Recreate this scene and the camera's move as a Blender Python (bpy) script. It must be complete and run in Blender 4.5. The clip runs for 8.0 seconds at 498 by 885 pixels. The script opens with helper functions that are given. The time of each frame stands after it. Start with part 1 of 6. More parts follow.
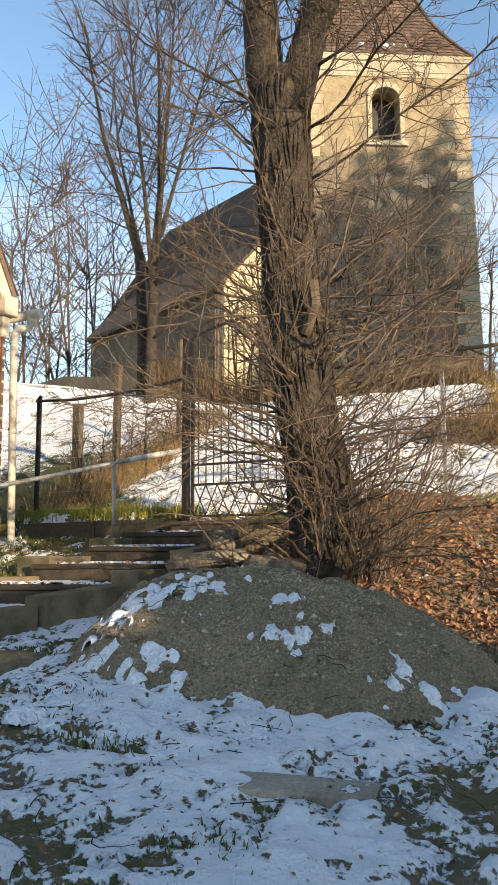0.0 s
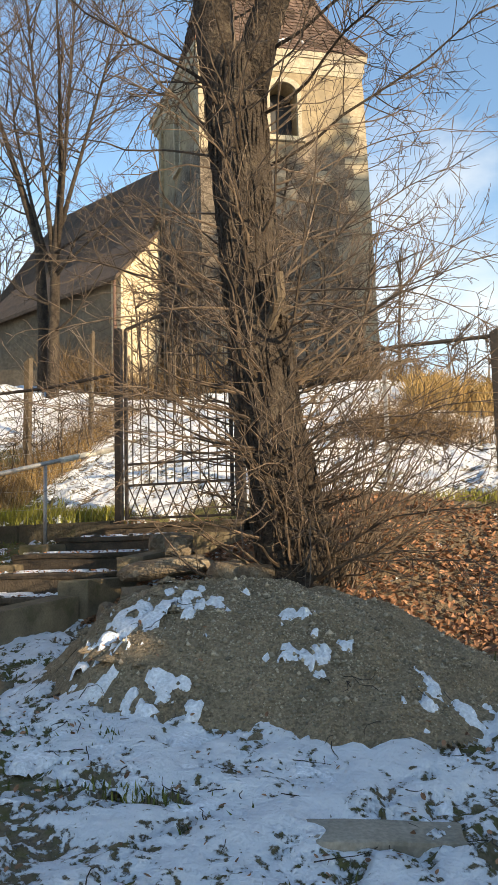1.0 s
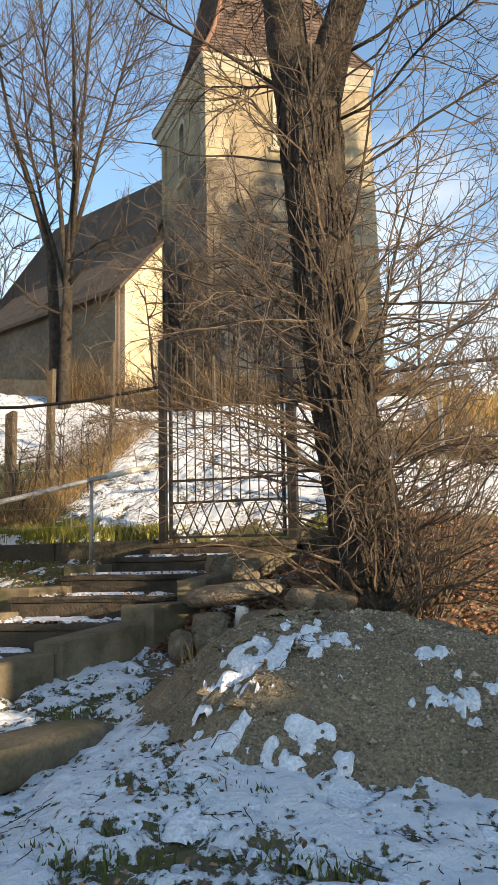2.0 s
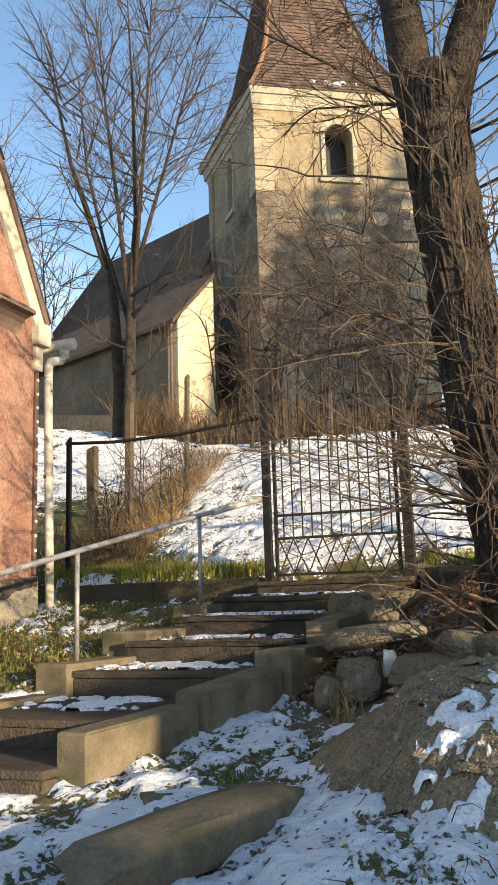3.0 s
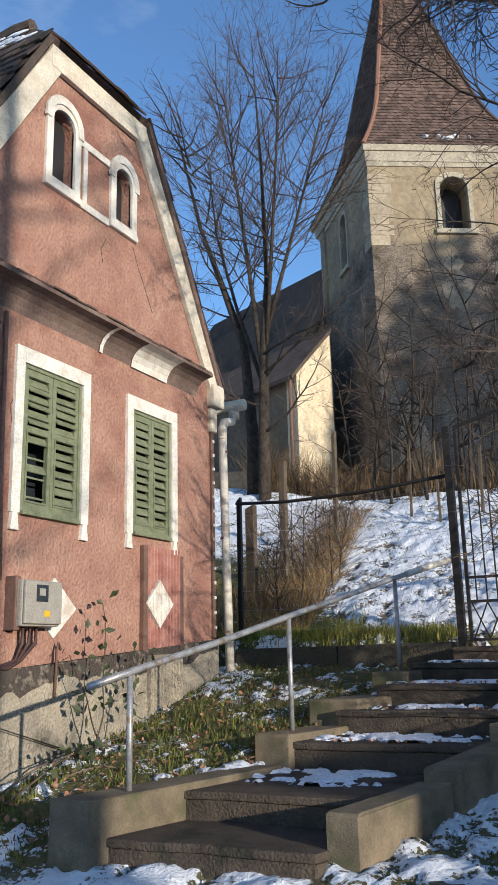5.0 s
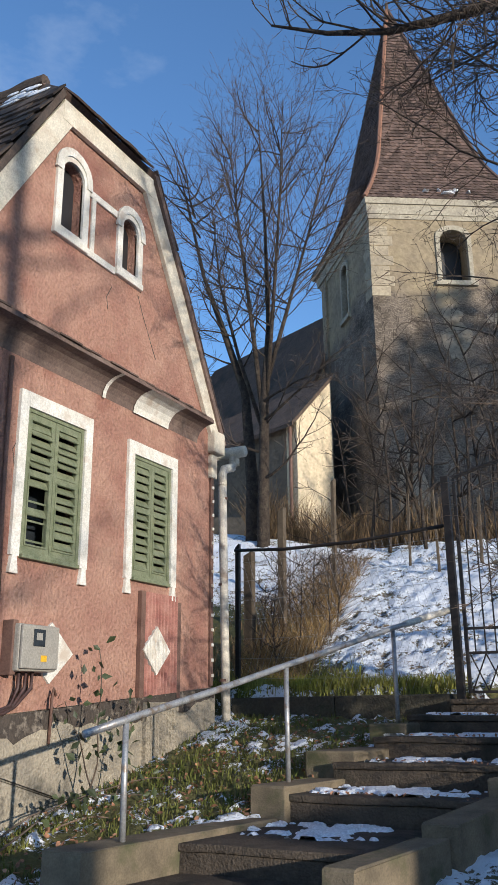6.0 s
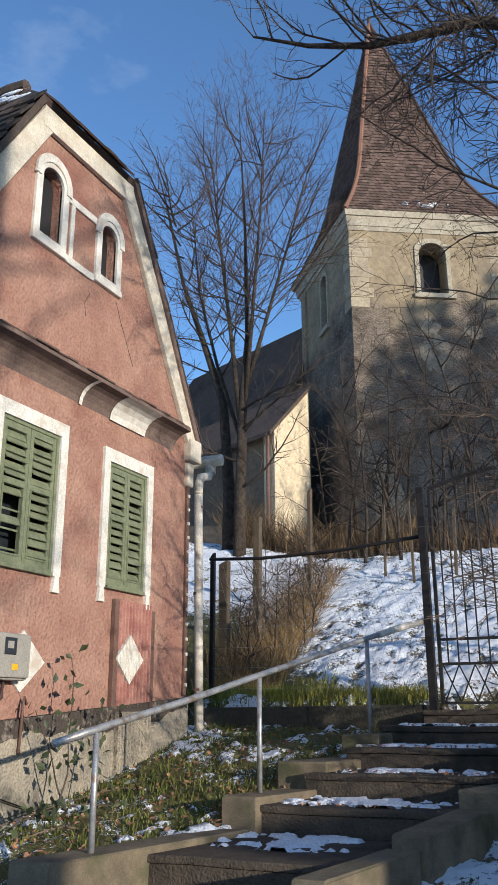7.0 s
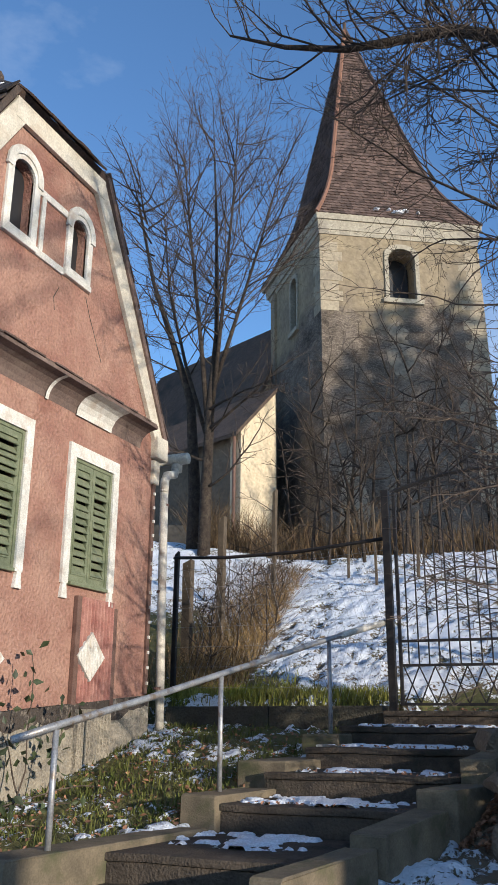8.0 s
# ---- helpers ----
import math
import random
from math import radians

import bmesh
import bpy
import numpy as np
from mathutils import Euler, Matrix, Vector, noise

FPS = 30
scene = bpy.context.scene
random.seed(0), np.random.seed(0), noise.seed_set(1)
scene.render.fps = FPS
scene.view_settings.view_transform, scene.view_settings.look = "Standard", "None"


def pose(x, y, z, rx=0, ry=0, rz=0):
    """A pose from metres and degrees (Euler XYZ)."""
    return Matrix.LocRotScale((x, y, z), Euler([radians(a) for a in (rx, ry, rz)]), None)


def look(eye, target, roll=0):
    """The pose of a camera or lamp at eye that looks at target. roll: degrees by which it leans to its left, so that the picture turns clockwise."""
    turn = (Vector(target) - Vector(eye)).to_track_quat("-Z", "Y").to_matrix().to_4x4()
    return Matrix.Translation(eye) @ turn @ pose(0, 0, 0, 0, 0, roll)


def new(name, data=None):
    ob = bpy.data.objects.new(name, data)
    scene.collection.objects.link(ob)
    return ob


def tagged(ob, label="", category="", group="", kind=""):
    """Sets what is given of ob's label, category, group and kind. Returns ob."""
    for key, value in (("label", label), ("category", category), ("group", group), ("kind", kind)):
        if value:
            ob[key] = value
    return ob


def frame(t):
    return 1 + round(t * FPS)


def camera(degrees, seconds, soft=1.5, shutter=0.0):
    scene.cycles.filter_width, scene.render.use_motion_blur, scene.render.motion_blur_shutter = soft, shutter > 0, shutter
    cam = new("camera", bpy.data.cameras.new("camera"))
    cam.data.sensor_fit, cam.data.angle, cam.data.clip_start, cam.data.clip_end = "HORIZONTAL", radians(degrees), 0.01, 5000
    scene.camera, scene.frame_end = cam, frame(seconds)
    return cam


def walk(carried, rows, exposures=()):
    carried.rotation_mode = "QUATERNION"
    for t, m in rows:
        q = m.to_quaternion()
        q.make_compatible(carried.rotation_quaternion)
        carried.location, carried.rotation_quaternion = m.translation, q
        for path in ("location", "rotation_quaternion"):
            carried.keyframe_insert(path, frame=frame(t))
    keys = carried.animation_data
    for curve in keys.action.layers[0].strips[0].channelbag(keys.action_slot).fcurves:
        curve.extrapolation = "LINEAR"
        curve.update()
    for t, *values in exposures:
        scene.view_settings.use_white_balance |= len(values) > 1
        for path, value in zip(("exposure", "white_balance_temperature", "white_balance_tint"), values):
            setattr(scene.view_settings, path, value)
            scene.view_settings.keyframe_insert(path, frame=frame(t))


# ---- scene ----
cam = camera(33.0, 8.0, 0.9)
PATH = [
    (0, (8.429, -6.779, 1.257), (7.495, -5.031, 1.526), -0.2),
    (0.5, (8.03, -6.77, 1.322), (7.241, -4.951, 1.592), -1.9),
    (1, (7.65, -6.708, 1.367), (6.97, -4.844, 1.618), -1.5),
    (1.2, (7.5, -6.682, 1.423), (6.83, -4.817, 1.691), -1.4),
    (2.3, (6.586, -6.631, 1.495), (5.958, -4.754, 1.781), -1.2),
    (2.5, (6.416, -6.608, 1.506), (5.797, -4.73, 1.808), -1.3),
    (3, (5.976, -6.569, 1.565), (5.26, -4.735, 1.919), -1.8),
    (3.5, (5.518, -6.535, 1.628), (4.802, -4.709, 2.02), -2.3),
    (3.6, (5.443, -6.536, 1.639), (4.718, -4.714, 2.031), -2.0),
    (3.7, (5.374, -6.537, 1.651), (4.605, -4.733, 2.044), -1.6),
    (4, (5.225, -6.552, 1.677), (4.398, -4.78, 2.096), -1.9),
    (4.5, (5.095, -6.708, 1.7), (4.233, -4.959, 2.143), -2.0),
    (4.7, (5.059, -6.794, 1.683), (4.154, -5.068, 2.135), -1.7),
    (5.8, (5.099, -6.95, 1.686), (4.2, -5.261, 2.269), -0.6),
    (6, (5.082, -6.939, 1.683), (4.192, -5.248, 2.271), -0.5),
    (6.5, (5.092, -6.936, 1.683), (4.208, -5.248, 2.29), -0.1),
    (7, (5.095, -6.93, 1.685), (4.254, -5.22, 2.293), -0.2),
    (7.5, (5.083, -6.929, 1.678), (4.276, -5.203, 2.287), -0.1),
    (8, (5.084, -6.928, 1.668), (4.316, -5.185, 2.278), 0.4),
]
walk(cam, [(t, look(eye, target, roll)) for t, eye, target, roll in PATH],
     exposures=[(0, 1.0, 8900, 10), (2.5, 1.06, 9000, 10), (4.0, 0.64, 7200, 10), (6.0, 0.28, 6250, 10), (8.0, 0.33, 6300, 10)])

# ---- light ----
SUN_AZ, SUN_EL = Vector((0.908, -0.418)), radians(10.0)
world = bpy.data.worlds.new("sky")
scene.world = world
world.use_nodes = True
wn, wl = world.node_tree.nodes, world.node_tree.links
sky = wn.new("ShaderNodeTexSky")
sky.sky_type, sky.sun_disc = "NISHITA", False
sky.sun_elevation = SUN_EL
sky.sun_rotation = math.atan2(SUN_AZ.x, SUN_AZ.y)
sky.altitude, sky.air_density, sky.dust_density, sky.ozone_density = 300, 1.0, 0.6, 2.0
# thin winter cloud drifting over the blue
tc = wn.new("ShaderNodeTexCoord")
mp = wn.new("ShaderNodeMapping")
mp.inputs["Scale"].default_value = (1.6, 1.6, 3.4)
cn = wn.new("ShaderNodeTexNoise")
cn.inputs["Scale"].default_value, cn.inputs["Detail"].default_value, cn.inputs["Roughness"].default_value = 2.1, 7, 0.55
sep = wn.new("ShaderNodeSeparateXYZ")
fall = wn.new("ShaderNodeMapRange")
fall.inputs[1].default_value, fall.inputs[2].default_value = 0.10, 0.60
fall.inputs[3].default_value, fall.inputs[4].default_value = 0.20, -0.12
add = wn.new("ShaderNodeMath")
ramp = wn.new("ShaderNodeValToRGB")
ramp.color_ramp.elements[0].position, ramp.color_ramp.elements[1].position = 0.50, 0.92
mixc = wn.new("ShaderNodeMix")
mixc.data_type = "RGBA"
mixc.inputs[7].default_value = (3.7, 4.2, 5.0, 1)
tint = wn.new("ShaderNodeMix")
tint.data_type, tint.blend_type = "RGBA", "MULTIPLY"
tint.inputs[0].default_value = 1.0
tint.inputs[7].default_value = (0.94, 1.18, 1.46, 1)
wl.new(tc.outputs["Generated"], mp.inputs["Vector"])
wl.new(mp.outputs["Vector"], cn.inputs["Vector"])
wl.new(tc.outputs["Generated"], sep.inputs[0])
wl.new(sep.outputs["Z"], fall.inputs[0])
wl.new(cn.outputs["Fac"], add.inputs[0])
wl.new(fall.outputs[0], add.inputs[1])
wl.new(add.outputs[0], ramp.inputs[0])
wl.new(ramp.outputs[0], mixc.inputs[0])
wl.new(sky.outputs[0], tint.inputs[6])
wl.new(tint.outputs[2], mixc.inputs[6])
wl.new(mixc.outputs[2], wn["Background"].inputs["Color"])
wn["Background"].inputs["Strength"].default_value = 0.15

sun_data = bpy.data.lights.new("sun", "SUN")
sun_data.energy, sun_data.angle, sun_data.color = 4.2, radians(0.6), (1.0, 0.90, 0.76)
sun = new("sun", sun_data)
sv = Vector((SUN_AZ.x * math.cos(SUN_EL), SUN_AZ.y * math.cos(SUN_EL), math.sin(SUN_EL)))
sun.matrix_world = look(sv * 60, (0, 0, 0))


# ---- materials ----
def material(name, c1, c2, scale=6.0, rough=0.85, bump=0.3, fine=60.0, metal=0.0, c3=None, stain=0.9, lo=0.35, hi=0.65, vary=0.0, dist=0.01):
    """Two colours mixed by a mottling, a fine grain, an optional third colour in large stains, and relief."""
    m = bpy.data.materials.new(name)
    m.use_nodes = True
    n, l = m.node_tree.nodes, m.node_tree.links
    b = n["Principled BSDF"]
    co = n.new("ShaderNodeTexCoord")
    n1 = n.new("ShaderNodeTexNoise")
    n1.inputs["Scale"].default_value, n1.inputs["Detail"].default_value, n1.inputs["Roughness"].default_value = scale, 6, 0.6
    n2 = n.new("ShaderNodeTexNoise")
    n2.inputs["Scale"].default_value, n2.inputs["Detail"].default_value = fine, 4
    r = n.new("ShaderNodeMapRange")
    r.inputs[1].default_value, r.inputs[2].default_value = lo, hi
    mx = n.new("ShaderNodeMix")
    mx.data_type = "RGBA"
    mx.inputs[6].default_value, mx.inputs[7].default_value = (*c1, 1), (*c2, 1)
    l.new(co.outputs["Object"], n1.inputs["Vector"])
    l.new(co.outputs["Object"], n2.inputs["Vector"])
    l.new(n1.outputs["Fac"], r.inputs[0])
    l.new(r.outputs[0], mx.inputs[0])
    out = mx.outputs[2]
    g = n.new("ShaderNodeMapRange")
    g.inputs[1].default_value, g.inputs[2].default_value, g.inputs[3].default_value, g.inputs[4].default_value = 0.3, 0.7, 0.78, 1.16
    l.new(n2.outputs["Fac"], g.inputs[0])
    mg = n.new("ShaderNodeMix")
    mg.data_type, mg.blend_type = "RGBA", "MULTIPLY"
    mg.inputs[0].default_value = 1
    l.new(out, mg.inputs[6])
    l.new(g.outputs[0], mg.inputs[7])
    out = mg.outputs[2]
    if c3:
        n3 = n.new("ShaderNodeTexNoise")
        n3.inputs["Scale"].default_value, n3.inputs["Detail"].default_value, n3.inputs["Roughness"].default_value = stain, 8, 0.65
        l.new(co.outputs["Object"], n3.inputs["Vector"])
        r3 = n.new("ShaderNodeMapRange")
        r3.inputs[1].default_value, r3.inputs[2].default_value = 0.54, 0.66
        l.new(n3.outputs["Fac"], r3.inputs[0])
        m3 = n.new("ShaderNodeMix")
        m3.data_type = "RGBA"
        l.new(r3.outputs[0], m3.inputs[0])
        l.new(out, m3.inputs[6])
        m3.inputs[7].default_value = (*c3, 1)
        out = m3.outputs[2]
    if vary:
        oi = n.new("ShaderNodeObjectInfo")
        ge = n.new("ShaderNodeNewGeometry")
        ad = n.new("ShaderNodeMath")
        l.new(oi.outputs["Random"], ad.inputs[0])
        l.new(ge.outputs["Random Per Island"], ad.inputs[1])
        fr = n.new("ShaderNodeMath")
        fr.operation = "FRACT"
        l.new(ad.outputs[0], fr.inputs[0])
        vr = n.new("ShaderNodeMapRange")
        vr.inputs[3].default_value, vr.inputs[4].default_value = 1 - vary, 1 + vary
        l.new(fr.outputs[0], vr.inputs[0])
        mv = n.new("ShaderNodeMix")
        mv.data_type, mv.blend_type = "RGBA", "MULTIPLY"
        mv.inputs[0].default_value = 1
        l.new(out, mv.inputs[6])
        l.new(vr.outputs[0], mv.inputs[7])
        out = mv.outputs[2]
    l.new(out, b.inputs["Base Color"])
    b.inputs["Roughness"].default_value, b.inputs["Metallic"].default_value = rough, metal
    b.inputs["Specular IOR Level"].default_value = 0.2 if rough > 0.78 else 0.5
    if bump:
        h = n.new("ShaderNodeMath")
        h.operation = "MULTIPLY_ADD"
        h.inputs[1].default_value = 0.6
        l.new(n1.outputs["Fac"], h.inputs[0])
        l.new(n2.outputs["Fac"], h.inputs[2])
        bp = n.new("ShaderNodeBump")
        bp.inputs["Strength"].default_value, bp.inputs["Distance"].default_value = bump, dist
        l.new(h.outputs[0], bp.inputs["Height"])
        l.new(bp.outputs[0], b.inputs["Normal"])
    return m


PINK = material("pink_render", (0.285, 0.142, 0.108), (0.40, 0.238, 0.175), 1.7, 0.92, 1.0, 30, c3=(0.245, 0.112, 0.083), stain=0.7, dist=0.028)
CREAM = material("cream_paint", (0.64, 0.585, 0.48), (0.52, 0.46, 0.365), 7, 0.85, 0.5, 60, c3=(0.46, 0.38, 0.29), stain=3.0)
WHITE = material("white_trim", (0.70, 0.67, 0.61), (0.58, 0.545, 0.475), 9, 0.8, 0.4, 70, c3=(0.5, 0.42, 0.34), stain=4)
GREEN = material("green_shutter_paint", (0.13, 0.15, 0.082), (0.20, 0.215, 0.13), 14, 0.6, 0.4, 90, c3=(0.21, 0.22, 0.135), stain=6)
PLINTH = material("plinth_cement", (0.40, 0.345, 0.26), (0.25, 0.22, 0.175), 3, 0.92, 0.9, 40, c3=(0.085, 0.08, 0.066), stain=1.7, dist=0.03)
CORRUG = material("corrugated_pink_sheet", (0.28, 0.105, 0.082), (0.40, 0.20, 0.155), 6, 0.75, 0.3, 60)
RUST = material("rusty_brown_strip", (0.115, 0.062, 0.045), (0.17, 0.095, 0.07), 8, 0.75, 0.4, 60)
# near-black colour stands in for the lack of light indoors
DARK = material("unlit_interior", (0.012, 0.012, 0.014), (0.02, 0.02, 0.022), 3, 0.6, 0.0)
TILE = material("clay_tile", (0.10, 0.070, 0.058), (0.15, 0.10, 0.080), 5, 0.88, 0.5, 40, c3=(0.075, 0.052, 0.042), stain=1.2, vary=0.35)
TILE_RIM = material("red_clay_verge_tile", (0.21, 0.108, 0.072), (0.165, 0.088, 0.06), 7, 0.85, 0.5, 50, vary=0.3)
# darker tile for the near slope, the ridge and the finial
TILE_DARK = material("dark_clay_tile", (0.055, 0.045, 0.04), (0.09, 0.065, 0.05), 5, 0.9, 0.5, 40, vary=0.35)
ZINC = material("zinc_pipe", (0.66, 0.60, 0.50), (0.52, 0.47, 0.39), 9, 0.6, 0.2, 60, metal=0.1, c3=(0.28, 0.22, 0.17), stain=5)
STEEL = material("galvanised_tube", (0.42, 0.42, 0.42), (0.31, 0.31, 0.31), 14, 0.45, 0.2, 80, metal=0.5, c3=(0.24, 0.18, 0.13), stain=9)
IRON = material("black_iron", (0.018, 0.016, 0.015), (0.035, 0.027, 0.022), 20, 0.6, 0.3, 90, metal=0.3)
WOOD = material("weathered_wood", (0.078, 0.060, 0.043), (0.125, 0.096, 0.068), 9, 0.9, 0.6, 50)
CONC = material("old_concrete", (0.21, 0.165, 0.11), (0.125, 0.102, 0.07), 5, 0.93, 0.4, 80, c3=(0.085, 0.085, 0.045), stain=2.4, dist=0.014)
# the shade lying over the steps is put into this dark colour
STEPC = material("wet_shaded_step_concrete", (0.095, 0.074, 0.055), (0.058, 0.046, 0.036), 5, 0.85, 0.8, 55, c3=(0.03, 0.03, 0.022), stain=2.0, dist=0.02)
ROCK = material("grey_fieldstone", (0.22, 0.172, 0.125), (0.145, 0.115, 0.085), 6, 0.92, 1.0, 45, c3=(0.28, 0.24, 0.185), stain=4, dist=0.03, vary=0.15)
BARK = material("lime_bark", (0.036, 0.028, 0.023), (0.075, 0.058, 0.045), 9, 0.95, 1.0, 38, c3=(0.09, 0.072, 0.055), stain=7, dist=0.04)
TWIG = material("twig_bark", (0.055, 0.039, 0.029), (0.16, 0.112, 0.077), 8, 0.75, 0.0, 60, vary=0.4)
FARTWIG = material("far_twig_bark", (0.060, 0.045, 0.037), (0.105, 0.078, 0.060), 4, 0.9, 0.0, 20, vary=0.25)
LEAF = material("dead_leaf", (0.21, 0.105, 0.062), (0.33, 0.175, 0.105), 12, 0.8, 0.0, 60, vary=0.5)
ROSELEAF = material("rose_leaf", (0.035, 0.05, 0.02), (0.06, 0.075, 0.03), 12, 0.6, 0.0, 60, vary=0.4)
GRASS = material("winter_grass", (0.075, 0.092, 0.018), (0.145, 0.145, 0.04), 3, 0.85, 0.0, 40, vary=0.5)
DRY = material("dry_grass", (0.30, 0.19, 0.075), (0.42, 0.29, 0.13), 3, 0.9, 0.0, 40, vary=0.4)
SNOWM = material("snow", (0.82, 0.84, 0.88), (0.74, 0.76, 0.80), 12, 0.7, 0.9, 60, dist=0.02)
PALESLAB = material("pale_weathered_slab", (0.36, 0.31, 0.25), (0.26, 0.225, 0.18), 6, 0.93, 0.5, 60, c3=(0.19, 0.165, 0.13), stain=3)
MOSSY = material("mossy_slab", (0.19, 0.155, 0.105), (0.125, 0.103, 0.07), 5, 0.93, 0.6, 50, c3=(0.088, 0.085, 0.05), stain=2.5, dist=0.02)
# yellow-green grass, brightened so that the colour carries the sun on it
SUNGRASS = material("sunlit_yellow_green_grass", (0.20, 0.215, 0.035), (0.31, 0.28, 0.075), 3, 0.85, 0.0, 40, vary=0.4)
BRUSH = material("dry_brown_brush", (0.13, 0.085, 0.05), (0.24, 0.16, 0.085), 4, 0.9, 0.0, 40, vary=0.45)
PEEL = material("peeling_dark_coat", (0.085, 0.068, 0.056), (0.050, 0.042, 0.036), 9, 0.9, 0.8, 40, c3=(0.24, 0.20, 0.16), stain=9, dist=0.02)
GREYBOX = material("grey_plastic", (0.33, 0.305, 0.26), (0.27, 0.25, 0.215), 9, 0.5, 0.1, 60)
YELLOW = material("yellow_sticker", (0.75, 0.42, 0.02), (0.68, 0.38, 0.02), 9, 0.5, 0.0, 60)
CABLE = material("cable_rubber", (0.05, 0.03, 0.028), (0.08, 0.04, 0.035), 9, 0.6, 0.0, 60)
CHURCHROOF = material("church_roof_tile", (0.095, 0.070, 0.055), (0.13, 0.09, 0.068), 1.5, 0.9, 0.8, 9, c3=(0.06, 0.05, 0.042), stain=0.5, dist=0.05)
# shade on church sides is put into this brown; CREAMWALL is the lit copy
CHURCHWALL_SHADED = material("shaded_church_plaster", (0.19, 0.15, 0.11), (0.125, 0.10, 0.075), 0.8, 0.92, 0.6, 6, c3=(0.12, 0.10, 0.08), stain=0.35, dist=0.05)
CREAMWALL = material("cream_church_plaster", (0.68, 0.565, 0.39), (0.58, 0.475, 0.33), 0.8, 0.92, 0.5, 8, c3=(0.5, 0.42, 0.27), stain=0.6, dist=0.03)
STONE = material("dressed_stone", (0.42, 0.37, 0.28), (0.33, 0.29, 0.22), 1.6, 0.92, 0.6, 12, c3=(0.24, 0.21, 0.17), stain=0.7, dist=0.03)
GLASS = material("dark_glass", (0.02, 0.025, 0.03), (0.03, 0.035, 0.04), 3, 0.08, 0.0)


def gravel_material():
    m = material("gravel_and_sand", (0.36, 0.268, 0.175), (0.25, 0.188, 0.122), 3.5, 0.95, 1.0, 70, c3=(0.19, 0.146, 0.10), stain=1.1, dist=0.03)
    n, l = m.node_tree.nodes, m.node_tree.links
    b = n["Principled BSDF"]
    v = n.new("ShaderNodeTexVoronoi")
    v.inputs["Scale"].default_value = 75
    co = n.new("ShaderNodeTexCoord")
    l.new(co.outputs["Object"], v.inputs["Vector"])
    src = b.inputs["Base Color"].links[0].from_socket
    r = n.new("ShaderNodeMapRange")
    r.inputs[3].default_value, r.inputs[4].default_value = 0.5, 1.55
    l.new(v.outputs["Color"], r.inputs[0])
    mv = n.new("ShaderNodeMix")
    mv.data_type, mv.blend_type = "RGBA", "MULTIPLY"
    mv.inputs[0].default_value = 0.55
    l.new(src, mv.inputs[6])
    l.new(r.outputs[0], mv.inputs[7])
    l.new(mv.outputs[2], b.inputs["Base Color"])
    bp = n.new("ShaderNodeBump")
    bp.inputs["Strength"].default_value, bp.inputs["Distance"].default_value, bp.invert = 0.7, 0.012, True
    l.new(v.outputs["Distance"], bp.inputs["Height"])
    l.new(b.inputs["Normal"].links[0].from_socket, bp.inputs["Normal"])
    l.new(bp.outputs[0], b.inputs["Normal"])
    return m


def ground_material(name="snowy_ground", soil=((0.15, 0.11, 0.072), (0.25, 0.19, 0.13))):
    """Soil, grass and snow, spread by the sheet's own cover values and broken up by fine noise."""
    m = bpy.data.materials.new(name)
    m.use_nodes = True
    n, l = m.node_tree.nodes, m.node_tree.links
    b = n["Principled BSDF"]
    co = n.new("ShaderNodeTexCoord")

    def nz(scale, detail=5):
        q = n.new("ShaderNodeTexNoise")
        q.inputs["Scale"].default_value, q.inputs["Detail"].default_value, q.inputs["Roughness"].default_value = scale, detail, 0.62
        l.new(co.outputs["Object"], q.inputs["Vector"])
        return q.outputs["Fac"]

    def mixed(fac, a, c):
        q = n.new("ShaderNodeMix")
        q.data_type = "RGBA"
        for s, v in ((0, fac), (6, a), (7, c)):
            if isinstance(v, tuple):
                q.inputs[s].default_value = (*v, 1)
            else:
                l.new(v, q.inputs[s])
        return q.outputs[2]

    def edge(attr, noise_out, amount, lo, hi):
        a = n.new("ShaderNodeAttribute")
        a.attribute_name = attr
        q = n.new("ShaderNodeMath")
        q.operation = "MULTIPLY_ADD"
        l.new(noise_out, q.inputs[0])
        q.inputs[1].default_value = amount
        l.new(a.outputs["Fac"], q.inputs[2])
        r = n.new("ShaderNodeMapRange")
        r.inputs[1].default_value, r.inputs[2].default_value = lo + amount / 2, hi + amount / 2
        l.new(q.outputs[0], r.inputs[0])
        return r.outputs[0]

    soil_c = mixed(nz(9), *soil)
    grass_c = mixed(nz(26), (0.075, 0.078, 0.028), (0.16, 0.145, 0.06))
    snow_c = mixed(nz(7), (0.86, 0.88, 0.91), (0.74, 0.77, 0.82))
    f_grass = edge("grass", nz(14), 0.8, 0.40, 0.60)
    f_snow = edge("snow", nz(24, 9), 2.1, 0.45, 0.56)
    dirt = mixed(f_grass, soil_c, grass_c)
    l.new(mixed(f_snow, dirt, snow_c), b.inputs["Base Color"])
    b.inputs["Roughness"].default_value = 0.85
    b.inputs["Specular IOR Level"].default_value = 0.2
    h = n.new("ShaderNodeMath")
    h.operation = "MULTIPLY_ADD"
    l.new(f_snow, h.inputs[0])
    h.inputs[1].default_value = 0.55
    l.new(nz(15, 8), h.inputs[2])
    bp = n.new("ShaderNodeBump")
    bp.inputs["Strength"].default_value, bp.inputs["Distance"].default_value = 1.0, 0.06
    l.new(h.outputs[0], bp.inputs["Height"])
    l.new(bp.outputs[0], b.inputs["Normal"])
    return m


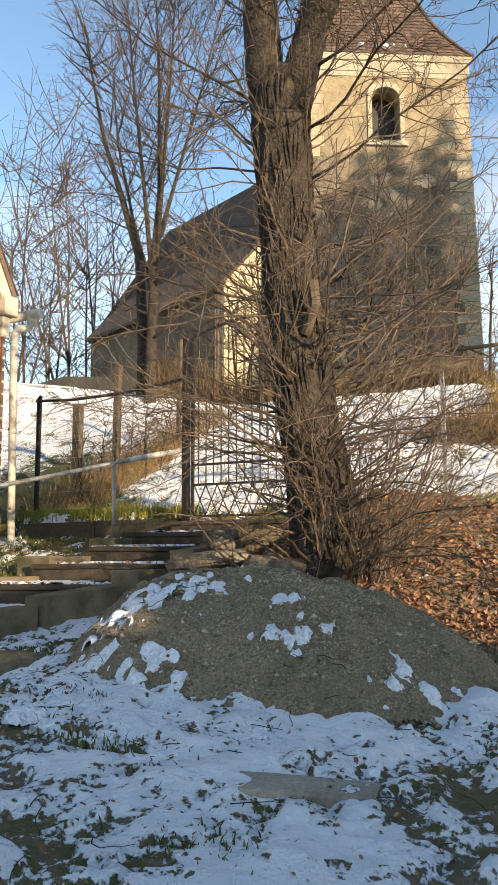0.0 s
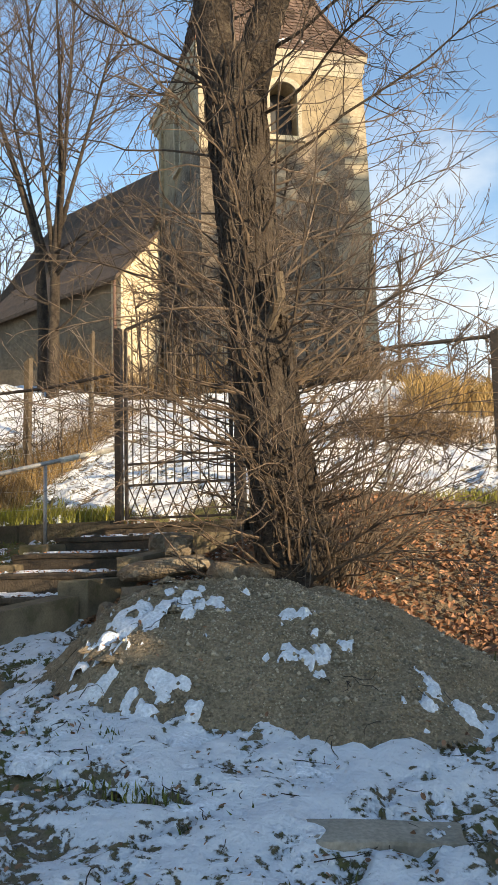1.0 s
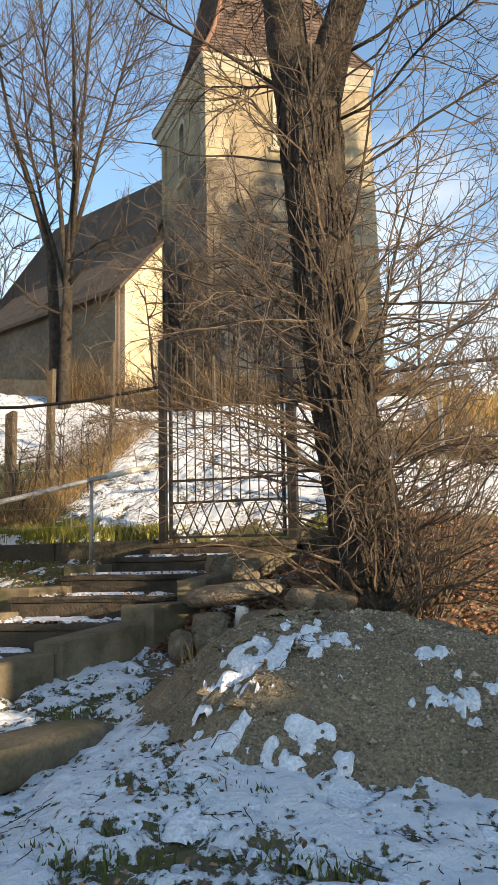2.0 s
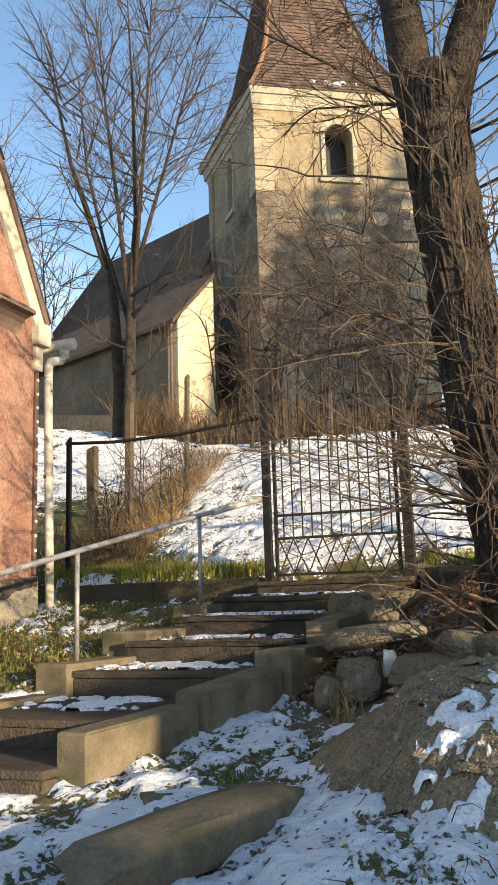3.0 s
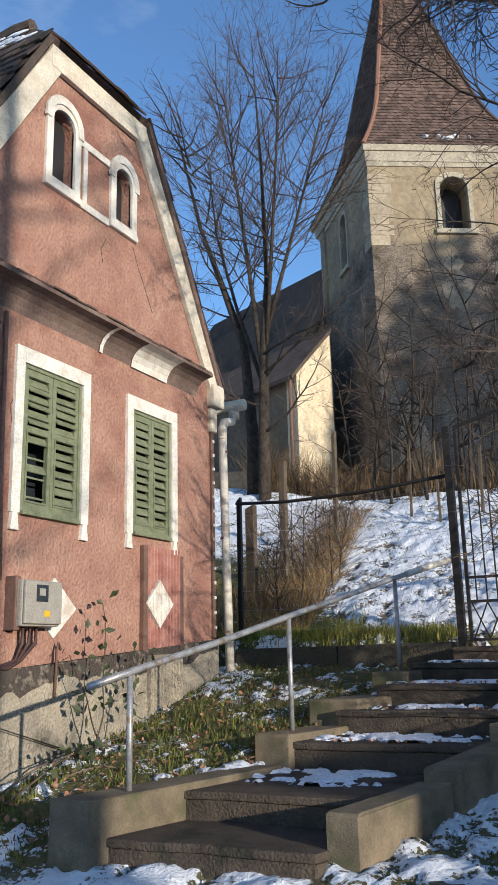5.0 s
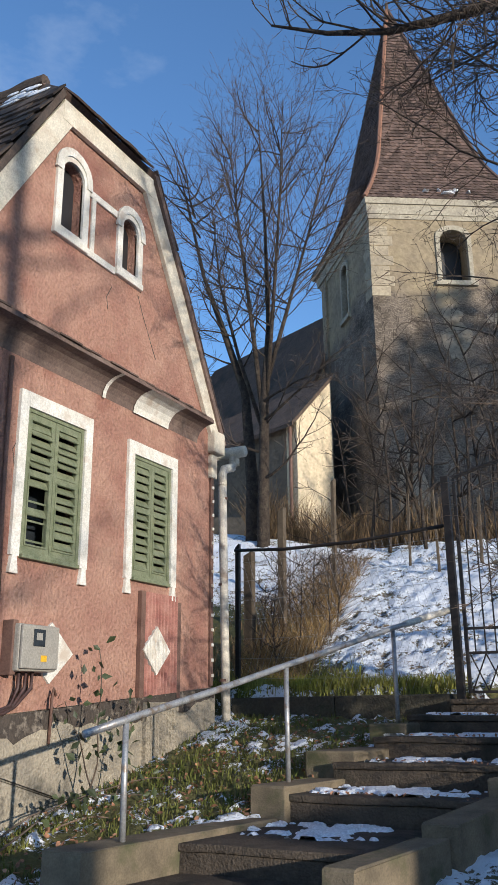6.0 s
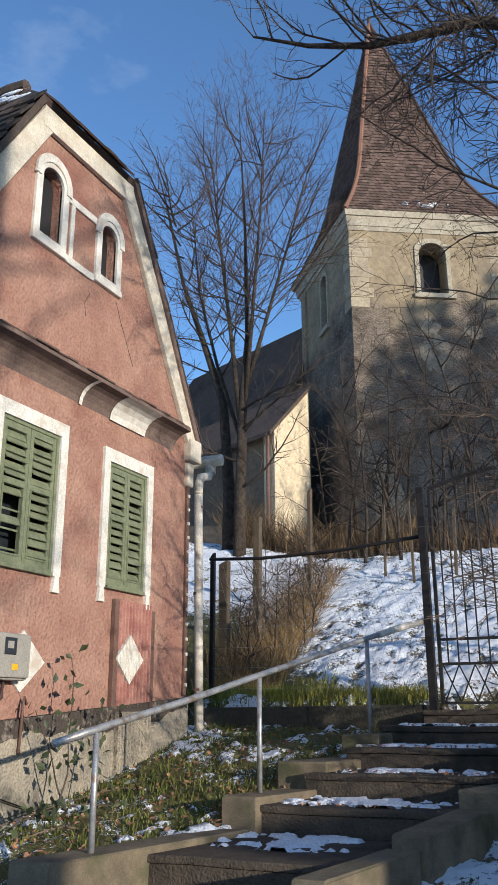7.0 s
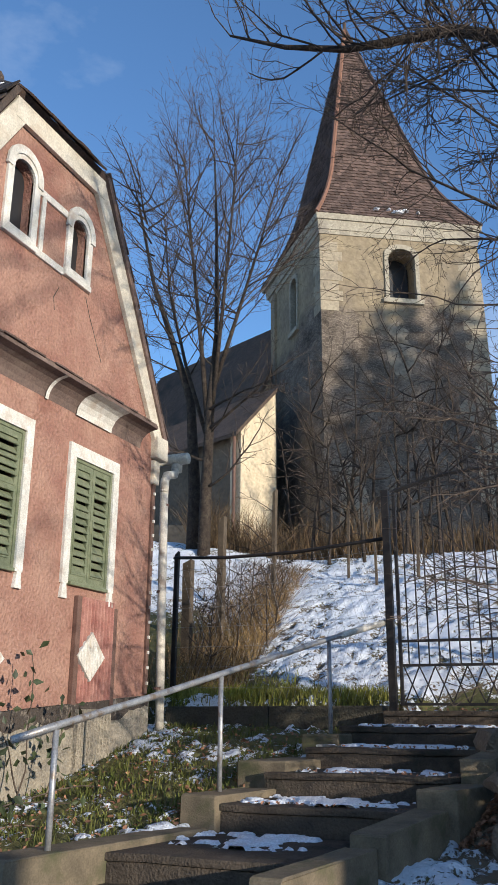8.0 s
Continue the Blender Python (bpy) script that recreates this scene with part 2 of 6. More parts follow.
def tower_material():
    """Yellow plaster above, worn away below to rubble darkened for shade, with pale patches; stone courses in relief.
    """
    m = material("tower_plaster_and_rubble", (0.315, 0.25, 0.158), (0.24, 0.19, 0.13), 0.9, 0.93, 0.6, 5, c3=(0.215, 0.178, 0.13), stain=0.45, dist=0.06)
    n, l = m.node_tree.nodes, m.node_tree.links
    b = n["Principled BSDF"]
    co = n.new("ShaderNodeTexCoord")
    sp = n.new("ShaderNodeSeparateXYZ")
    l.new(co.outputs["Object"], sp.inputs[0])
    nz = n.new("ShaderNodeTexNoise")
    nz.inputs["Scale"].default_value, nz.inputs["Detail"].default_value, nz.inputs["Roughness"].default_value = 0.33, 7, 0.6
    l.new(co.outputs["Object"], nz.inputs["Vector"])
    ma = n.new("ShaderNodeMath")
    ma.operation = "MULTIPLY_ADD"
    l.new(nz.outputs["Fac"], ma.inputs[0])
    ma.inputs[1].default_value = 7.0
    l.new(sp.outputs["Z"], ma.inputs[2])
    rg = n.new("ShaderNodeMapRange")
    rg.inputs[1].default_value, rg.inputs[2].default_value = 20.3, 21.2
    l.new(ma.outputs[0], rg.inputs[0])
    br = n.new("ShaderNodeTexBrick")
    br.inputs["Scale"].default_value = 2.1
    br.inputs["Bias"].default_value = -0.2
    # the lower front's shadow is partly put into these rubble tones
    br.inputs["Color1"].default_value, br.inputs["Color2"].default_value = (0.095, 0.076, 0.06, 1), (0.15, 0.12, 0.093, 1)
    br.inputs["Mortar"].default_value = (0.18, 0.147, 0.114, 1)
    br.inputs["Mortar Size"].default_value = 0.03
    cb = n.new("ShaderNodeCombineXYZ")
    ad = n.new("ShaderNodeMath")
    l.new(sp.outputs["X"], ad.inputs[0])
    l.new(sp.outputs["Y"], ad.inputs[1])
    l.new(ad.outputs[0], cb.inputs[0])
    l.new(sp.outputs["Z"], cb.inputs[1])
    wob = n.new("ShaderNodeTexNoise")
    wob.inputs["Scale"].default_value, wob.inputs["Detail"].default_value = 1.6, 4
    l.new(co.outputs["Object"], wob.inputs["Vector"])
    wv = n.new("ShaderNodeVectorMath")
    wv.operation = "MULTIPLY_ADD"
    wv.inputs[1].default_value = (0.9, 0.9, 0.9)
    l.new(wob.outputs["Color"], wv.inputs[0])
    l.new(cb.outputs[0], wv.inputs[2])
    l.new(wv.outputs[0], br.inputs["Vector"])
    n6 = n.new("ShaderNodeTexNoise")
    n6.inputs["Scale"].default_value, n6.inputs["Detail"].default_value, n6.inputs["Roughness"].default_value = 0.8, 10, 0.75
    l.new(co.outputs["Object"], n6.inputs["Vector"])
    r6 = n.new("ShaderNodeMapRange")
    r6.inputs[1].default_value, r6.inputs[2].default_value, r6.inputs[3].default_value, r6.inputs[4].default_value = 0.3, 0.7, 0.35, 1.9
    l.new(n6.outputs["Fac"], r6.inputs[0])
    m6 = n.new("ShaderNodeMix")
    m6.data_type, m6.blend_type = "RGBA", "MULTIPLY"
    m6.inputs[0].default_value = 1
    l.new(br.outputs["Color"], m6.inputs[6])
    l.new(r6.outputs[0], m6.inputs[7])
    n5 = n.new("ShaderNodeTexNoise")
    n5.inputs["Scale"].default_value, n5.inputs["Detail"].default_value = 0.30, 6
    mp5 = n.new("ShaderNodeMapping")
    mp5.inputs["Location"].default_value = (7, 3, 11)
    l.new(co.outputs["Object"], mp5.inputs[0])
    l.new(mp5.outputs[0], n5.inputs["Vector"])
    r5 = n.new("ShaderNodeMapRange")
    r5.inputs[1].default_value, r5.inputs[2].default_value = 0.70, 0.76
    l.new(n5.outputs["Fac"], r5.inputs[0])
    m5 = n.new("ShaderNodeMix")
    m5.data_type = "RGBA"
    l.new(r5.outputs[0], m5.inputs[0])
    l.new(m6.outputs[2], m5.inputs[6])
    m5.inputs[7].default_value = (0.24, 0.20, 0.145, 1)
    mx = n.new("ShaderNodeMix")
    mx.data_type = "RGBA"
    l.new(rg.outputs[0], mx.inputs[0])
    l.new(m5.outputs[2], mx.inputs[6])
    l.new(b.inputs["Base Color"].links[0].from_socket, mx.inputs[7])
    l.new(mx.outputs[2], b.inputs["Base Color"])
    return m


# darker copy of the twig bark; the crown's backlit look is in the colour
TWIG_BACKLIT = material("backlit_branch_bark", (0.050, 0.038, 0.030), (0.10, 0.075, 0.056), 8, 0.85, 0.0, 60, vary=0.4)
GRAVEL, GROUND, TOWER = gravel_material(), ground_material(), tower_material()


# ---- mesh helpers ----
def part(name, bm, mat, parent=None, label="", smooth=False):
    """Links a bmesh, or (vertices, faces), as one mesh object."""
    me = bpy.data.meshes.new(name)
    if isinstance(bm, tuple):
        me.from_pydata([tuple(v) for v in bm[0]], [], bm[1])
    else:
        bmesh.ops.recalc_face_normals(bm, faces=bm.faces)
        bm.to_mesh(me)
        bm.free()
    me.materials.append(mat)
    if smooth:
        me.polygons.foreach_set("use_smooth", [True] * len(me.polygons))
    ob = new(name, me)
    if parent:
        ob.parent = parent
        if parent.type == "EMPTY":
            ob.matrix_parent_inverse = Matrix.Translation(-parent.location)
    if label:
        ob["label"] = label
    return ob


def thing(name, label, category, group="", kind="", at=(0, 0, 0)):
    ob = new(name)
    ob.location = at
    ob.empty_display_size = 0.1
    return tagged(ob, label, category, group, kind)


def block(bm, x0, x1, y0, y1, z0, z1, bevel=0.0, m=None):
    """A box between the given bounds, its edges softened."""
    r = bmesh.ops.create_cube(bm, size=1.0)
    vs = r["verts"]
    for v in vs:
        v.co = Vector(((x0 + x1) / 2 + v.co.x * (x1 - x0), (y0 + y1) / 2 + v.co.y * (y1 - y0), (z0 + z1) / 2 + v.co.z * (z1 - z0)))
    if bevel:
        es = list({e for v in vs for e in v.link_edges})
        got = bmesh.ops.bevel(bm, geom=es, offset=bevel, segments=2, affect="EDGES", profile=0.6)
        vs = list({v for f in got["faces"] for v in f.verts} | {v for v in vs if v.is_valid})
    if m:
        for v in vs:
            v.co = m @ v.co
    return vs


def boxed(x0, x1, y0, y1, z0, z1, bevel=0.0, m=None):
    bm = bmesh.new()
    block(bm, x0, x1, y0, y1, z0, z1, bevel, m)
    return bm


def tubes(paths, sides=6, cap=True):
    """Tapered tubes along polylines [(points, radii)], as (vertices, faces)."""
    V, F = [], []
    for pts, rad in paths:
        base = len(V)
        k = len(pts)
        up = Vector((0.31, 0.17, 0.93))
        for i in range(k):
            d = (pts[min(i + 1, k - 1)] - pts[max(i - 1, 0)])
            d = d.normalized() if d.length > 1e-6 else Vector((0, 0, 1))
            a = d.cross(up)
            if a.length < 0.05:
                a = d.cross(Vector((1, 0, 0)))
            a.normalize()
            b = d.cross(a)
            for s in range(sides):
                w = 2 * math.pi * s / sides
                V.append(pts[i] + (a * math.cos(w) + b * math.sin(w)) * rad[i])
        for i in range(k - 1):
            for s in range(sides):
                p, q = base + i * sides + s, base + i * sides + (s + 1) % sides
                F.append((p, q, q + sides, p + sides))
        if cap:
            F.append(tuple(base + s for s in range(sides))[::-1])
            F.append(tuple(base + (k - 1) * sides + s for s in range(sides)))
    return V, F


def rod(points, radius, sides=10):
    return tubes([([Vector(p) for p in points], [radius] * len(points))], sides)


def plate(outline, holes, origin, U, W, N, depth):
    """A flat slab with openings through it: outline and holes are (u, w) loops, N its outward normal."""
    from mathutils.geometry import tessellate_polygon
    origin, U, W, N = Vector(origin), Vector(U), Vector(W), Vector(N)
    loops = [[Vector((u, w, 0)) for u, w in lp] for lp in [outline, *holes]]
    tris = tessellate_polygon(loops)
    flat = [p for lp in loops for p in lp]
    k = len(flat)
    V = [origin + U * p.x + W * p.y for p in flat] + [origin + U * p.x + W * p.y - N * depth for p in flat]
    F = [tuple(t) for t in tris] + [tuple(i + k for i in t)[::-1] for t in tris]
    at = 0
    for lp in loops:
        for i in range(len(lp)):
            p, q = at + i, at + (i + 1) % len(lp)
            F.append((p, q, q + k, p + k))
        at += len(lp)
    bm = bmesh.new()
    vs = [bm.verts.new(v) for v in V]
    for f in F:
        bm.faces.new([vs[i] for i in f])
    return bm


def rect(u0, u1, w0, w1):
    return [(u0, w0), (u1, w0), (u1, w1), (u0, w1)]


def arch(u0, u1, w0, w1, rise=None, k=10):
    """A doorway shape: straight sides and a rounded head that ends at w1."""
    r = (u1 - u0) / 2
    rise = r if rise is None else rise
    c = (u0 + u1) / 2
    return [(u0, w0), (u1, w0)] + [(c + r * math.cos(math.pi * i / k), w1 - rise + rise * math.sin(math.pi * i / k)) for i in range(k + 1)]


def value_noise(x, y, seed=0):
    """Smooth random field over the plan, 0 to 1."""
    xi, yi = np.floor(x).astype(np.int64), np.floor(y).astype(np.int64)
    fx, fy = x - xi, y - yi
    fx, fy = fx * fx * (3 - 2 * fx), fy * fy * (3 - 2 * fy)

    def h(a, b):
        q = (a * 374761393 + b * 668265263 + seed * 974634511) & 0x7FFFFFFF
        q = ((q ^ (q >> 13)) * 1274126177) & 0x7FFFFFFF
        return ((q ^ (q >> 16)) & 0xFFFF) / 65535.0
    return (h(xi, yi) * (1 - fx) + h(xi + 1, yi) * fx) * (1 - fy) + (h(xi, yi + 1) * (1 - fx) + h(xi + 1, yi + 1) * fx) * fy


def fbm(x, y, scale, seed=0, octaves=4):
    t, a, s = 0, 0.5, 0
    for o in range(octaves):
        t = t + a * value_noise(x * scale * 2 ** o + 17.3 * o, y * scale * 2 ** o - 9.1 * o, seed + o)
        s += a
        a *= 0.55
    return t / s


def smooth(e0, e1, v):
    t = np.clip((v - e0) / (e1 - e0), 0, 1)
    return t * t * (3 - 2 * t)


# ---- the lie of the land ----
def rail_x(y):
    return 1.66 + (y + 2.19) * 0.22


def kerb_x(y):
    return 3.06 + (y + 2.2) * 0.27


WALL_Y = 2.28


def height(x, y):
    x, y = np.asarray(x, float), np.asarray(y, float)
    za = 0.46 + 0.13 * (y + 2.4) + 0.02 * (x - 2.6) + 0.10 * smooth(-0.6, 1.6, y) + 0.24 * smooth(-0.7, 0.6, y) * smooth(3.4, 4.0, x)
    zb = 0.50 - 0.12 * (np.clip(x, -5, 14) - 6.26) + 0.156 * (y + 3.12) + 0.24 * np.clip(y + 0.2, 0, 2.2) - 0.10 * smooth(6.2, 7.2, x) * smooth(-2.2, -0.4, y)
    zl = 1.0 + 0.19 * y + 0.05 * np.clip(y, 0, 2)
    fr = za + (zb - za) * smooth(4.3, 5.5, x)
    side = smooth(0.0, 0.14, rail_x(y) - x)
    fr = fr + (np.maximum(zl, za) - fr) * side * smooth(-3.1, -2.2, y)
    stair = smooth(0.0, 0.15, x - rail_x(y)) * smooth(0.0, 0.15, kerb_x(y) - x) * smooth(-2.4, -2.1, y)
    fr = fr - 0.30 * stair
    # the churchyard hill behind the retaining wall
    hill = 1.80 + (0.368 - 0.09 * smooth(3.8, 7.0, x)) * np.clip(y - 2.9, 0, 8.6) + 0.10 * np.clip(y - 11.5, 0, 18) + 0.17 * np.clip(-1.2 - x, 0, 12) * smooth(5, 12, y)
    hill = hill + 0.06 * (fbm(x, y, 0.5, 3) - 0.5) * 6 * smooth(3, 6, y) * 0.5
    gate = smooth(2.85, 3.0, x) * smooth(4.35, 4.2, x)
    hill = hill - 0.16 * gate * smooth(3.6, 2.6, y)
    up = smooth(WALL_Y + 0.02, WALL_Y + 0.16, y)
    z = fr + (hill - fr) * up
    far = smooth(40, 160, np.hypot(x, y))
    return z * (1 - far) + far * (7 * smooth(0, 60, y))


def spread(a, b, n):
    return list(np.linspace(a, b, n, endpoint=False))


gx = [-900, -500, -250, -120, -70] + spread(-45, -8, 30) + spread(-8, -0.2, 50) + spread(-0.2, 9.6, 250) + spread(9.6, 14, 20) + spread(14, 45, 24) + [45, 70, 120, 250, 500, 900]
gy = [-900, -400, -200, -90, -40, -20] + spread(-14, -7.4, 16) + spread(-7.4, 2.2, 250) + spread(2.2, 2.5, 14) + spread(2.5, 14, 130) + spread(14, 45, 34) + [45, 70, 120, 250, 500, 900]
GX, GY = np.meshgrid(np.array(gx), np.array(gy))
GZ = height(GX, GY)
# how the cover lies
on_hill = smooth(WALL_Y + 0.1, WALL_Y + 0.3, GY)
patch = fbm(GX, GY, 3.0, 11, 5)
blotch = fbm(GX, GY, 0.45, 29, 3)
front_snow = 0.69 + 1.15 * (patch - 0.5) + 0.5 * (blotch - 0.5)
left_lawn = smooth(0.0, 0.3, rail_x(GY) - GX) * smooth(-2.9, -2.3, GY) * (1 - on_hill)
leafy = smooth(4.6, 5.5, GX) * smooth(-1.9, -1.3, GY + 0.25 * (GX - 6.3)) * (1 - on_hill)
pile_side = smooth(3.6, 4.1, GX) * smooth(-1.3, -0.6, GY) * (1 - on_hill)
wet = smooth(7.0, 7.5, GX) * smooth(-3.9, -3.4, GY) * smooth(-2.4, -2.8, GY)
snow = front_snow - 0.40 * left_lawn - 0.8 * leafy - 0.55 * pile_side * (1 - leafy) - 0.25 * wet
bank = smooth(1.6, 0.2, GX + 0.75 * np.clip(GY - 3.2, 0, 4)) * smooth(2.3, 2.6, GY) * smooth(8.5, 6.0, GY) * smooth(-6, -1.5, GX)
edge_grass = smooth(3.4, 2.9, GY + 0.5 * (patch - 0.5)) * on_hill
hill_snow = 0.72 + 0.9 * (patch - 0.5) - 0.75 * bank - 0.8 * edge_grass - 0.3 * smooth(11, 13, GY)
snow = snow * (1 - on_hill) + hill_snow * on_hill
grass = 0.22 + 0.5 * fbm(GX, GY, 0.9, 5, 3) + 0.42 * left_lawn + 0.4 * edge_grass + 0.25 * bank - 0.35 * leafy - 0.4 * pile_side
grass = grass + 0.35 * smooth(6.4, 7.0, GX) * smooth(-2.3, -1.9, GY) * smooth(-0.9, -1.3, GY)
snow = snow + 1.15 * (fbm(GX, GY, 8.5, 41, 4) - 0.5)
lump = smooth(0.44, 0.66, snow)
near = smooth(30, 14, np.hypot(GX - 4, GY))
GZ = GZ + near * (0.042 * lump * (0.3 + 1.4 * fbm(GX, GY, 8, 7, 3)) + 0.05 * (fbm(GX, GY, 1.2, 21, 4) - 0.5) + 0.085 * (fbm(GX, GY, 6.5, 23, 3) - 0.5) + 0.10 * on_hill * (fbm(GX, GY, 3.2, 25, 3) - 0.5))
nx, ny = GX.shape[1], GX.shape[0]
gv = np.stack([GX.ravel(), GY.ravel(), GZ.ravel()], 1)
ii = np.arange(nx * ny).reshape(ny, nx)
gf = np.stack([ii[:-1, :-1].ravel(), ii[:-1, 1:].ravel(), ii[1:, 1:].ravel(), ii[1:, :-1].ravel()], 1)
ground = part("ground", (gv.tolist(), gf.tolist()), GROUND, smooth=True)
tagged(ground, "snow-patched winter grass and soil rising to a churchyard", "ground", kind="structure")
for key, field in (("snow", snow), ("grass", grass)):
    at = ground.data.attributes.new(key, "FLOAT", "POINT")
    at.data.foreach_set("value", field.ravel().astype(np.float32))


def gz(x, y):
    return float(height(np.array(x), np.array(y)))


# retaining wall along the churchyard, either side of the gate
def retaining_wall(x0, x1, top0, top1, label):
    t = thing("retaining_wall", label, "wall", kind="structure", at=(x0, WALL_Y, 1.0))
    n = max(1, round((x1 - x0) / 1.3))
    for i in range(n):
        a, b = x0 + (x1 - x0) * i / n, x0 + (x1 - x0) * (i + 1) / n
        bm = boxed(a + 0.004, b - 0.004, WALL_Y - 0.16, WALL_Y + 0.14, 0.5, 1.0, 0.012)
        for v in bm.verts:
            v.co.z = v.co.z if v.co.z < 0.8 else v.co.z - 1.0 + top0 + (top1 - top0) * (v.co.x - x0) / (x1 - x0)
            v.co.y += 0.012 * math.sin(v.co.x * 5.0 + v.co.z * 7)
        part("wall_section", bm, CONC_DARK, t)
    return t


# darker concrete for the retaining wall
CONC_DARK = material("dark_wall_concrete", (0.085, 0.075, 0.055), (0.055, 0.05, 0.038), 4, 0.9, 0.9, 45, c3=(0.04, 0.048, 0.025), stain=1.8, dist=0.02)
retaining_wall(0.05, 2.66, 1.72, 1.74, "low dark concrete retaining wall beside the house")
retaining_wall(4.40, 13.0, 1.72, 1.86, "low dark concrete retaining wall behind fallen leaves")


# ---- steps ----
TREADS = ((-2.48, 0.62), (-1.83, 0.80), (-0.70, 1.00), (0.03, 1.19), (0.66, 1.37), (1.26, 1.54), (1.86, 1.69))
for i, (y0, z) in enumerate(TREADS):
    y1 = TREADS[i + 1][0] + 0.05 if i + 1 < len(TREADS) else 2.75
    ym = (y0 + y1) / 2
    st = thing("step", "", "", at=((rail_x(ym) + kerb_x(ym)) / 2, ym, z))
    for name, za, zb, inset in (("riser", z - 0.34, z - 0.055, 0.018), ("tread", z - 0.053, z, 0.0)):
        bm = bmesh.new()
        block(bm, 0, 1, y0 + inset, y1, za, zb, 0.014)
        for e in range(3):
            bmesh.ops.bisect_plane(bm, geom=bm.verts[:] + bm.edges[:] + bm.faces[:], plane_co=(0.25 + 0.25 * e, 0, 0), plane_no=(1, 0, 0))
        for v in bm.verts:
            xa, xb = rail_x(v.co.y) + 0.02, kerb_x(v.co.y) + 0.04
            if z > 1.6:
                xa, xb = 2.72, 4.36
            v.co.y += 0.10 * v.co.x * (1 if v.co.y < ym else 0)
            v.co.x = xa + (xb - xa) * v.co.x
            v.co.z += 0.005 * math.sin(v.co.x * 6 + i)
            v.co.y += 0.007 * math.sin(v.co.x * 9 + i * 2)
        part(name, bm, STEPC, st)
    tagged(st, "worn wet concrete garden step, darkened for shade, with snow at the back" if i < 6 else "wet concrete landing, darkened for shade, under the iron gate", "step", "steps up to the gate")


# a few rough steps climb on behind the gate
for i in range(5):
    y0, z = 3.35 + 0.62 * i, 1.90 + 0.20 * i
    st = thing("step", "rough half-buried concrete step behind the gate", "step", "steps up to the church", at=(3.9 + 0.16 * i, y0, z))
    bm = boxed(3.25 + 0.16 * i, 4.75 + 0.16 * i, y0, y0 + 0.34, z - 0.3, z + 0.05, 0.02)
    for v in bm.verts:
        v.co.z += 0.02 * math.sin(v.co.x * 5 + i * 2)
        v.co.y += 0.03 * math.sin(v.co.x * 4 + i)
    part("tread", bm, CONC, st)


def snow_strip(x0, x1, y0, y1, z, seed, label, thick=0.024):
    """A ragged cushion of old snow on a ledge."""
    nxs, nys = int((x1 - x0) / 0.02) + 2, int((y1 - y0) / 0.02) + 2
    X, Y = np.meshgrid(np.linspace(x0, x1, nxs), np.linspace(y0, y1, nys))
    e = np.minimum(np.minimum(X - x0, x1 - X) / 0.45, np.minimum(Y - y0, y1 - Y) / 0.12)
    h = smooth(0.25, 0.9, np.clip(e, 0, 1.2) * 0.5 + 3.0 * (fbm(X, Y, 9.0, seed, 4) - 0.44))
    Z = z - 0.02 + (thick + 0.02) * h
    I = np.arange(nxs * nys).reshape(nys, nxs)
    keep = (h[:-1, :-1] + h[1:, 1:] + h[:-1, 1:] + h[1:, :-1]).ravel() > 0.25
    F = np.stack([I[:-1, :-1].ravel(), I[:-1, 1:].ravel(), I[1:, 1:].ravel(), I[1:, :-1].ravel()], 1)[keep]
    ob = part("snow_patch", (np.stack([X.ravel(), Y.ravel(), Z.ravel()], 1).tolist(), F.tolist()), SNOWM, smooth=True)
    return tagged(ob, label, "snow", kind="stuff")


for i, (y0, z) in enumerate(TREADS[:6]):
    y1 = TREADS[i + 1][0]
    if i == 0:
        continue
    xa, xb = rail_x((y0 + y1) / 2) + 0.02, kerb_x((y0 + y1) / 2) - (0.30 if i == 1 else 0.12)
    snow_strip(xa, xb, y0 + (0.40 if i == 1 else 0.2) * (y1 - y0), y1 + 0.02, z, 60 + i, "ragged strip of old snow on a concrete step")


def kerb_block(y0, y1, z, x_of, side, width, drop, label, skew=0.0):
    """A cast kerb block that follows the line x_of, softened and a little uneven."""
    bm = boxed(0, 1, y0, y1, 0, 1, 0.03)
    rr = random.Random(int(y0 * 100))
    for v in bm.verts:
        x = x_of(v.co.y)
        v.co.x = x - width * (1 - v.co.x) if side < 0 else x + width * v.co.x
        v.co.z = z - drop * (1 - v.co.z) + skew * (v.co.y - y0) * (1 if v.co.z > 0.5 else 0)
        v.co += Vector((rr.uniform(-1, 1), rr.uniform(-1, 1), rr.uniform(-1, 1))) * 0.006
    return tagged(part("kerb_block", bm, CONC), label, "kerb", "kerb blocks beside the steps")


kerb_block(-2.62, -0.78, 0.84, lambda y: rail_x(y) + 0.10, -1, 0.30, 0.55, "mossy long concrete kerb block under a railing post")
kerb_block(-0.74, 0.10, 1.06, lambda y: rail_x(y) + 0.12, -1, 0.30, 0.5, "weathered concrete kerb block beside the steps")
kerb_block(0.14, 1.00, 1.27, lambda y: rail_x(y) + 0.16, -1, 0.46, 0.5, "weathered concrete kerb block beside the steps")
kerb_block(1.02, 1.52, 1.47, lambda y: rail_x(y) + 0.14, -1, 0.36, 0.5, "sunlit concrete kerb block under the last railing post")
kerb_block(1.54, 1.95, 1.52, lambda y: rail_x(y) + 0.12, -1, 0.22, 0.5, "small concrete kerb block by the gate post")
kerb_block(-2.26, -1.30, 0.81, kerb_x, 1, 0.20, 0.62, "broad concrete kerb block with a sunlit side", 0.05)
kerb_block(-1.27, -0.42, 0.93, kerb_x, 1, 0.24, 0.6, "shaded concrete kerb block beside the steps", 0.1)
kerb_block(-0.39, 0.26, 1.14, kerb_x, 1, 0.30, 0.6, "shaded concrete kerb block beside the steps")
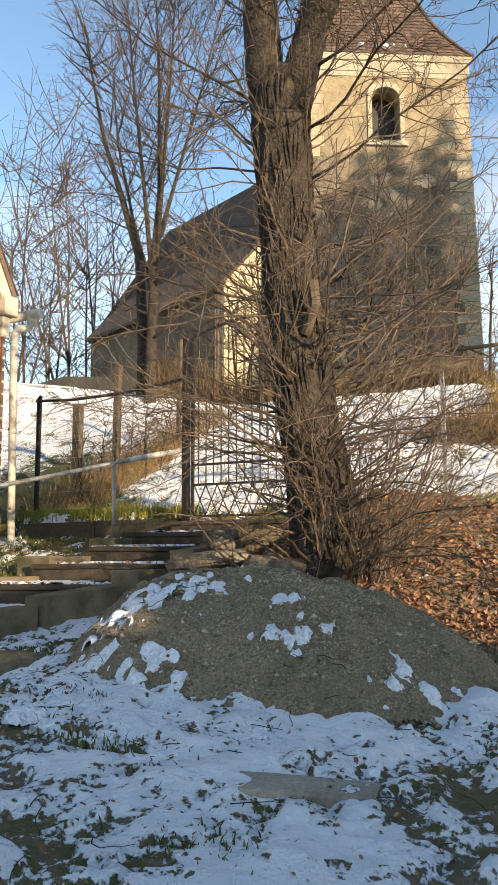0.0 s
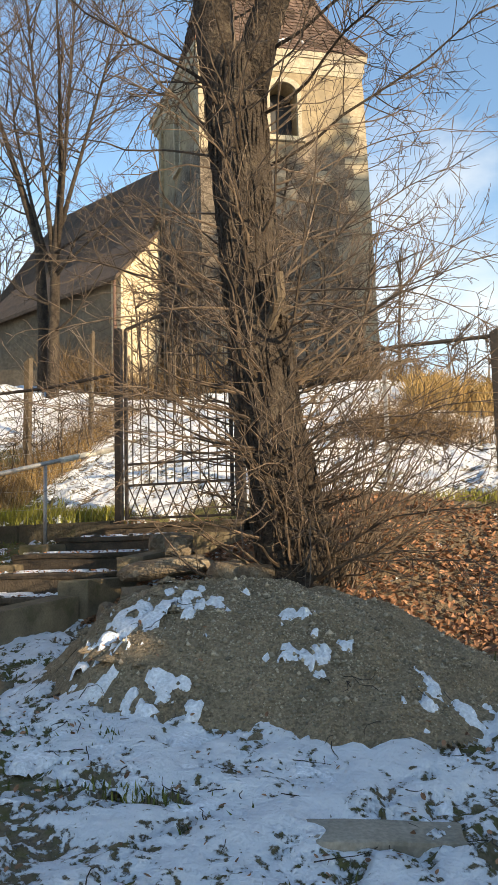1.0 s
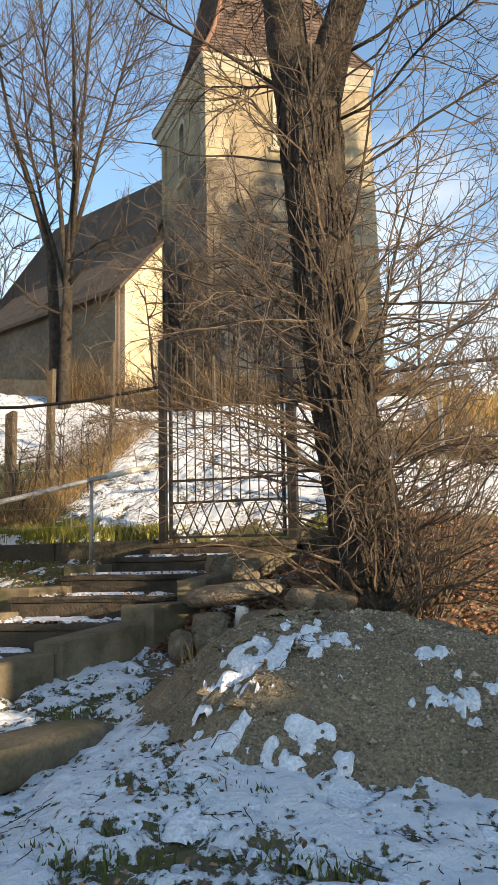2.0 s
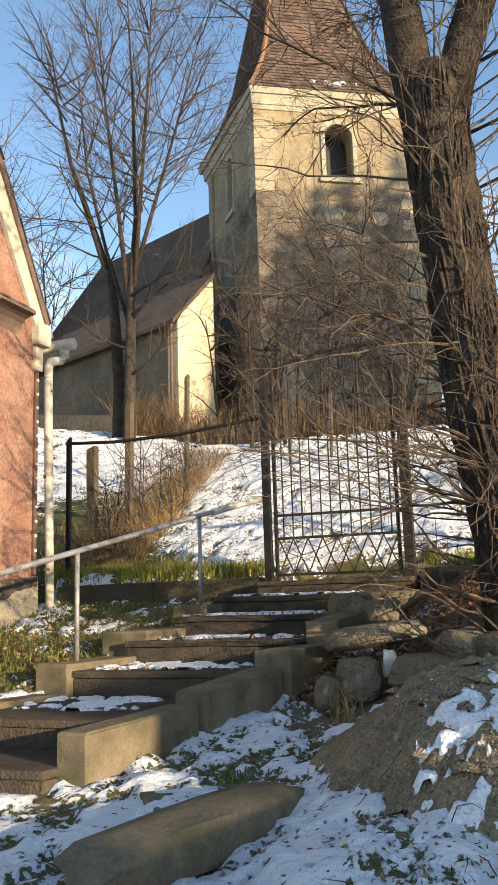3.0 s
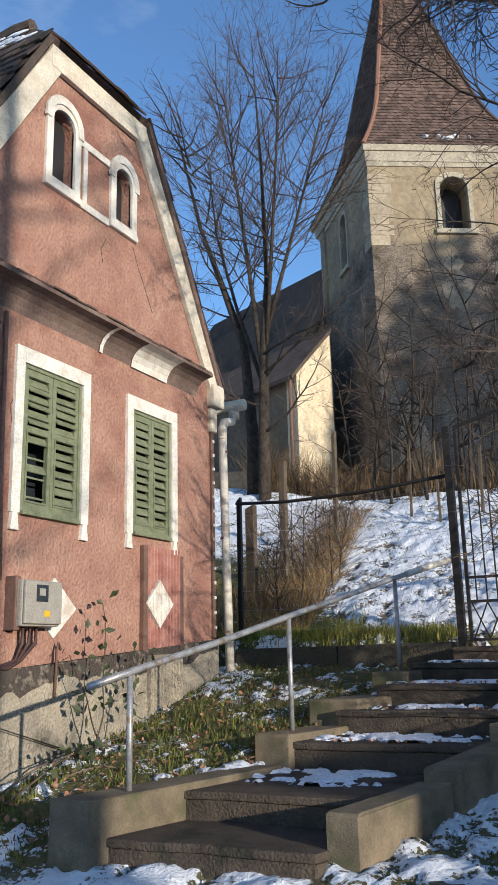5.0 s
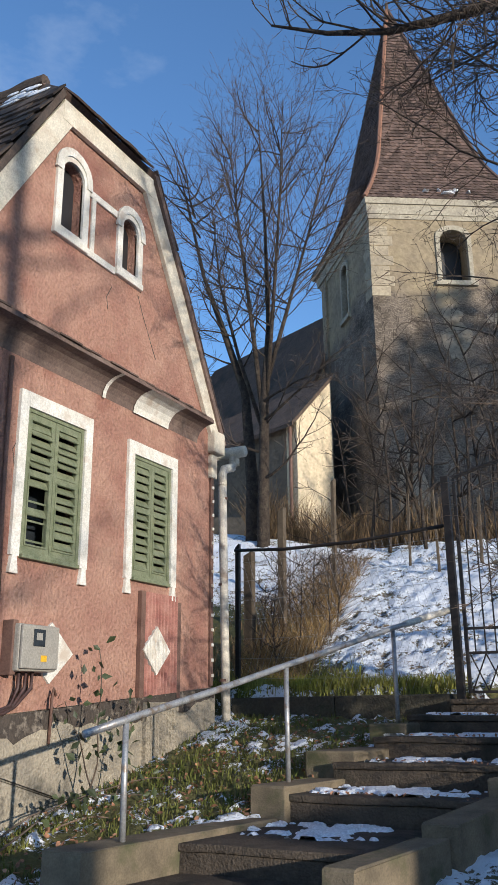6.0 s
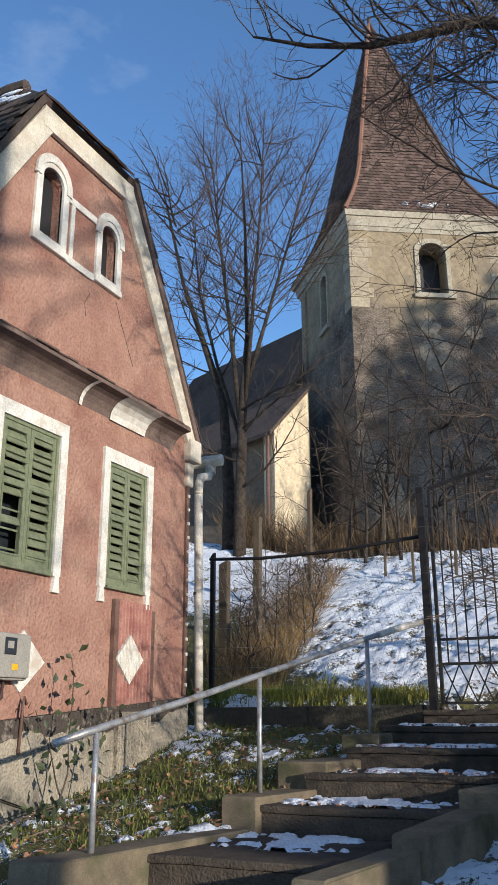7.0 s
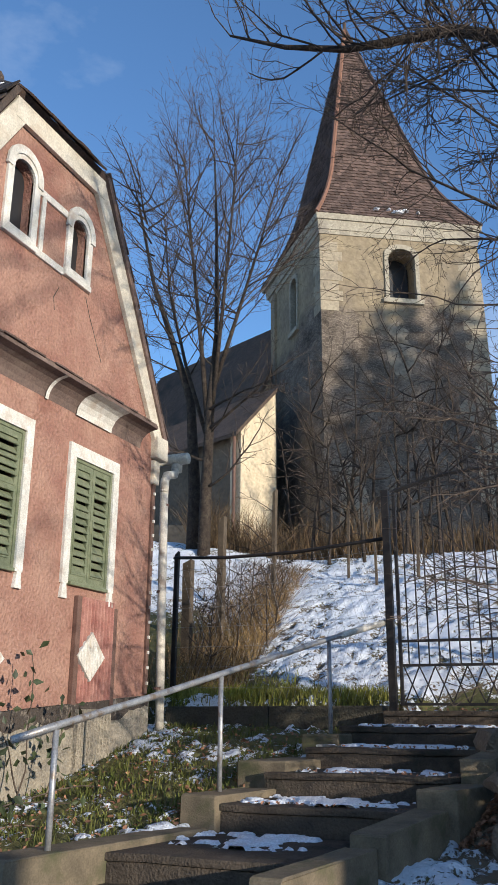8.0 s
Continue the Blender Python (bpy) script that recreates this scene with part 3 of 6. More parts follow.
kerb_block(0.28, 0.98, 1.32, lambda y: kerb_x(y) + 0.02, 1, 0.28, 0.6, "concrete kerb block with a dappled sunlit side", 0.12)
kerb_block(1.00, 1.95, 1.55, lambda y: kerb_x(y) + 0.05, 1, 0.30, 0.6, "concrete kerb block among dry twigs by the gate")

# ---- railing ----
railing = thing("handrail", "galvanised steel tube handrail on three posts beside the steps", "railing", at=(1.66, -2.19, 0.84))
POSTS = ((1.655, -2.19, 0.84, 1.55), (1.98, -0.42, 1.06, 1.945), (2.40, 1.145, 1.46, 2.335))
rail_pts = [(1.575, -2.52, 1.495), (1.655, -2.19, 1.575), (1.83, -1.3, 1.765), (1.98, -0.42, 1.965), (2.20, 0.4, 2.165), (2.40, 1.145, 2.355), (2.735, 2.22, 2.615)]
part("top_rail", rod(rail_pts, 0.0245, 12), STEEL, railing, "painted grey tube, open at its lower end", True)
part("rail_end_sleeve", rod([(2.46, 1.34, 2.402), (2.55, 1.65, 2.478), (2.738, 2.225, 2.617)], 0.034, 12), WHITE, railing, "pale wrapped end of the tube", True)
for x, y, a, b in POSTS:
    part("post", rod([(x, y, a - 0.05), (x, y, b)], 0.021, 10), STEEL, railing, "", True)


# ---- gate ----
GY0 = 2.12
gate = thing("iron_gate", "black wrought iron gate with arched top and lattice foot", "gate", at=(3.5, GY0, 1.70))
part("gate_post", boxed(2.735, 2.815, GY0 - 0.04, GY0 + 0.04, 1.5, 4.06, 0.006), IRON, gate)
part("gate_post", boxed(4.27, 4.37, GY0 - 0.05, GY0 + 0.05, 1.4, 3.95, 0.006), IRON, gate)
part("latch_stile", boxed(2.855, 2.89, GY0 - 0.02, GY0 + 0.02, 1.74, 4.02, 0.004), IRON, gate)
part("hinge_stile", boxed(4.20, 4.235, GY0 - 0.02, GY0 + 0.02, 1.74, 3.9, 0.004), IRON, gate)
for z in (1.74, 2.13, 2.38):
    part("cross_bar", boxed(2.88, 4.22, GY0 - 0.015, GY0 + 0.015, z, z + 0.028, 0.003), IRON, gate)
arc = [(2.86 + (4.22 - 2.86) * i / 14, GY0, 4.0 + 0.20 * math.sin(math.pi * min(1, (i + 1) / 13) * 0.62)) for i in range(15)]
part("arched_top_bar", rod(arc, 0.022, 6), IRON, gate)
for i in range(12):
    x = 2.96 + i * 0.108
    top = 4.0 + 0.20 * math.sin(math.pi * 0.62 * (x - 2.80) / 1.4) + 0.17
    v = rod([(x, GY0, 2.14), (x, GY0, top - 0.05), (x, GY0, top)], 0.0085, 6)
    b = part("vertical_bar", v, IRON, gate)
bm_z0, bm_z1 = 1.76, 2.13
for i in range(8):
    x = 2.90 + i * 0.165
    for s in (0, 1):
        part("lattice_bar", rod([(x + 0.165 * s, GY0 + 0.006 * (2 * s - 1), bm_z0), (min(4.21, x + 0.165 * (1 - s)), GY0 + 0.006 * (2 * s - 1), bm_z1)], 0.008, 5), IRON, gate)

# ---- fence along the terrace ----
def stake(x, y, z0, z1, r, label, lean=(0, 0), mat=WOOD, square=True):
    bm = boxed(-r, r, -r, r, 0, z1 - z0, 0.008)
    rr = random.Random(int(x * 91 + y * 37))
    for v in bm.verts:
        k = v.co.z / (z1 - z0)
        v.co.x += lean[0] * k + rr.uniform(-1, 1) * 0.006
        v.co.y += lean[1] * k + rr.uniform(-1, 1) * 0.006
        if k > 0.8:
            v.co.z += 0.03 * (v.co.x - lean[0]) / r
    ob = part("fence_post", bm, mat)
    ob.location = (x, y, z0)
    return tagged(ob, label, "post", "fence posts")


stake(-0.13, 2.62, 1.6, 3.62, 0.028, "thin dark steel fence post beside the downpipe", mat=IRON)
stake(-0.95, 4.5, gz(-0.95, 4.5) - 0.1, 3.86, 0.065, "stout weathered square wooden fence post")
stake(-0.88, 5.5, gz(-0.88, 5.5) - 0.1, 4.74, 0.055, "tall weathered wooden fence post", (0.02, 0))
stake(-0.65, 7.2, gz(-0.65, 7.2) - 0.1, 5.6, 0.034, "tall thin weathered wooden fence post", (0.05, 0))
stake(0.9, 8.6, gz(0.9, 8.6) - 0.1, 5.5, 0.022, "thin weathered wooden post on the hill", (-0.03, 0))
stake(0.1, 9.4, gz(0.1, 9.4) - 0.1, 5.7, 0.022, "thin weathered wooden post on the hill", (0.03, 0))
stake(1.6, 9.0, gz(1.6, 9.0) - 0.1, 5.4, 0.028, "thin weathered wooden post on the hill", (0.05, 0))
stake(7.12, 2.62, 1.7, 3.66, 0.045, "dark steel fence post above the retaining wall", mat=IRON)
stake(5.85, 2.9, 1.6, 3.4, 0.022, "thin pale stake behind the big tree", mat=STEEL)
fr = thing("fence_rail", "thin brown steel tube fence rail, sagging", "fence rail", "fence rails", at=(1.2, 2.4, 3.5))
part("tube", rod([(-0.16, 2.60, 3.56), (0.6, 2.52, 3.50), (1.6, 2.38, 3.48), (2.74, 2.16, 3.52)], 0.022, 8), IRON, fr, "", True)
fr = thing("fence_rail", "thin brown steel tube fence rail behind the big tree", "fence rail", "fence rails", at=(6, 2.4, 3.5))
part("tube", rod([(4.36, 2.16, 3.44), (5.2, 2.25, 3.46), (6.1, 2.4, 3.54), (7.12, 2.62, 3.60), (9.5, 2.8, 3.68)], 0.024, 8), IRON, fr, "", True)
fr = thing("fence_rail", "pale wooden pole lying across the fence", "fence rail", "fence rails", at=(5.5, 2.9, 3.2))
part("tube", rod([(4.75, 2.9, 3.27), (5.3, 2.95, 3.38), (6.15, 2.95, 3.50)], 0.028, 8), WOOD, fr, "", True)
wire_paths = []
for k in range(7):
    z = 1.95 + 0.24 * k
    wire_paths.append(([Vector((-0.10, 2.60, z)), Vector((1.3, 2.42, z - 0.02)), Vector((2.72, 2.16, z))], [0.0022] * 3))
for k in range(30):
    x = -0.05 + k * 0.095
    y = 2.60 - (x + 0.1) * 0.156
    wire_paths.append(([Vector((x, y, 1.8)), Vector((x + 0.28, y - 0.04, 2.55)), Vector((x, y, 3.45))], [0.0016] * 3))
tagged(part("wire_mesh", tubes(wire_paths, 3), STEEL), "thin rusty wire fence mesh above the wall", "fence wire", kind="stuff")

# ---- house ----
house = thing("house", "old pink rendered village house with half-hipped gable", "house", at=(-4.5, -0.57, 0.5))
X, Y, Z = Vector((1, 0, 0)), Vector((0, 1, 0)), Vector((0, 0, 1))
HL, HR = -2.86, 1.72
LEDGE = 4.83
low = plate(rect(HL, HR, 1.5, LEDGE), [rect(-1.56, -0.76, 2.90, 4.23), rect(0.07, 0.79, 2.90, 4.20)], (0, 0, 0), Y, Z, X, 0.34)
part("lower_wall", low, PINK, house)
TOPZ, TL, TR = 7.62, -1.36, 0.18
gab = [(HL, LEDGE), (HR, LEDGE), (HR, 5.02), (TR, TOPZ), (TL, TOPZ), (HL, 5.02)]
part("gable_wall", plate(gab, [arch(-1.31, -0.98, 6.22, 7.02, 0.14), arch(-0.29, 0.00, 6.24, 6.90, 0.13)], (0, 0, 0), Y, Z, X, 0.30), PINK, house)
for y in (HR - 0.02, HL + 0.32):
    part("side_wall", boxed(-9.0, -0.33, y - 0.30, y, 0.3, 4.95), PINK, house)
part("rear_wall", boxed(-9.3, -9.0, HL, HR, 0.3, 5.0), PINK, house)
bm = boxed(-8.9, -0.42, HL + 0.4, HR - 0.4, 0.4, 0.5)
part("room_floor", bm, DARK, house)
part("attic_floor", boxed(-8.9, -0.36, HL + 0.33, HR - 0.33, 4.86, 4.96), DARK, house)
# black sheets added for the gloom behind shutters and attic openings
part("gloom_sheet", boxed(-0.62, -0.58, HL + 0.34, HR - 0.34, 1.0, 4.8), DARK, house)
part("attic_gloom_sheet", plate([(HL + 0.5, 5.0), (HR - 0.5, 5.0), (TR - 0.1, 7.4), (TL + 0.1, 7.4)], [], (-0.12, 0, 0), Y, Z, X, 0.03), DARK, house)

# plinth, with its sloping top edge
bm = plate([(HL - 0.03, 0.1), (HR + 0.03, 0.1), (HR + 0.03, 1.84), (HL - 0.03, 1.50)], [], (0.045, 0, 0), Y, Z, X, 0.30)
bmesh.ops.bevel(bm, geom=[e for e in bm.edges if e.calc_length() > 1.0], offset=0.012, segments=2, affect="EDGES")
part("plinth", bm, PLINTH, house)
q = random.Random(31)
edge_y = [HL + (HR - HL) * k / 60 for k in range(61)]
top_z = [1.50 + 0.34 * (y - HL) / (HR - HL) for y in edge_y]
low_edge = [(y, z - 0.15 - 0.06 * math.sin(y * 5.1) * math.sin(y * 2.3 + 1) - q.uniform(0, 0.055)) for y, z in zip(edge_y, top_z)]
part("peeling_band", plate(low_edge + [(y, z - 0.004) for y, z in zip(edge_y[::-1], top_z[::-1])], [], (0.050, 0, 0), Y, Z, X, 0.02), PEEL, house, "dark peeling band along the plinth")
part("plinth_side", boxed(-9.0, -0.28, HR - 0.02, HR + 0.03, 0.3, 1.8), PLINTH, house)

# corrugated strip under the second window, with brown side laths
def corrugated(y0, y1, z0, z1, x, name, mat, n=10):
    V, F = [], []
    k = n * 8
    for i in range(k + 1):
        y = y0 + (y1 - y0) * i / k
        d = 0.020 * math.cos(2 * math.pi * n * i / k)
        V += [(x + d, y, z0), (x + d, y, z1)]
    F = [(2 * i, 2 * i + 2, 2 * i + 3, 2 * i + 1) for i in range(k)]
    b = len(V)
    V += [(0.0, y0, z0), (0.0, y1, z0), (0.0, y0, z1), (0.0, y1, z1)]
    F += [(0, 1, b + 2, b), (2 * k, b + 1, b + 3, 2 * k + 1), tuple([b + 3, b + 2] + [2 * i + 1 for i in range(k + 1)])]
    return part(name, (V, F), mat, house)


corrugated(0.31, 0.92, 1.72, 2.78, 0.030, "corrugated_panel", CORRUG)
corrugated(0.31, 0.90, 0.9, 1.68, 0.072, "corrugated_plinth_panel", PLINTH)
part("side_lath", boxed(0.002, 0.054, 0.235, 0.31, 1.72, 2.78, 0.006), RUST, house)
part("side_lath", boxed(0.002, 0.054, 0.92, 0.985, 1.72, 2.72, 0.006), RUST, house)


def diamond(y, z, hw, hh, x, name, label, ribs=0):
    loop = [(y - hw, z), (y, z - hh), (y + hw, z), (y, z + hh)]
    d = part(name, plate(loop, [], (x, 0, 0), Y, Z, X, 0.035), WHITE, house, label)
    for i in range(ribs):
        u = -hw + hw * 2 * (i + 0.5) / ribs
        e = hh * (1 - abs(u) / hw) - 0.012
        if e > 0.01:
            part("rib", rod([(x + 0.002, y + u, z - e), (x + 0.002, y + u, z + e)], 0.009, 6), WHITE, d)
    return d


diamond(0.515, 2.19, 0.245, 0.245, 0.066, "diamond_panel", "white ribbed diamond on corrugated sheet", 10)
diamond(-1.075, 2.10, 0.30, 0.26, 0.024, "diamond_panel", "plain white plaster diamond")


def shutter_window(y0, y1, z0, z1, broken):
    """Green louvred double shutter in a white surround with tapering feet."""
    w = part("window", plate([(y0 - 0.11, z0 - 0.02), (y0 - 0.005, z0 - 0.02), (y0 - 0.005, z1 + 0.0), (y1 + 0.005, z1), (y1 + 0.005, z0 - 0.02), (y1 + 0.11, z0 - 0.02), (y1 + 0.11, z1 + 0.14), (y0 - 0.11, z1 + 0.14)], [], (0.034, 0, 0), Y, Z, X, 0.05), WHITE, house, "white window surround with closed green shutters")
    for yc in (y0 - 0.06, y1 + 0.06):
        part("surround_foot", plate([(yc - 0.052, z0 - 0.17), (yc + 0.052, z0 - 0.17), (yc + 0.028, z0 - 0.02), (yc - 0.028, z0 - 0.02)], [], (0.036, 0, 0), Y, Z, X, 0.04), WHITE, w)
    part("window_frame", plate(rect(y0, y1, z0, z1), [rect(y0 + 0.035, y1 - 0.035, z0 + 0.035, z1 - 0.035)], (0.012, 0, 0), Y, Z, X, 0.10), GREEN, w)
    part("sill", boxed(-0.02, 0.05, y0 + 0.02, y1 - 0.02, z0 - 0.03, z0 + 0.006, 0.006), GREEN, w)
    mid = (y0 + y1) / 2
    zm = z0 + (z1 - z0) * 0.56
    for a, b in ((y0 + 0.035, mid - 0.003), (mid + 0.003, y1 - 0.035)):
        leaf = part("shutter", plate(rect(a, b, z0 + 0.035, z1 - 0.035), [rect(a + 0.048, b - 0.048, z0 + 0.10, zm - 0.03), rect(a + 0.048, b - 0.048, zm + 0.03, z1 - 0.10)], (0.0, 0, 0), Y, Z, X, 0.04), GREEN, w)
        rr = random.Random(int(a * 1000))
        for s0, s1, hole in ((z0 + 0.10, zm - 0.03, True), (zm + 0.03, z1 - 0.10, False)):
            n = round((s1 - s0) / 0.082)
            for i in range(n):
                z = s0 + (s1 - s0) * (i + 0.5) / n
                if hole and broken and a < mid - 0.1 and i not in (3, n - 1):
                    if i % 2 == 0:
                        part("slat", boxed(-0.026, -0.02, a + 0.05, b - 0.05, z - 0.012, z + 0.006), GREEN, leaf)
                    continue
                bm = boxed(-0.044, 0.044, a + 0.045, b - 0.045, -0.006, 0.006, 0.002)
                tilt = Matrix.Translation((-0.012, 0, z)) @ Matrix.Rotation(radians(57 + rr.uniform(-8, 8)), 4, "Y") @ Matrix.Rotation(radians(rr.uniform(-0.8, 0.8)), 4, "X")
                for v in bm.verts:
                    v.co = tilt @ v.co
                part("slat", bm, GREEN, leaf)
        part("inner_frame", plate(rect(a + 0.036, b - 0.036, z0 + 0.088, zm - 0.018), [rect(a + 0.052, b - 0.052, z0 + 0.104, zm - 0.034)], (0.010, 0, 0), Y, Z, X, 0.016), GREEN, leaf)
    part("pane", boxed(-0.20, -0.19, y0 - 0.02, y1 + 0.02, z0 - 0.02, z1 + 0.02), GLASS, w)
    return w


shutter_window(-1.56, -0.76, 2.90, 4.23, True)
shutter_window(0.07, 0.79, 2.90, 4.20, False)


def arch_band(u0, u1, v0, v1, foot, top_out, top_in, k=10):
    """An arched hood: the strip between an outer and an inner round head."""
    c = (u0 + u1) / 2
    outer = [((u1 - c) * math.cos(math.pi * i / k) + c, foot + (top_out - foot) * math.sin(math.pi * i / k) ** 0.8) for i in range(k + 1)]
    inner = [((v1 - c) * math.cos(math.pi * i / k) + c, foot + (top_in - foot) * math.sin(math.pi * i / k) ** 0.8) for i in range(k + 1)]
    return outer + inner[::-1]


def attic_window(y0, y1, z0, z1, rise):
    ring = part("attic_window", plate(arch(y0 - 0.09, y1 + 0.09, z0 - 0.10, z1 + 0.12, rise + 0.06), [arch(y0, y1, z0, z1, rise)], (0.03, 0, 0), Y, Z, X, 0.05), WHITE, house, "arched attic opening with worn white surround")
    part("sill_band", boxed(-0.01, 0.045, y0 - 0.10, y1 + 0.10, z0 - 0.12, z0 - 0.05, 0.01), WHITE, ring)
    part("head_arch", plate(arch_band(y0 - 0.12, y1 + 0.12, y0 - 0.04, y1 + 0.04, z1 - 0.18, z1 + 0.15, z1 + 0.06), [], (0.045, 0, 0), Y, Z, X, 0.03), WHITE, ring)
    return ring


attic_window(-1.31, -0.98, 6.22, 7.02, 0.14)
attic_window(-0.29, 0.00, 6.24, 6.90, 0.13)
part("link_band", boxed(0.0, 0.026, -0.88, -0.40, 6.80, 6.88, 0.006), WHITE, house)
part("link_band", boxed(0.0, 0.026, -0.88, -0.40, 6.10, 6.18, 0.006), WHITE, house)
part("link_band", boxed(0.0, 0.024, -0.83, -0.77, 6.17, 6.81, 0.006), WHITE, house)

# cracks running through the render
for pts in (((0.06, 6.06), (0.16, 5.86), (0.24, 5.74), (0.36, 5.54), (0.44, 5.42)), ((-1.62, 3.95), (-1.70, 3.8), (-1.66, 3.62)), ((-0.42, 5.95), (-0.5, 5.8), (-0.47, 5.66))):
    part("crack", rod([(0.0, y, z) for y, z in pts], 0.005, 5), PEEL, house, "dark crack in the render")

# broad cream bands under the roof edge
def band(p, q, w, x, name):
    (u0, w0), (u1, w1) = p, q
    d = Vector((u1 - u0, w1 - w0)).normalized()
    nn = Vector((-d.y, d.x)) * w
    return part(name, plate([(u0, w0), (u1, w1), (u1 + nn.x, w1 + nn.y), (u0 + nn.x, w0 + nn.y)], [], (x, 0, 0), Y, Z, X, 0.05), CREAM, house)


band((TR + 0.04, TOPZ + 0.02), (TL - 0.04, TOPZ + 0.02), 0.24, 0.060, "top_band")
band((HR + 0.16, 4.86), (TR + 0.02, TOPZ + 0.02), 0.23, 0.056, "rake_band")
band((TL - 0.02, TOPZ + 0.02), (HL - 0.16, 4.86), 0.23, 0.056, "rake_band")
part("corner_capital", boxed(-0.12, 0.10, HR - 0.10, HR + 0.16, 4.62, 4.90, 0.02), CREAM, house)
part("corner_capital", boxed(-0.10, 0.05, HR - 0.08, HR + 0.06, 4.30, 4.60, 0.02), CREAM, house)

# moulded ledge across the gable: a cove below, a row of tiles on top
prof = [(0.0, -0.16)] + [(0.20 - 0.20 * math.cos(a), -0.16 + 0.20 * math.sin(a)) for a in (0.35, 0.7, 1.05, 1.35)] + [(0.24, 0.05), (0.24, 0.09), (0.0, 0.14)]
V, F = [], []
ys = [HL - 0.05, 1.36]
for y in ys:
    V += [Vector((0.002 + d, y, LEDGE + h)) for d, h in prof]
k = len(prof)
F = [(i, (i + 1) % k, k + (i + 1) % k, k + i) for i in range(k)] + [tuple(range(k))[::-1], tuple(range(k, 2 * k))]
# the cove's shade is put into this dark ledge colour
LEDGEM = material("shaded_ledge_render", (0.17, 0.118, 0.098), (0.125, 0.09, 0.076), 4, 0.9, 0.5, 40, c3=(0.22, 0.16, 0.13), stain=2.0)
ledge = part("ledge", (V, F), LEDGEM, house)
V = []
for y in (0.02, 0.70):
    V += [Vector((0.022 + d, y, LEDGE + h - 0.014)) for d, h in prof[:6]]
part("white_patch", (V, [(i, i + 1, 7 + i, 6 + i) for i in range(5)]), WHITE, ledge, "patch of white paint on the ledge")
V = []
for y in (-0.52, -0.47):
    V += [Vector((0.022 + d, y, LEDGE + h - 0.014)) for d, h in prof[:6]]
part("white_patch", (V, [(i, i + 1, 7 + i, 6 + i) for i in range(5)]), WHITE, ledge)
tile_bm = boxed(-0.09, 0.09, -0.075, 0.075, -0.009, 0.009, 0.004)
tile_me = part("ledge_tile", tile_bm, TILE, ledge)
tile_me.matrix_local = Matrix.Translation((0.17, -2.8, LEDGE + 0.115)) @ Matrix.Rotation(radians(14), 4, "Y")
rr = random.Random(8)
for i in range(1, 27):
    o = new("ledge_tile", tile_me.data)
    o.parent = ledge
    o.matrix_local = Matrix.Translation((0.17 + rr.uniform(-0.015, 0.015), -2.8 + i * 0.156, LEDGE + 0.115 + rr.uniform(-0.006, 0.008))) @ Matrix.Rotation(radians(14 + rr.uniform(-4, 4)), 4, "Y") @ Matrix.Rotation(radians(rr.uniform(-3, 3)), 4, "Z")

# roof: two steep slopes, a half hip over the gable
RY, RZ = (TL + TR) / 2, 8.86
OV = 0.085
ridge0 = Vector((-1.0, RY, RZ))
eL, eR = Vector((OV, TL - 0.10, TOPZ + 0.10)), Vector((OV, TR + 0.10, TOPZ + 0.10))
dL, dR = Vector((OV, TL - 0.10 - 1.66, 4.78)), Vector((OV, TR + 0.10 + 1.66, 4.78))
back = Vector((-9.4, 0, 0))


def slope(name, pts, mat, thick=0.07):
    n = (pts[1] - pts[0]).cross(pts[2] - pts[0]).normalized()
    if n.z < 0:
        n = -n
    bm = bmesh.new()
    top = [bm.verts.new(p) for p in pts]
    bot = [bm.verts.new(p - n * thick) for p in pts]
    bm.faces.new(top)
    bm.faces.new(bot[::-1])
    for i in range(len(pts)):
        j = (i + 1) % len(pts)
        bm.faces.new((top[i], bot[i], bot[j], top[j]))
    return part(name, bm, mat, house), n


def at_x(p, x):
    return Vector((x, p.y, p.z))


rb = Vector((-9.4, RY, RZ))
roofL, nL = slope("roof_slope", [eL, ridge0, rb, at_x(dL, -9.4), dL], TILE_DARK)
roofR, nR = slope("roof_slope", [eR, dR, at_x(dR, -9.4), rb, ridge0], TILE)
roofH, nH = slope("roof_hip", [eL, eR, ridge0], TILE)

# single clay tiles where the roof edge is close: the near slope, the hip, and the verge
roof_tile = bmesh.new()
block(roof_tile, -0.085, 0.085, -0.16, 0.16, -0.010, 0.010)
for v in roof_tile.verts:
    if v.co.y < 0:
        v.co.z += 0.012
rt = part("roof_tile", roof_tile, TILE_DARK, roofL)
rt_data = rt.data
rt_rim = rt_data.copy()
rt_rim.materials[0] = TILE
rr = random.Random(17)


def lay_tiles(owner, corner, along, down, n_along, n_down, nrm, data, first=None):
    for i in range(n_along):
        for j in range(n_down):
            o = first if first and i == 0 and j == 0 else new("roof_tile", data)
            o.parent = owner
            a, d = along.normalized(), down.normalized()
            p = corner + a * (0.175 * (i + 0.5 + (0.5 if j % 2 else 0))) + d * (0.165 * (j + 0.5)) + nrm * (0.022 + rr.uniform(-0.006, 0.008))
            m = Matrix((a, -d, nrm)).transposed().to_4x4()
            o.matrix_local = Matrix.Translation(p) @ m @ Matrix.Rotation(radians(rr.uniform(-2.5, 2.5)), 4, "Z") @ Matrix.Rotation(radians(rr.uniform(-2, 2)), 4, "X")


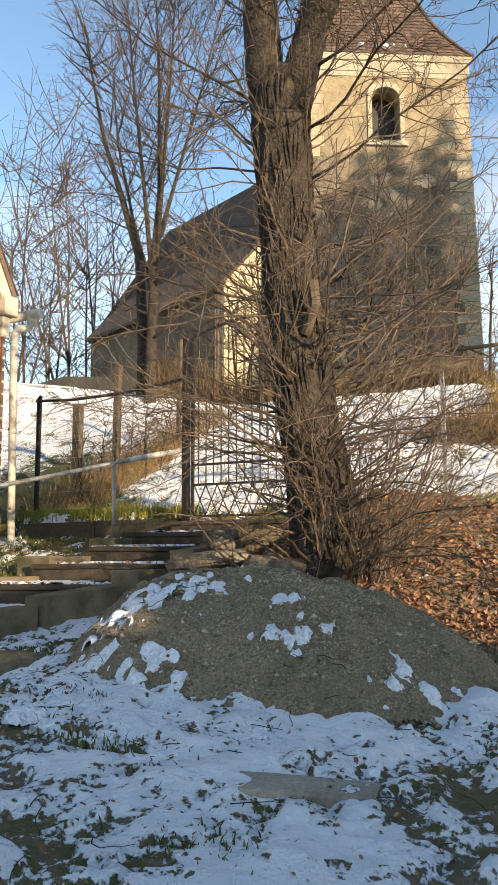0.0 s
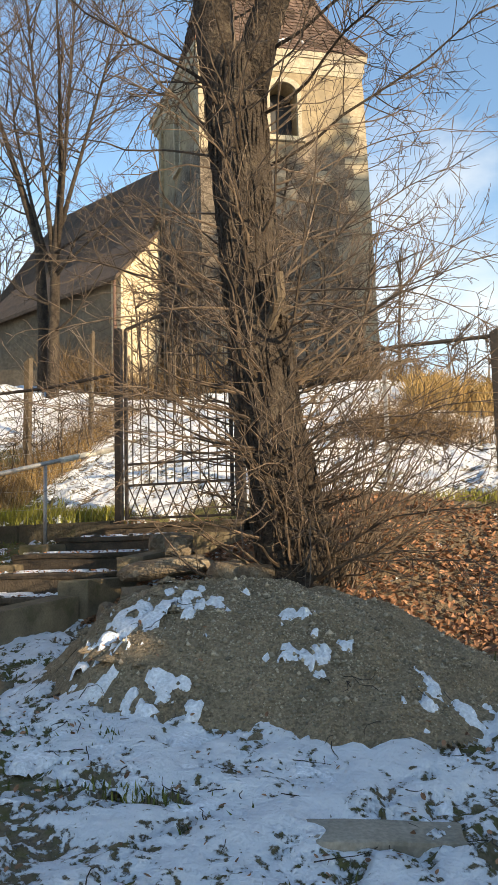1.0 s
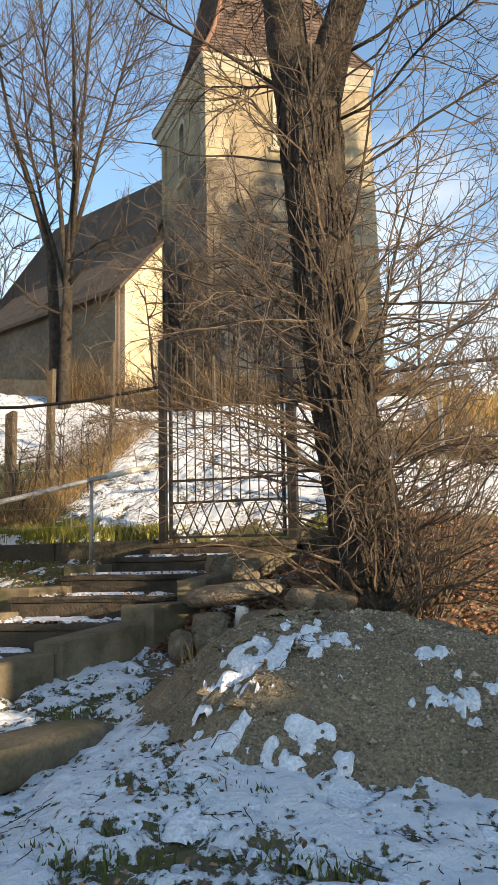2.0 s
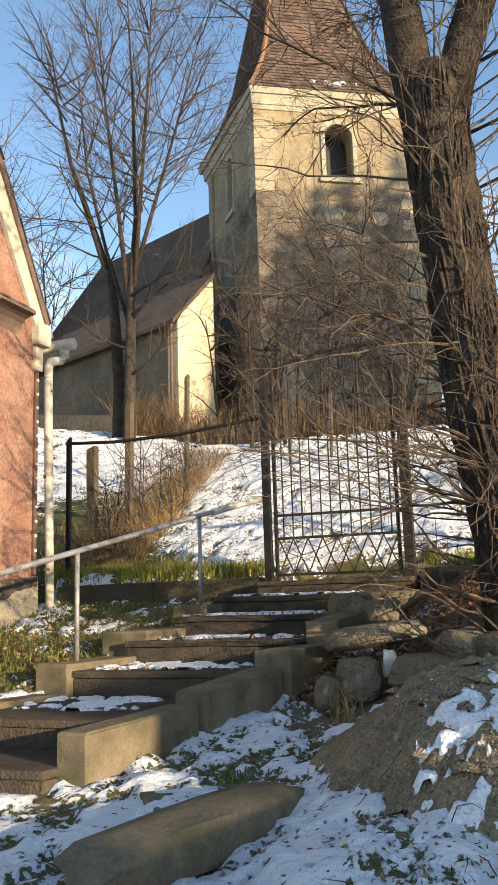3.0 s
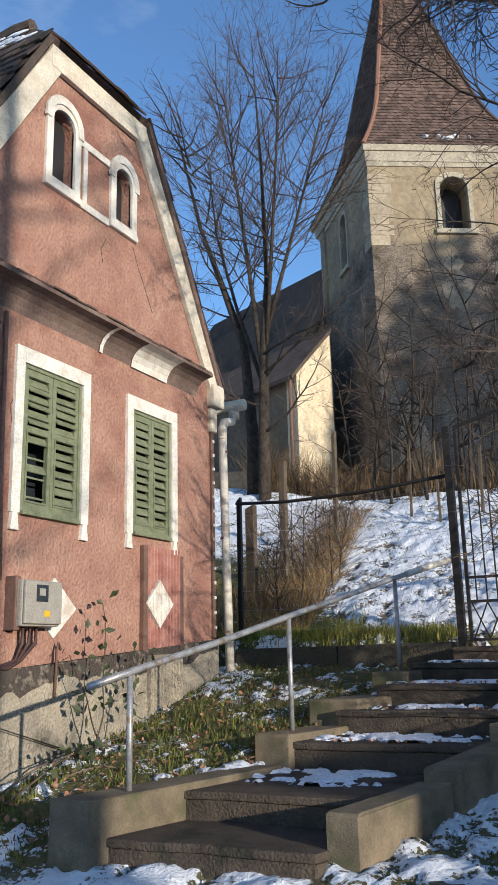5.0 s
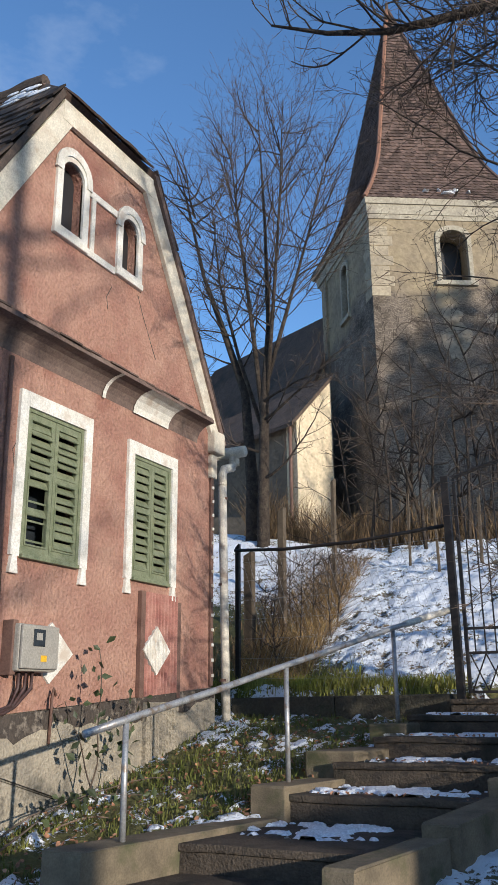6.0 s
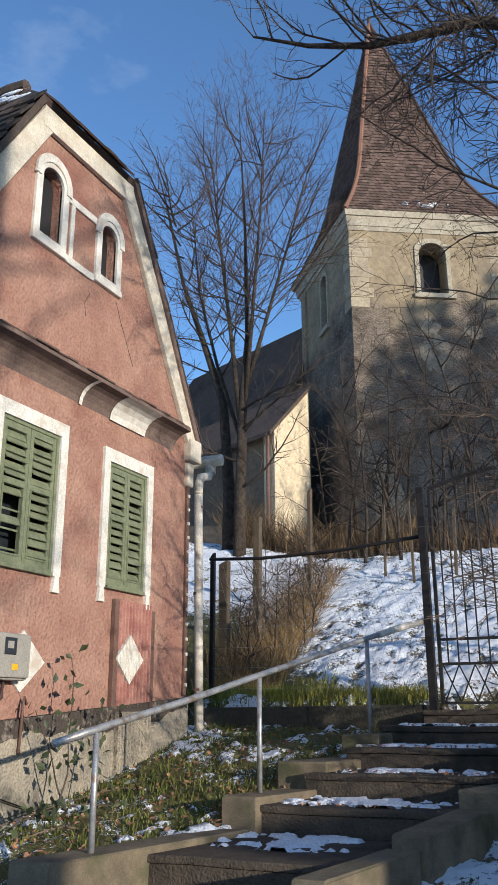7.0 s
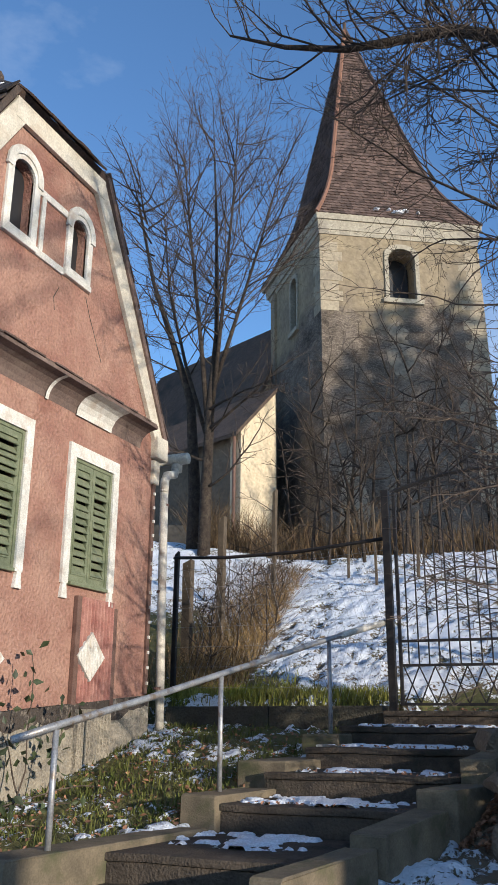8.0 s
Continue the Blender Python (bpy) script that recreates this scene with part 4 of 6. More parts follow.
downL = (dL - eL).normalized()
lay_tiles(roofL, ridge0, Vector((-1, 0, 0)), downL, 12, 9, nL, rt_data, rt)
lay_tiles(roofL, eL + Vector((0, 0, 0)), Vector((-1, 0, 0)), downL, 6, 14, nL, rt_data)
downR = (dR - eR).normalized()
lay_tiles(roofR, eR, Vector((-1, 0, 0)), downR, 2, 20, nR, rt_rim)
downH = ((eL + eR) / 2 - ridge0).normalized()
lay_tiles(roofH, eL - downH * 0.15 + (eR - eL) * 0.07, (eR - eL), downH, max(1, int((eR - eL).length * 0.84 / 0.175)), 1, nH, rt_rim)
ridge_pts = [ridge0.lerp(rb, k / 30) + Vector((0, 0, 0.03 + 0.012 * (k % 2))) for k in range(31)]
tagged(part("ridge_tiles", tubes([(ridge_pts, [0.085 + 0.012 * (k % 2) for k in range(31)])], 8), TILE_DARK, house), kind="stuff")
q = random.Random(44)
for k in range(10):
    p = ridge0.lerp(eL, 0.12 + 0.085 * k + q.uniform(0, 0.03)) + Vector((-0.22 - q.uniform(0.0, 0.55), 0, 0)) + nL * 0.046
    bm = bmesh.new()
    bmesh.ops.create_icosphere(bm, subdivisions=2, radius=1)
    for v in bm.verts:
        d = 1 + 0.4 * noise.noise(v.co * 2 + Vector((k, 0, 0)))
        v.co = p + Vector((-1, 0, 0)) * v.co.x * (0.10 + 0.006 * k) * d + downL * v.co.y * 0.032 * d + nL * v.co.z * 0.013
    part("snow_streak", bm, SNOWM, roofL, "streak of snow between the tiles", True)

# gutter head and downpipe at the corner
pipe = thing("downpipe", "pale zinc rain downpipe with gutter spout at the corner", "downpipe", at=(0.1, 1.84, 1.4))
part("pipe", rod([(0.13, 1.86, 1.30), (0.11, 1.84, 2.8), (0.09, 1.83, 4.26)], 0.052, 14), ZINC, pipe, "", True)
part("elbow", rod([(0.09, 1.83, 4.22), (0.09, 1.84, 4.38), (0.08, 1.90, 4.46), (0.06, 2.02, 4.50), (0.04, 2.16, 4.54), (0.03, 2.22, 4.62), (0.03, 2.24, 4.76)], 0.054, 14), ZINC, pipe, "", True)
part("gutter", rod([(0.20, 2.22, 4.76), (-4.0, 2.24, 4.80), (-9.4, 2.24, 4.84)], 0.075, 14), ZINC, pipe, "", True)
part("gutter_cup", rod([(0.03, 2.24, 4.60), (0.03, 2.24, 4.72)], 0.072, 14), ZINC, pipe, "", True)
for z in (1.9, 3.0, 4.05):
    part("clamp", rod([(0.115 - z * 0.006, 1.845, z), (0.115 - z * 0.006, 1.845, z + 0.03)], 0.060, 14), RUST, pipe)
lath = thing("edge_strip", "dark metal strip with pale clips along the corner", "strip", at=(0.0, 1.72, 1.8))
part("strip", boxed(0.002, 0.03, 1.66, 1.722, 1.85, 4.32, 0.004), RUST, lath)
for i in range(14):
    part("clip", boxed(0.03, 0.05, 1.675, 1.705, 1.95 + i * 0.17, 1.985 + i * 0.17, 0.004), WHITE, lath)

# meter box and its cables
box = thing("meter_box", "grey plastic electricity meter box with yellow warning sticker", "meter box", at=(0.1, -1.36, 2.1))
part("case", boxed(0.002, 0.17, -1.64, -1.17, 1.93, 2.31, 0.02), GREYBOX, box)
part("lid", boxed(0.17, 0.20, -1.63, -1.18, 1.95, 2.30, 0.012), GREYBOX, box)
part("pane", boxed(0.196, 0.206, -1.50, -1.36, 2.13, 2.27, 0.004), GLASS, box)
part("dial", boxed(0.203, 0.211, -1.47, -1.40, 2.18, 2.24, 0.003), GREYBOX, box)
part("sticker", boxed(0.197, 0.204, -1.40, -1.33, 2.01, 2.06, 0.002), YELLOW, box)
part("bracket", boxed(0.0, 0.12, -1.66, -1.60, 1.90, 2.34, 0.01), RUST, box)
for k, y in enumerate((-1.52, -1.44, -1.36)):
    part("cable", rod([(0.08, y, 1.95), (0.07, y + 0.01, 1.80), (0.05, y - 0.04 - 0.05 * k, 1.66), (0.05, y - 0.28, 1.60), (0.05, -2.4, 1.62)], 0.016, 8), CABLE, box, "", True)
part("stub_pipe", rod([(0.06, -1.08, 1.35), (0.07, -1.08, 1.72), (0.07, -1.06, 1.80), (0.07, -1.03, 1.74)], 0.014, 8), RUST, box, "", True)
cab = thing("wall_cable", "dark cable conduit running up the wall", "cable", at=(0.02, -1.78, 3))
part("conduit", rod([(0.03, -1.76, 2.3), (0.03, -1.80, 3.3), (0.03, -1.82, 4.62)], 0.02, 8), RUST, cab, "", True)


# ---- church ----
tower = thing("church_tower", "old square church tower, yellow plaster above worn masonry darkened for shade", "tower", at=(-3.9, 26.3, 7))
# plan of the eaves and of the walls below them, counted from the corner nearest the gate
EAVE = [Vector((-4.6, 21.85, 0)), Vector((1.45, 25.6, 0)), Vector((-3.23, 30.83, 0)), Vector((-9.28, 27.08, 0))]
CEN = (EAVE[0] + EAVE[1] + EAVE[2] + EAVE[3]) / 4
PL = [(p - CEN) * k + CEN for p, k in zip(EAVE, (0.955, 0.955, 0.95, 0.905))]
CZ, BZ = 21.35, 3.5
FRONT = (PL[1] - PL[0]).normalized()
FRONT_N = Vector((FRONT.y, -FRONT.x, 0))


def battered(p, z):
    """The front right corner spreads towards the foot."""
    return p + FRONT * max(0.0, (p - CEN).dot(FRONT)) * (CZ - z) / 18 * 0.085


def tower_wall(a, b, holes, start=0.0):
    ln, U = (b - a).length, (b - a).normalized()
    N = Vector((U.y, -U.x, 0))
    bm = plate(rect(start, ln, BZ, CZ), holes, a, U, Z, N, 0.9)
    for v in bm.verts:
        v.co = battered(v.co, v.co.z)
    part("tower_wall", bm, TOWER, tower)
    for h in holes:
        c = (h[0][0] + h[1][0]) / 2
        fr_o = [(c + (u - c) * 1.30, w if w < 18.5 else w + 0.20) for u, w in h]
        off = battered(a + U * c, 18.8) - (a + U * c)
        win = part("window", plate(fr_o, [h], a + off + N * 0.07, U, Z, N, 0.25), STONE, tower, "dark arched belfry opening in a pale stone surround")
        # black plate in place of the belfry's unlit inside
        part("opening", plate(h, [], a + off - N * 0.94, U, Z, N, 0.05), DARK, win)
        part("sill", plate(rect(c - (h[1][0] - c) * 1.5, c + (h[1][0] - c) * 1.5, h[0][1] - 0.20, h[0][1] - 0.003), [], a + off + N * 0.14, U, Z, N, 0.3), STONE, win)


tower_wall(PL[0], PL[1], [arch(2.86, 4.00, 17.72, 20.05, 0.5)])
tower_wall(PL[1], PL[2], [], 0.35)
tower_wall(PL[2], PL[3], [])
tower_wall(PL[3], PL[0], [arch(3.0, 3.75, 17.5, 20.0, 0.36)])
# cornice in three steps
for z0, z1, o in ((CZ - 0.86, CZ - 0.66, 0.02), (CZ - 0.66, CZ - 0.22, 0.35), (CZ - 0.22, CZ + 0.05, 0.85)):
    bm = bmesh.new()
    lo = [bm.verts.new(p.lerp(q, o) + (p - CEN).normalized() * 0.05 + Vector((0, 0, z0))) for p, q in zip(PL, EAVE)]
    hi = [bm.verts.new(p.lerp(q, o + 0.12) + (p - CEN).normalized() * 0.05 + Vector((0, 0, z1))) for p, q in zip(PL, EAVE)]
    bm.faces.new(lo[::-1])
    bm.faces.new(hi)
    for i in range(4):
        j = (i + 1) % 4
        bm.faces.new((lo[i], lo[j], hi[j], hi[i]))
    part("cornice", bm, STONE, tower)
QUOIN = material("worn_quoin_stone", (0.40, 0.335, 0.235), (0.31, 0.258, 0.185), 1.2, 0.92, 0.6, 9, c3=(0.24, 0.20, 0.15), stain=0.7, dist=0.03)


def quoin(corner, da, db, z, w, mat):
    c0 = battered(corner, z)
    out = -(da + db).normalized() * 0.03
    bm = bmesh.new()
    q = [c0 + out, c0 + da * w + out * 0.6, c0 + da * w - out * 4, c0 - out * 6, c0 + db * (1.5 - w) - out * 4, c0 + db * (1.5 - w) + out * 0.6]
    lo = [bm.verts.new(p + Vector((0, 0, z + 0.015))) for p in q]
    hi = [bm.verts.new(p + Vector((0, 0, z + 0.435))) for p in q]
    bm.faces.new(lo[::-1])
    bm.faces.new(hi)
    for i in range(6):
        j = (i + 1) % 6
        bm.faces.new((lo[i], lo[j], hi[j], hi[i]))
    part("quoin", bm, mat, tower)


for k in range(26):
    z = 8.9 + k * 0.45
    if z < CZ - 1.3:
        quoin(PL[1], (PL[0] - PL[1]).normalized(), (PL[2] - PL[1]).normalized(), z, 0.95 if k % 2 else 0.62, QUOIN)
    if 16.8 < z < CZ - 1.3:
        quoin(PL[0], (PL[1] - PL[0]).normalized(), (PL[3] - PL[0]).normalized(), z, 0.92 if k % 2 else 0.74, QUOIN)


def lit_patch(u, z, hw, hh, seed, mat):
    """A ragged pale plate on the front, for sunlit gaps in its shadow and pale stone."""
    q = random.Random(seed)
    loop = []
    for i in range(22):
        w = 2 * math.pi * i / 22
        k = q.uniform(0.82, 1.12)
        loop.append((u + hw * k * math.cos(w), z + hh * k * math.sin(w)))
    bm = plate(loop, [], PL[0] + FRONT_N * 0.035, FRONT, Z, FRONT_N, 0.05)
    for v in bm.verts:
        v.co = battered(v.co, v.co.z)
    part("lit_patch", bm, mat, tower, "ragged pale patch for sunlit gaps and pale stone")


# sunlight through gaps in the tower's shadow is put into this pale colour
PALEPATCH = material("pale_lit_patch", (0.36, 0.29, 0.21), (0.24, 0.195, 0.145), 1.6, 0.93, 0.7, 9, c3=(0.085, 0.07, 0.052), stain=1.3, dist=0.04)
for u, z, hw, hh, sd in ((3.25, 15.15, 0.62, 0.85, 1), (3.1, 16.2, 0.42, 0.5, 2), (5.95, 13.0, 0.55, 0.7, 3), (6.45, 12.3, 0.42, 0.6, 4), (1.1, 8.7, 0.62, 1.2, 5), (0.9, 10.2, 0.4, 0.6, 6), (4.9, 16.1, 0.5, 0.3, 7)):
    lit_patch(u, z, hw, hh, sd, PALEPATCH)

# spire with a flared foot, shingled row by row
APEX = Vector((CEN.x - 0.52, CEN.y, 34.6))


def spire_ring(t):
    """t 0 at the eave, 1 at the tip: the outline of the spire at that level."""
    s = 0.80 * (1 - t) + 0.20 * max(0.0, 1 - t / 0.26) ** 1.9
    c = CEN.lerp(Vector((APEX.x, APEX.y, 0)), t)
    z = CZ + 0.06 + (APEX.z - CZ) * t
    return [c + (p - CEN) * s + Vector((0, 0, z)) for p in EAVE]


V, F = [], []
lev = [i / 40 for i in range(41)]
for t in lev:
    V += spire_ring(t)
for i in range(40):
    for s in range(4):
        q = (s + 1) % 4
        F.append((i * 4 + s, i * 4 + q, i * 4 + 4 + q, i * 4 + 4 + s))
F.append(tuple(range(4))[::-1])
spire = part("spire", (V, F), TILE, tower, "tall flared spire of weathered clay tiles")
V, F = [], []
rr = random.Random(12)
ROWS = 66
for s in (3, 0):
    q = (s + 1) % 4
    for r in range(ROWS):
        t0, t1 = r / ROWS, min(0.995, (r + 1.25) / ROWS)
        A, B = spire_ring(t0), spire_ring(t1)
        n_out = (A[q] - A[s]).cross(B[s] - A[s]).normalized()
        cnt = max(1, round((A[q] - A[s]).length / 0.24))
        off = 0.5 if r % 2 else 0.0
        for k in range(cnt + 1):
            u0, u1 = max(0, (k - off) / cnt), min(1, (k + 1 - off) / cnt)
            if u1 - u0 < 0.2 / cnt:
                continue
            lift = 0.05 + rr.uniform(-0.012, 0.02)
            p0, p1 = A[s].lerp(A[q], u0 + 0.02 / cnt), A[s].lerp(A[q], u1 - 0.02 / cnt)
            p2, p3 = B[s].lerp(B[q], u1), B[s].lerp(B[q], u0)
            mid = (p0 + p1) / 2 - (B[s] - A[s]) * 0.15
            b = len(V)
            V += [p0 + n_out * lift, mid + n_out * lift, p1 + n_out * lift, p2 + n_out * 0.012, p3 + n_out * 0.012, p0, mid, p1]
            F += [(b, b + 1, b + 2, b + 3, b + 4), (b + 5, b + 6, b + 1, b), (b + 6, b + 7, b + 2, b + 1)]
tagged(part("spire_tiles", (V, F), TILE, tower, "rows of rounded brown clay tiles"), kind="stuff")
for s, m in ((0, TILE_RIM), (1, TILE)):
    pts = [spire_ring(t)[s] + (EAVE[s] - CEN).normalized() * 0.03 for t in lev]
    part("hip_ridge", tubes([(pts, [0.10] * 41)], 6), m, tower, "red ridge tiles down the edge")
part("finial", rod([APEX - Vector((0, 0, 0.6)), APEX + Vector((0, 0, 0.5))], 0.09, 8), TILE_DARK, tower)
for k, (u, sx, sz) in enumerate(((0.37, 0.13, 0.05), (0.45, 0.10, 0.04), (0.505, 0.26, 0.075), (0.56, 0.16, 0.06), (0.64, 0.08, 0.04))):
    A = spire_ring(0.030 + 0.006 * math.sin(k * 2.4))
    p = A[0].lerp(A[1], u) + Vector((0, 0, 0.10))
    along = (A[1] - A[0]).normalized()
    bm = bmesh.new()
    bmesh.ops.create_icosphere(bm, subdivisions=3, radius=1)
    for v in bm.verts:
        w = 1 + 0.7 * noise.noise(v.co * 1.7 + Vector((k * 3.0, 0, 0)))
        v.co = p + along * v.co.x * sx * w + Vector((-along.y, along.x, 0)) * v.co.y * 0.16 * w + Vector((0, 0, v.co.z * sz * w))
    part("snow_lump", bm, SNOWM, tower, "lump of snow caught on the tiles", True)

nave = thing("church_nave", "long church nave with steep dark tiled roof", "church", at=(-16, 31, 7))
R0, RD, RS = Vector((-8.2, 28.45, 0)), Vector((-0.92, 0.39, 0)).normalized(), Vector((-0.39, -0.92, 0)).normalized()
HW, NL, EZ, NZ = 3.1, 13.0, 14.0, 20.0
C = R0 + RS * HW
wins = [arch(u - 0.55, u + 0.55, 8.2, 11.4, 0.55) for u in (2.6, 7.6)]
# side walls take the shade-darkened plaster, the gable end the lit cream
part("side_wall", plate(rect(0, NL, 3.5, EZ), wins, C, RD, Z, RS, 0.7), CHURCHWALL_SHADED, nave)
for h in wins:
    u = (h[0][0] + h[1][0]) / 2
    w = part("window", plate([(u + (a - u) * 1.28, b + (0.16 if b > 9 else -0.12)) for a, b in h], [h], C + RS * 0.05, RD, Z, RS, 0.25), CHURCHWALL_SHADED, nave)
    part("pane", plate(h, [], C - RS * 0.3, RD, Z, RS, 0.03), GLASS, w)
    for d in (-0.18, 0.18):
        part("glazing_bar", plate(rect(u + d - 0.03, u + d + 0.03, 8.2, 11.2), [], C - RS * 0.22, RD, Z, RS, 0.06), WOOD, w)
    for zz in (8.8, 9.4, 10.0, 10.6):
        part("glazing_bar", plate(rect(u - 0.5, u + 0.5, zz, zz + 0.05), [], C - RS * 0.215, RD, Z, RS, 0.06), WOOD, w)
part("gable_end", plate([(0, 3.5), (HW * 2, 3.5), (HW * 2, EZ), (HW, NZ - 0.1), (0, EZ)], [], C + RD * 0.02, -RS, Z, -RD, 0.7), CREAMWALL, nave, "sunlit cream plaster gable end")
part("far_end", plate(rect(0, HW * 2, 3.5, EZ - 0.6), [], C + RD * NL, -RS, Z, RD, 0.7), CHURCHWALL_SHADED, nave)
part("rear_wall", plate(rect(0, NL, 3.5, EZ), [], C - RS * HW * 2, RD, Z, -RS, 0.7), CHURCHWALL_SHADED, nave)
for sgn in (1, -1):
    e = R0 + RS * sgn * (HW + 0.4) + Z * (EZ - 0.6)
    r = R0 + Z * NZ
    pts = [e - RD * 0.25, e + RD * (NL + 0.3), r + RD * (NL - 2.6), r - RD * 0.25]
    n = (pts[1] - pts[0]).cross(pts[2] - pts[0]).normalized()
    n = n if n.z > 0 else -n
    bm = bmesh.new()
    tp = [bm.verts.new(p + n * 0.12) for p in pts]
    bt = [bm.verts.new(p - n * 0.05) for p in pts]
    bm.faces.new(tp)
    bm.faces.new(bt[::-1])
    for i in range(4):
        bm.faces.new((tp[i], bt[i], bt[(i + 1) % 4], tp[(i + 1) % 4]))
    part("roof", bm, CHURCHROOF, nave)
bm = bmesh.new()
hp = [R0 + RD * (NL + 0.3) + RS * (HW + 0.4) + Z * (EZ - 0.6), R0 + RD * (NL + 0.3) - RS * (HW + 0.4) + Z * (EZ - 0.6), R0 + RD * (NL - 2.6) + Z * NZ]
bm.faces.new([bm.verts.new(p) for p in hp])
part("roof_hip", bm, CHURCHROOF, nave)
part("rake_strip", rod([C + Z * (EZ + 0.02) - RD * 0.12, R0 + Z * NZ - RD * 0.12], 0.12, 6), STONE, nave)
part("downpipe", rod([C + RS * 0.15 + RD * 0.2 + Z * 5, C + RS * 0.15 + RD * 0.2 + Z * EZ], 0.06, 8), RUST, nave)

# added aisle: stands in for the nave gable's sunlit strip, clear of tower shade
aisle = thing("added_aisle", "added low aisle whose cream plaster end wall catches the sun", "church", at=(-7.75, 21.4, 5))
AC, AW, AL = Vector((-7.75, 21.42, 0)), 1.95, 11.0
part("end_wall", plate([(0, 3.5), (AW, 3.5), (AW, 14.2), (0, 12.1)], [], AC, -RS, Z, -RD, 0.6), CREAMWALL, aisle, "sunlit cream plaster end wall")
part("side_wall", plate(rect(0.61, AL, 3.5, 12.0), [], AC, RD, Z, RS, 0.6), CHURCHWALL_SHADED, aisle)
part("back_wall", plate(rect(0.61, AL, 3.5, 14.0), [], AC - RS * AW, RD, Z, -RS, 0.2), CHURCHWALL_SHADED, aisle)
bm = bmesh.new()
pts = [AC + RS * 0.35 - RD * 0.12 + Z * 11.85, AC + RS * 0.35 + RD * AL + Z * 11.85, AC - RS * AW + RD * AL + Z * 14.32, AC - RS * AW - RD * 0.12 + Z * 14.32]
tp, bt = [bm.verts.new(p + Z * 0.14) for p in pts], [bm.verts.new(p - Z * 0.03) for p in pts]
bm.faces.new(tp)
bm.faces.new(bt[::-1])
for i in range(4):
    bm.faces.new((tp[i], bt[i], bt[(i + 1) % 4], tp[(i + 1) % 4]))
part("roof", bm, CHURCHROOF, aisle)
part("rain_pipe", rod([AC + RS * 0.12 + RD * 0.25 + Z * 4.5, AC + RS * 0.12 + RD * 0.25 + Z * 11.9], 0.07, 8), RUST, aisle)


def spruce(x, y, base, top, radius, seed):
    """An unseen dense evergreen, added for its shadow: a straight stem and drooping tiers of ragged boughs."""
    q = random.Random(seed)
    t = thing("spruce", "unseen dense dark green spruce added to shade the tower", "tree", "spruces", at=(x, y, base))
    part("trunk", tubes([([Vector((x, y, base)), Vector((x, y, top))], [0.25, 0.03])], 8), BARK, t)
    V, F = [], []
    tiers = 34
    for k in range(tiers):
        f = k / tiers
        z, r = base + 1.5 + (top - base - 1.5) * f, radius * (1 - f) ** 0.8 + 0.15
        for i in range(16):
            w = 2 * math.pi * (i + q.random()) / 16
            rr_ = r * q.uniform(0.7, 1.15)
            d, sd = Vector((math.cos(w), math.sin(w), 0)), Vector((-math.sin(w), math.cos(w), 0))
            c = Vector((x, y, z + q.uniform(-0.2, 0.2)))
            b = len(V)
            V += [c + d * 0.05, c + d * rr_ * 0.6 + sd * rr_ * 0.22 - Z * rr_ * 0.2, c + d * rr_ - Z * rr_ * 0.45, c + d * rr_ * 0.6 - sd * rr_ * 0.22 - Z * rr_ * 0.2, c + d * rr_ * 0.55 - Z * (rr_ * 0.2 + 0.4)]
            F += [(b, b + 1, b + 2, b + 3), (b, b + 1, b + 4), (b + 1, b + 2, b + 4), (b + 2, b + 3, b + 4), (b + 3, b, b + 4)]
    tagged(part("crown", (V, F), NEEDLE, t), kind="stuff")


NEEDLE = material("spruce_needles", (0.03, 0.045, 0.02), (0.05, 0.07, 0.03), 3, 0.8, 0.0, 30, vary=0.4)
# row added out of view to shade the tower's lower front
for i, (y, top) in enumerate(((4.4, 23.6), (5.4, 25.6), (6.6, 26.2), (7.7, 25.2), (8.8, 26.4), (9.9, 25.8), (11.2, 25.4), (12.4, 25.0))):
    spruce(36 + 0.6 * (i % 2), y, -1.0, top, 4.4, 300 + i)

yard = thing("churchyard_wall", "long low rubble wall beside the church", "wall", kind="structure", at=(-16, 20, 7))
part("rubble", plate([(0, 3.5), (30, 3.5), (30, 9.6), (9, 9.6), (0, 8.2)], [], (-8.6, 20.5, 0), (-0.96, 0.28, 0), Z, (-0.28, -0.96, 0), 0.6), CHURCHWALL_SHADED, yard)

# unseen house and shed, added and sized to shade the foot of the slope
added_house = thing("shade_house", "unseen plain rendered low house added to shade the slope", "house", at=(23, -20, 0))
part("walls", boxed(20, 26, -34, -13.2, -2.5, 4.5), CREAM, added_house)
part("annex", boxed(20, 26, -13.198, -8.7, -2.5, 3.68), CREAM, added_house)
bm = bmesh.new()
vv = [bm.verts.new(p) for p in ((19.7, -34.3, 4.5), (26.3, -34.3, 4.5), (26.3, -13.1, 4.5), (19.7, -13.1, 4.5), (23, -34.3, 5.2), (23, -13.1, 5.2))]
for f in ((0, 1, 2, 3), (0, 3, 5, 4), (1, 4, 5, 2), (0, 4, 1), (3, 2, 5)):
    bm.faces.new([vv[i] for i in f])
part("roof", bm, TILE, added_house)
shed = thing("shade_shed", "unseen plain rendered shed added to shade the slope", "shed", at=(19, -6.2, 0))
part("walls", boxed(18, 19.9, -8.45, -6.9, -2.5, 3.75), CREAM, shed)
part("roof", boxed(17.8, 19.96, -8.58, -6.75, 3.75, 3.92), TILE, shed)


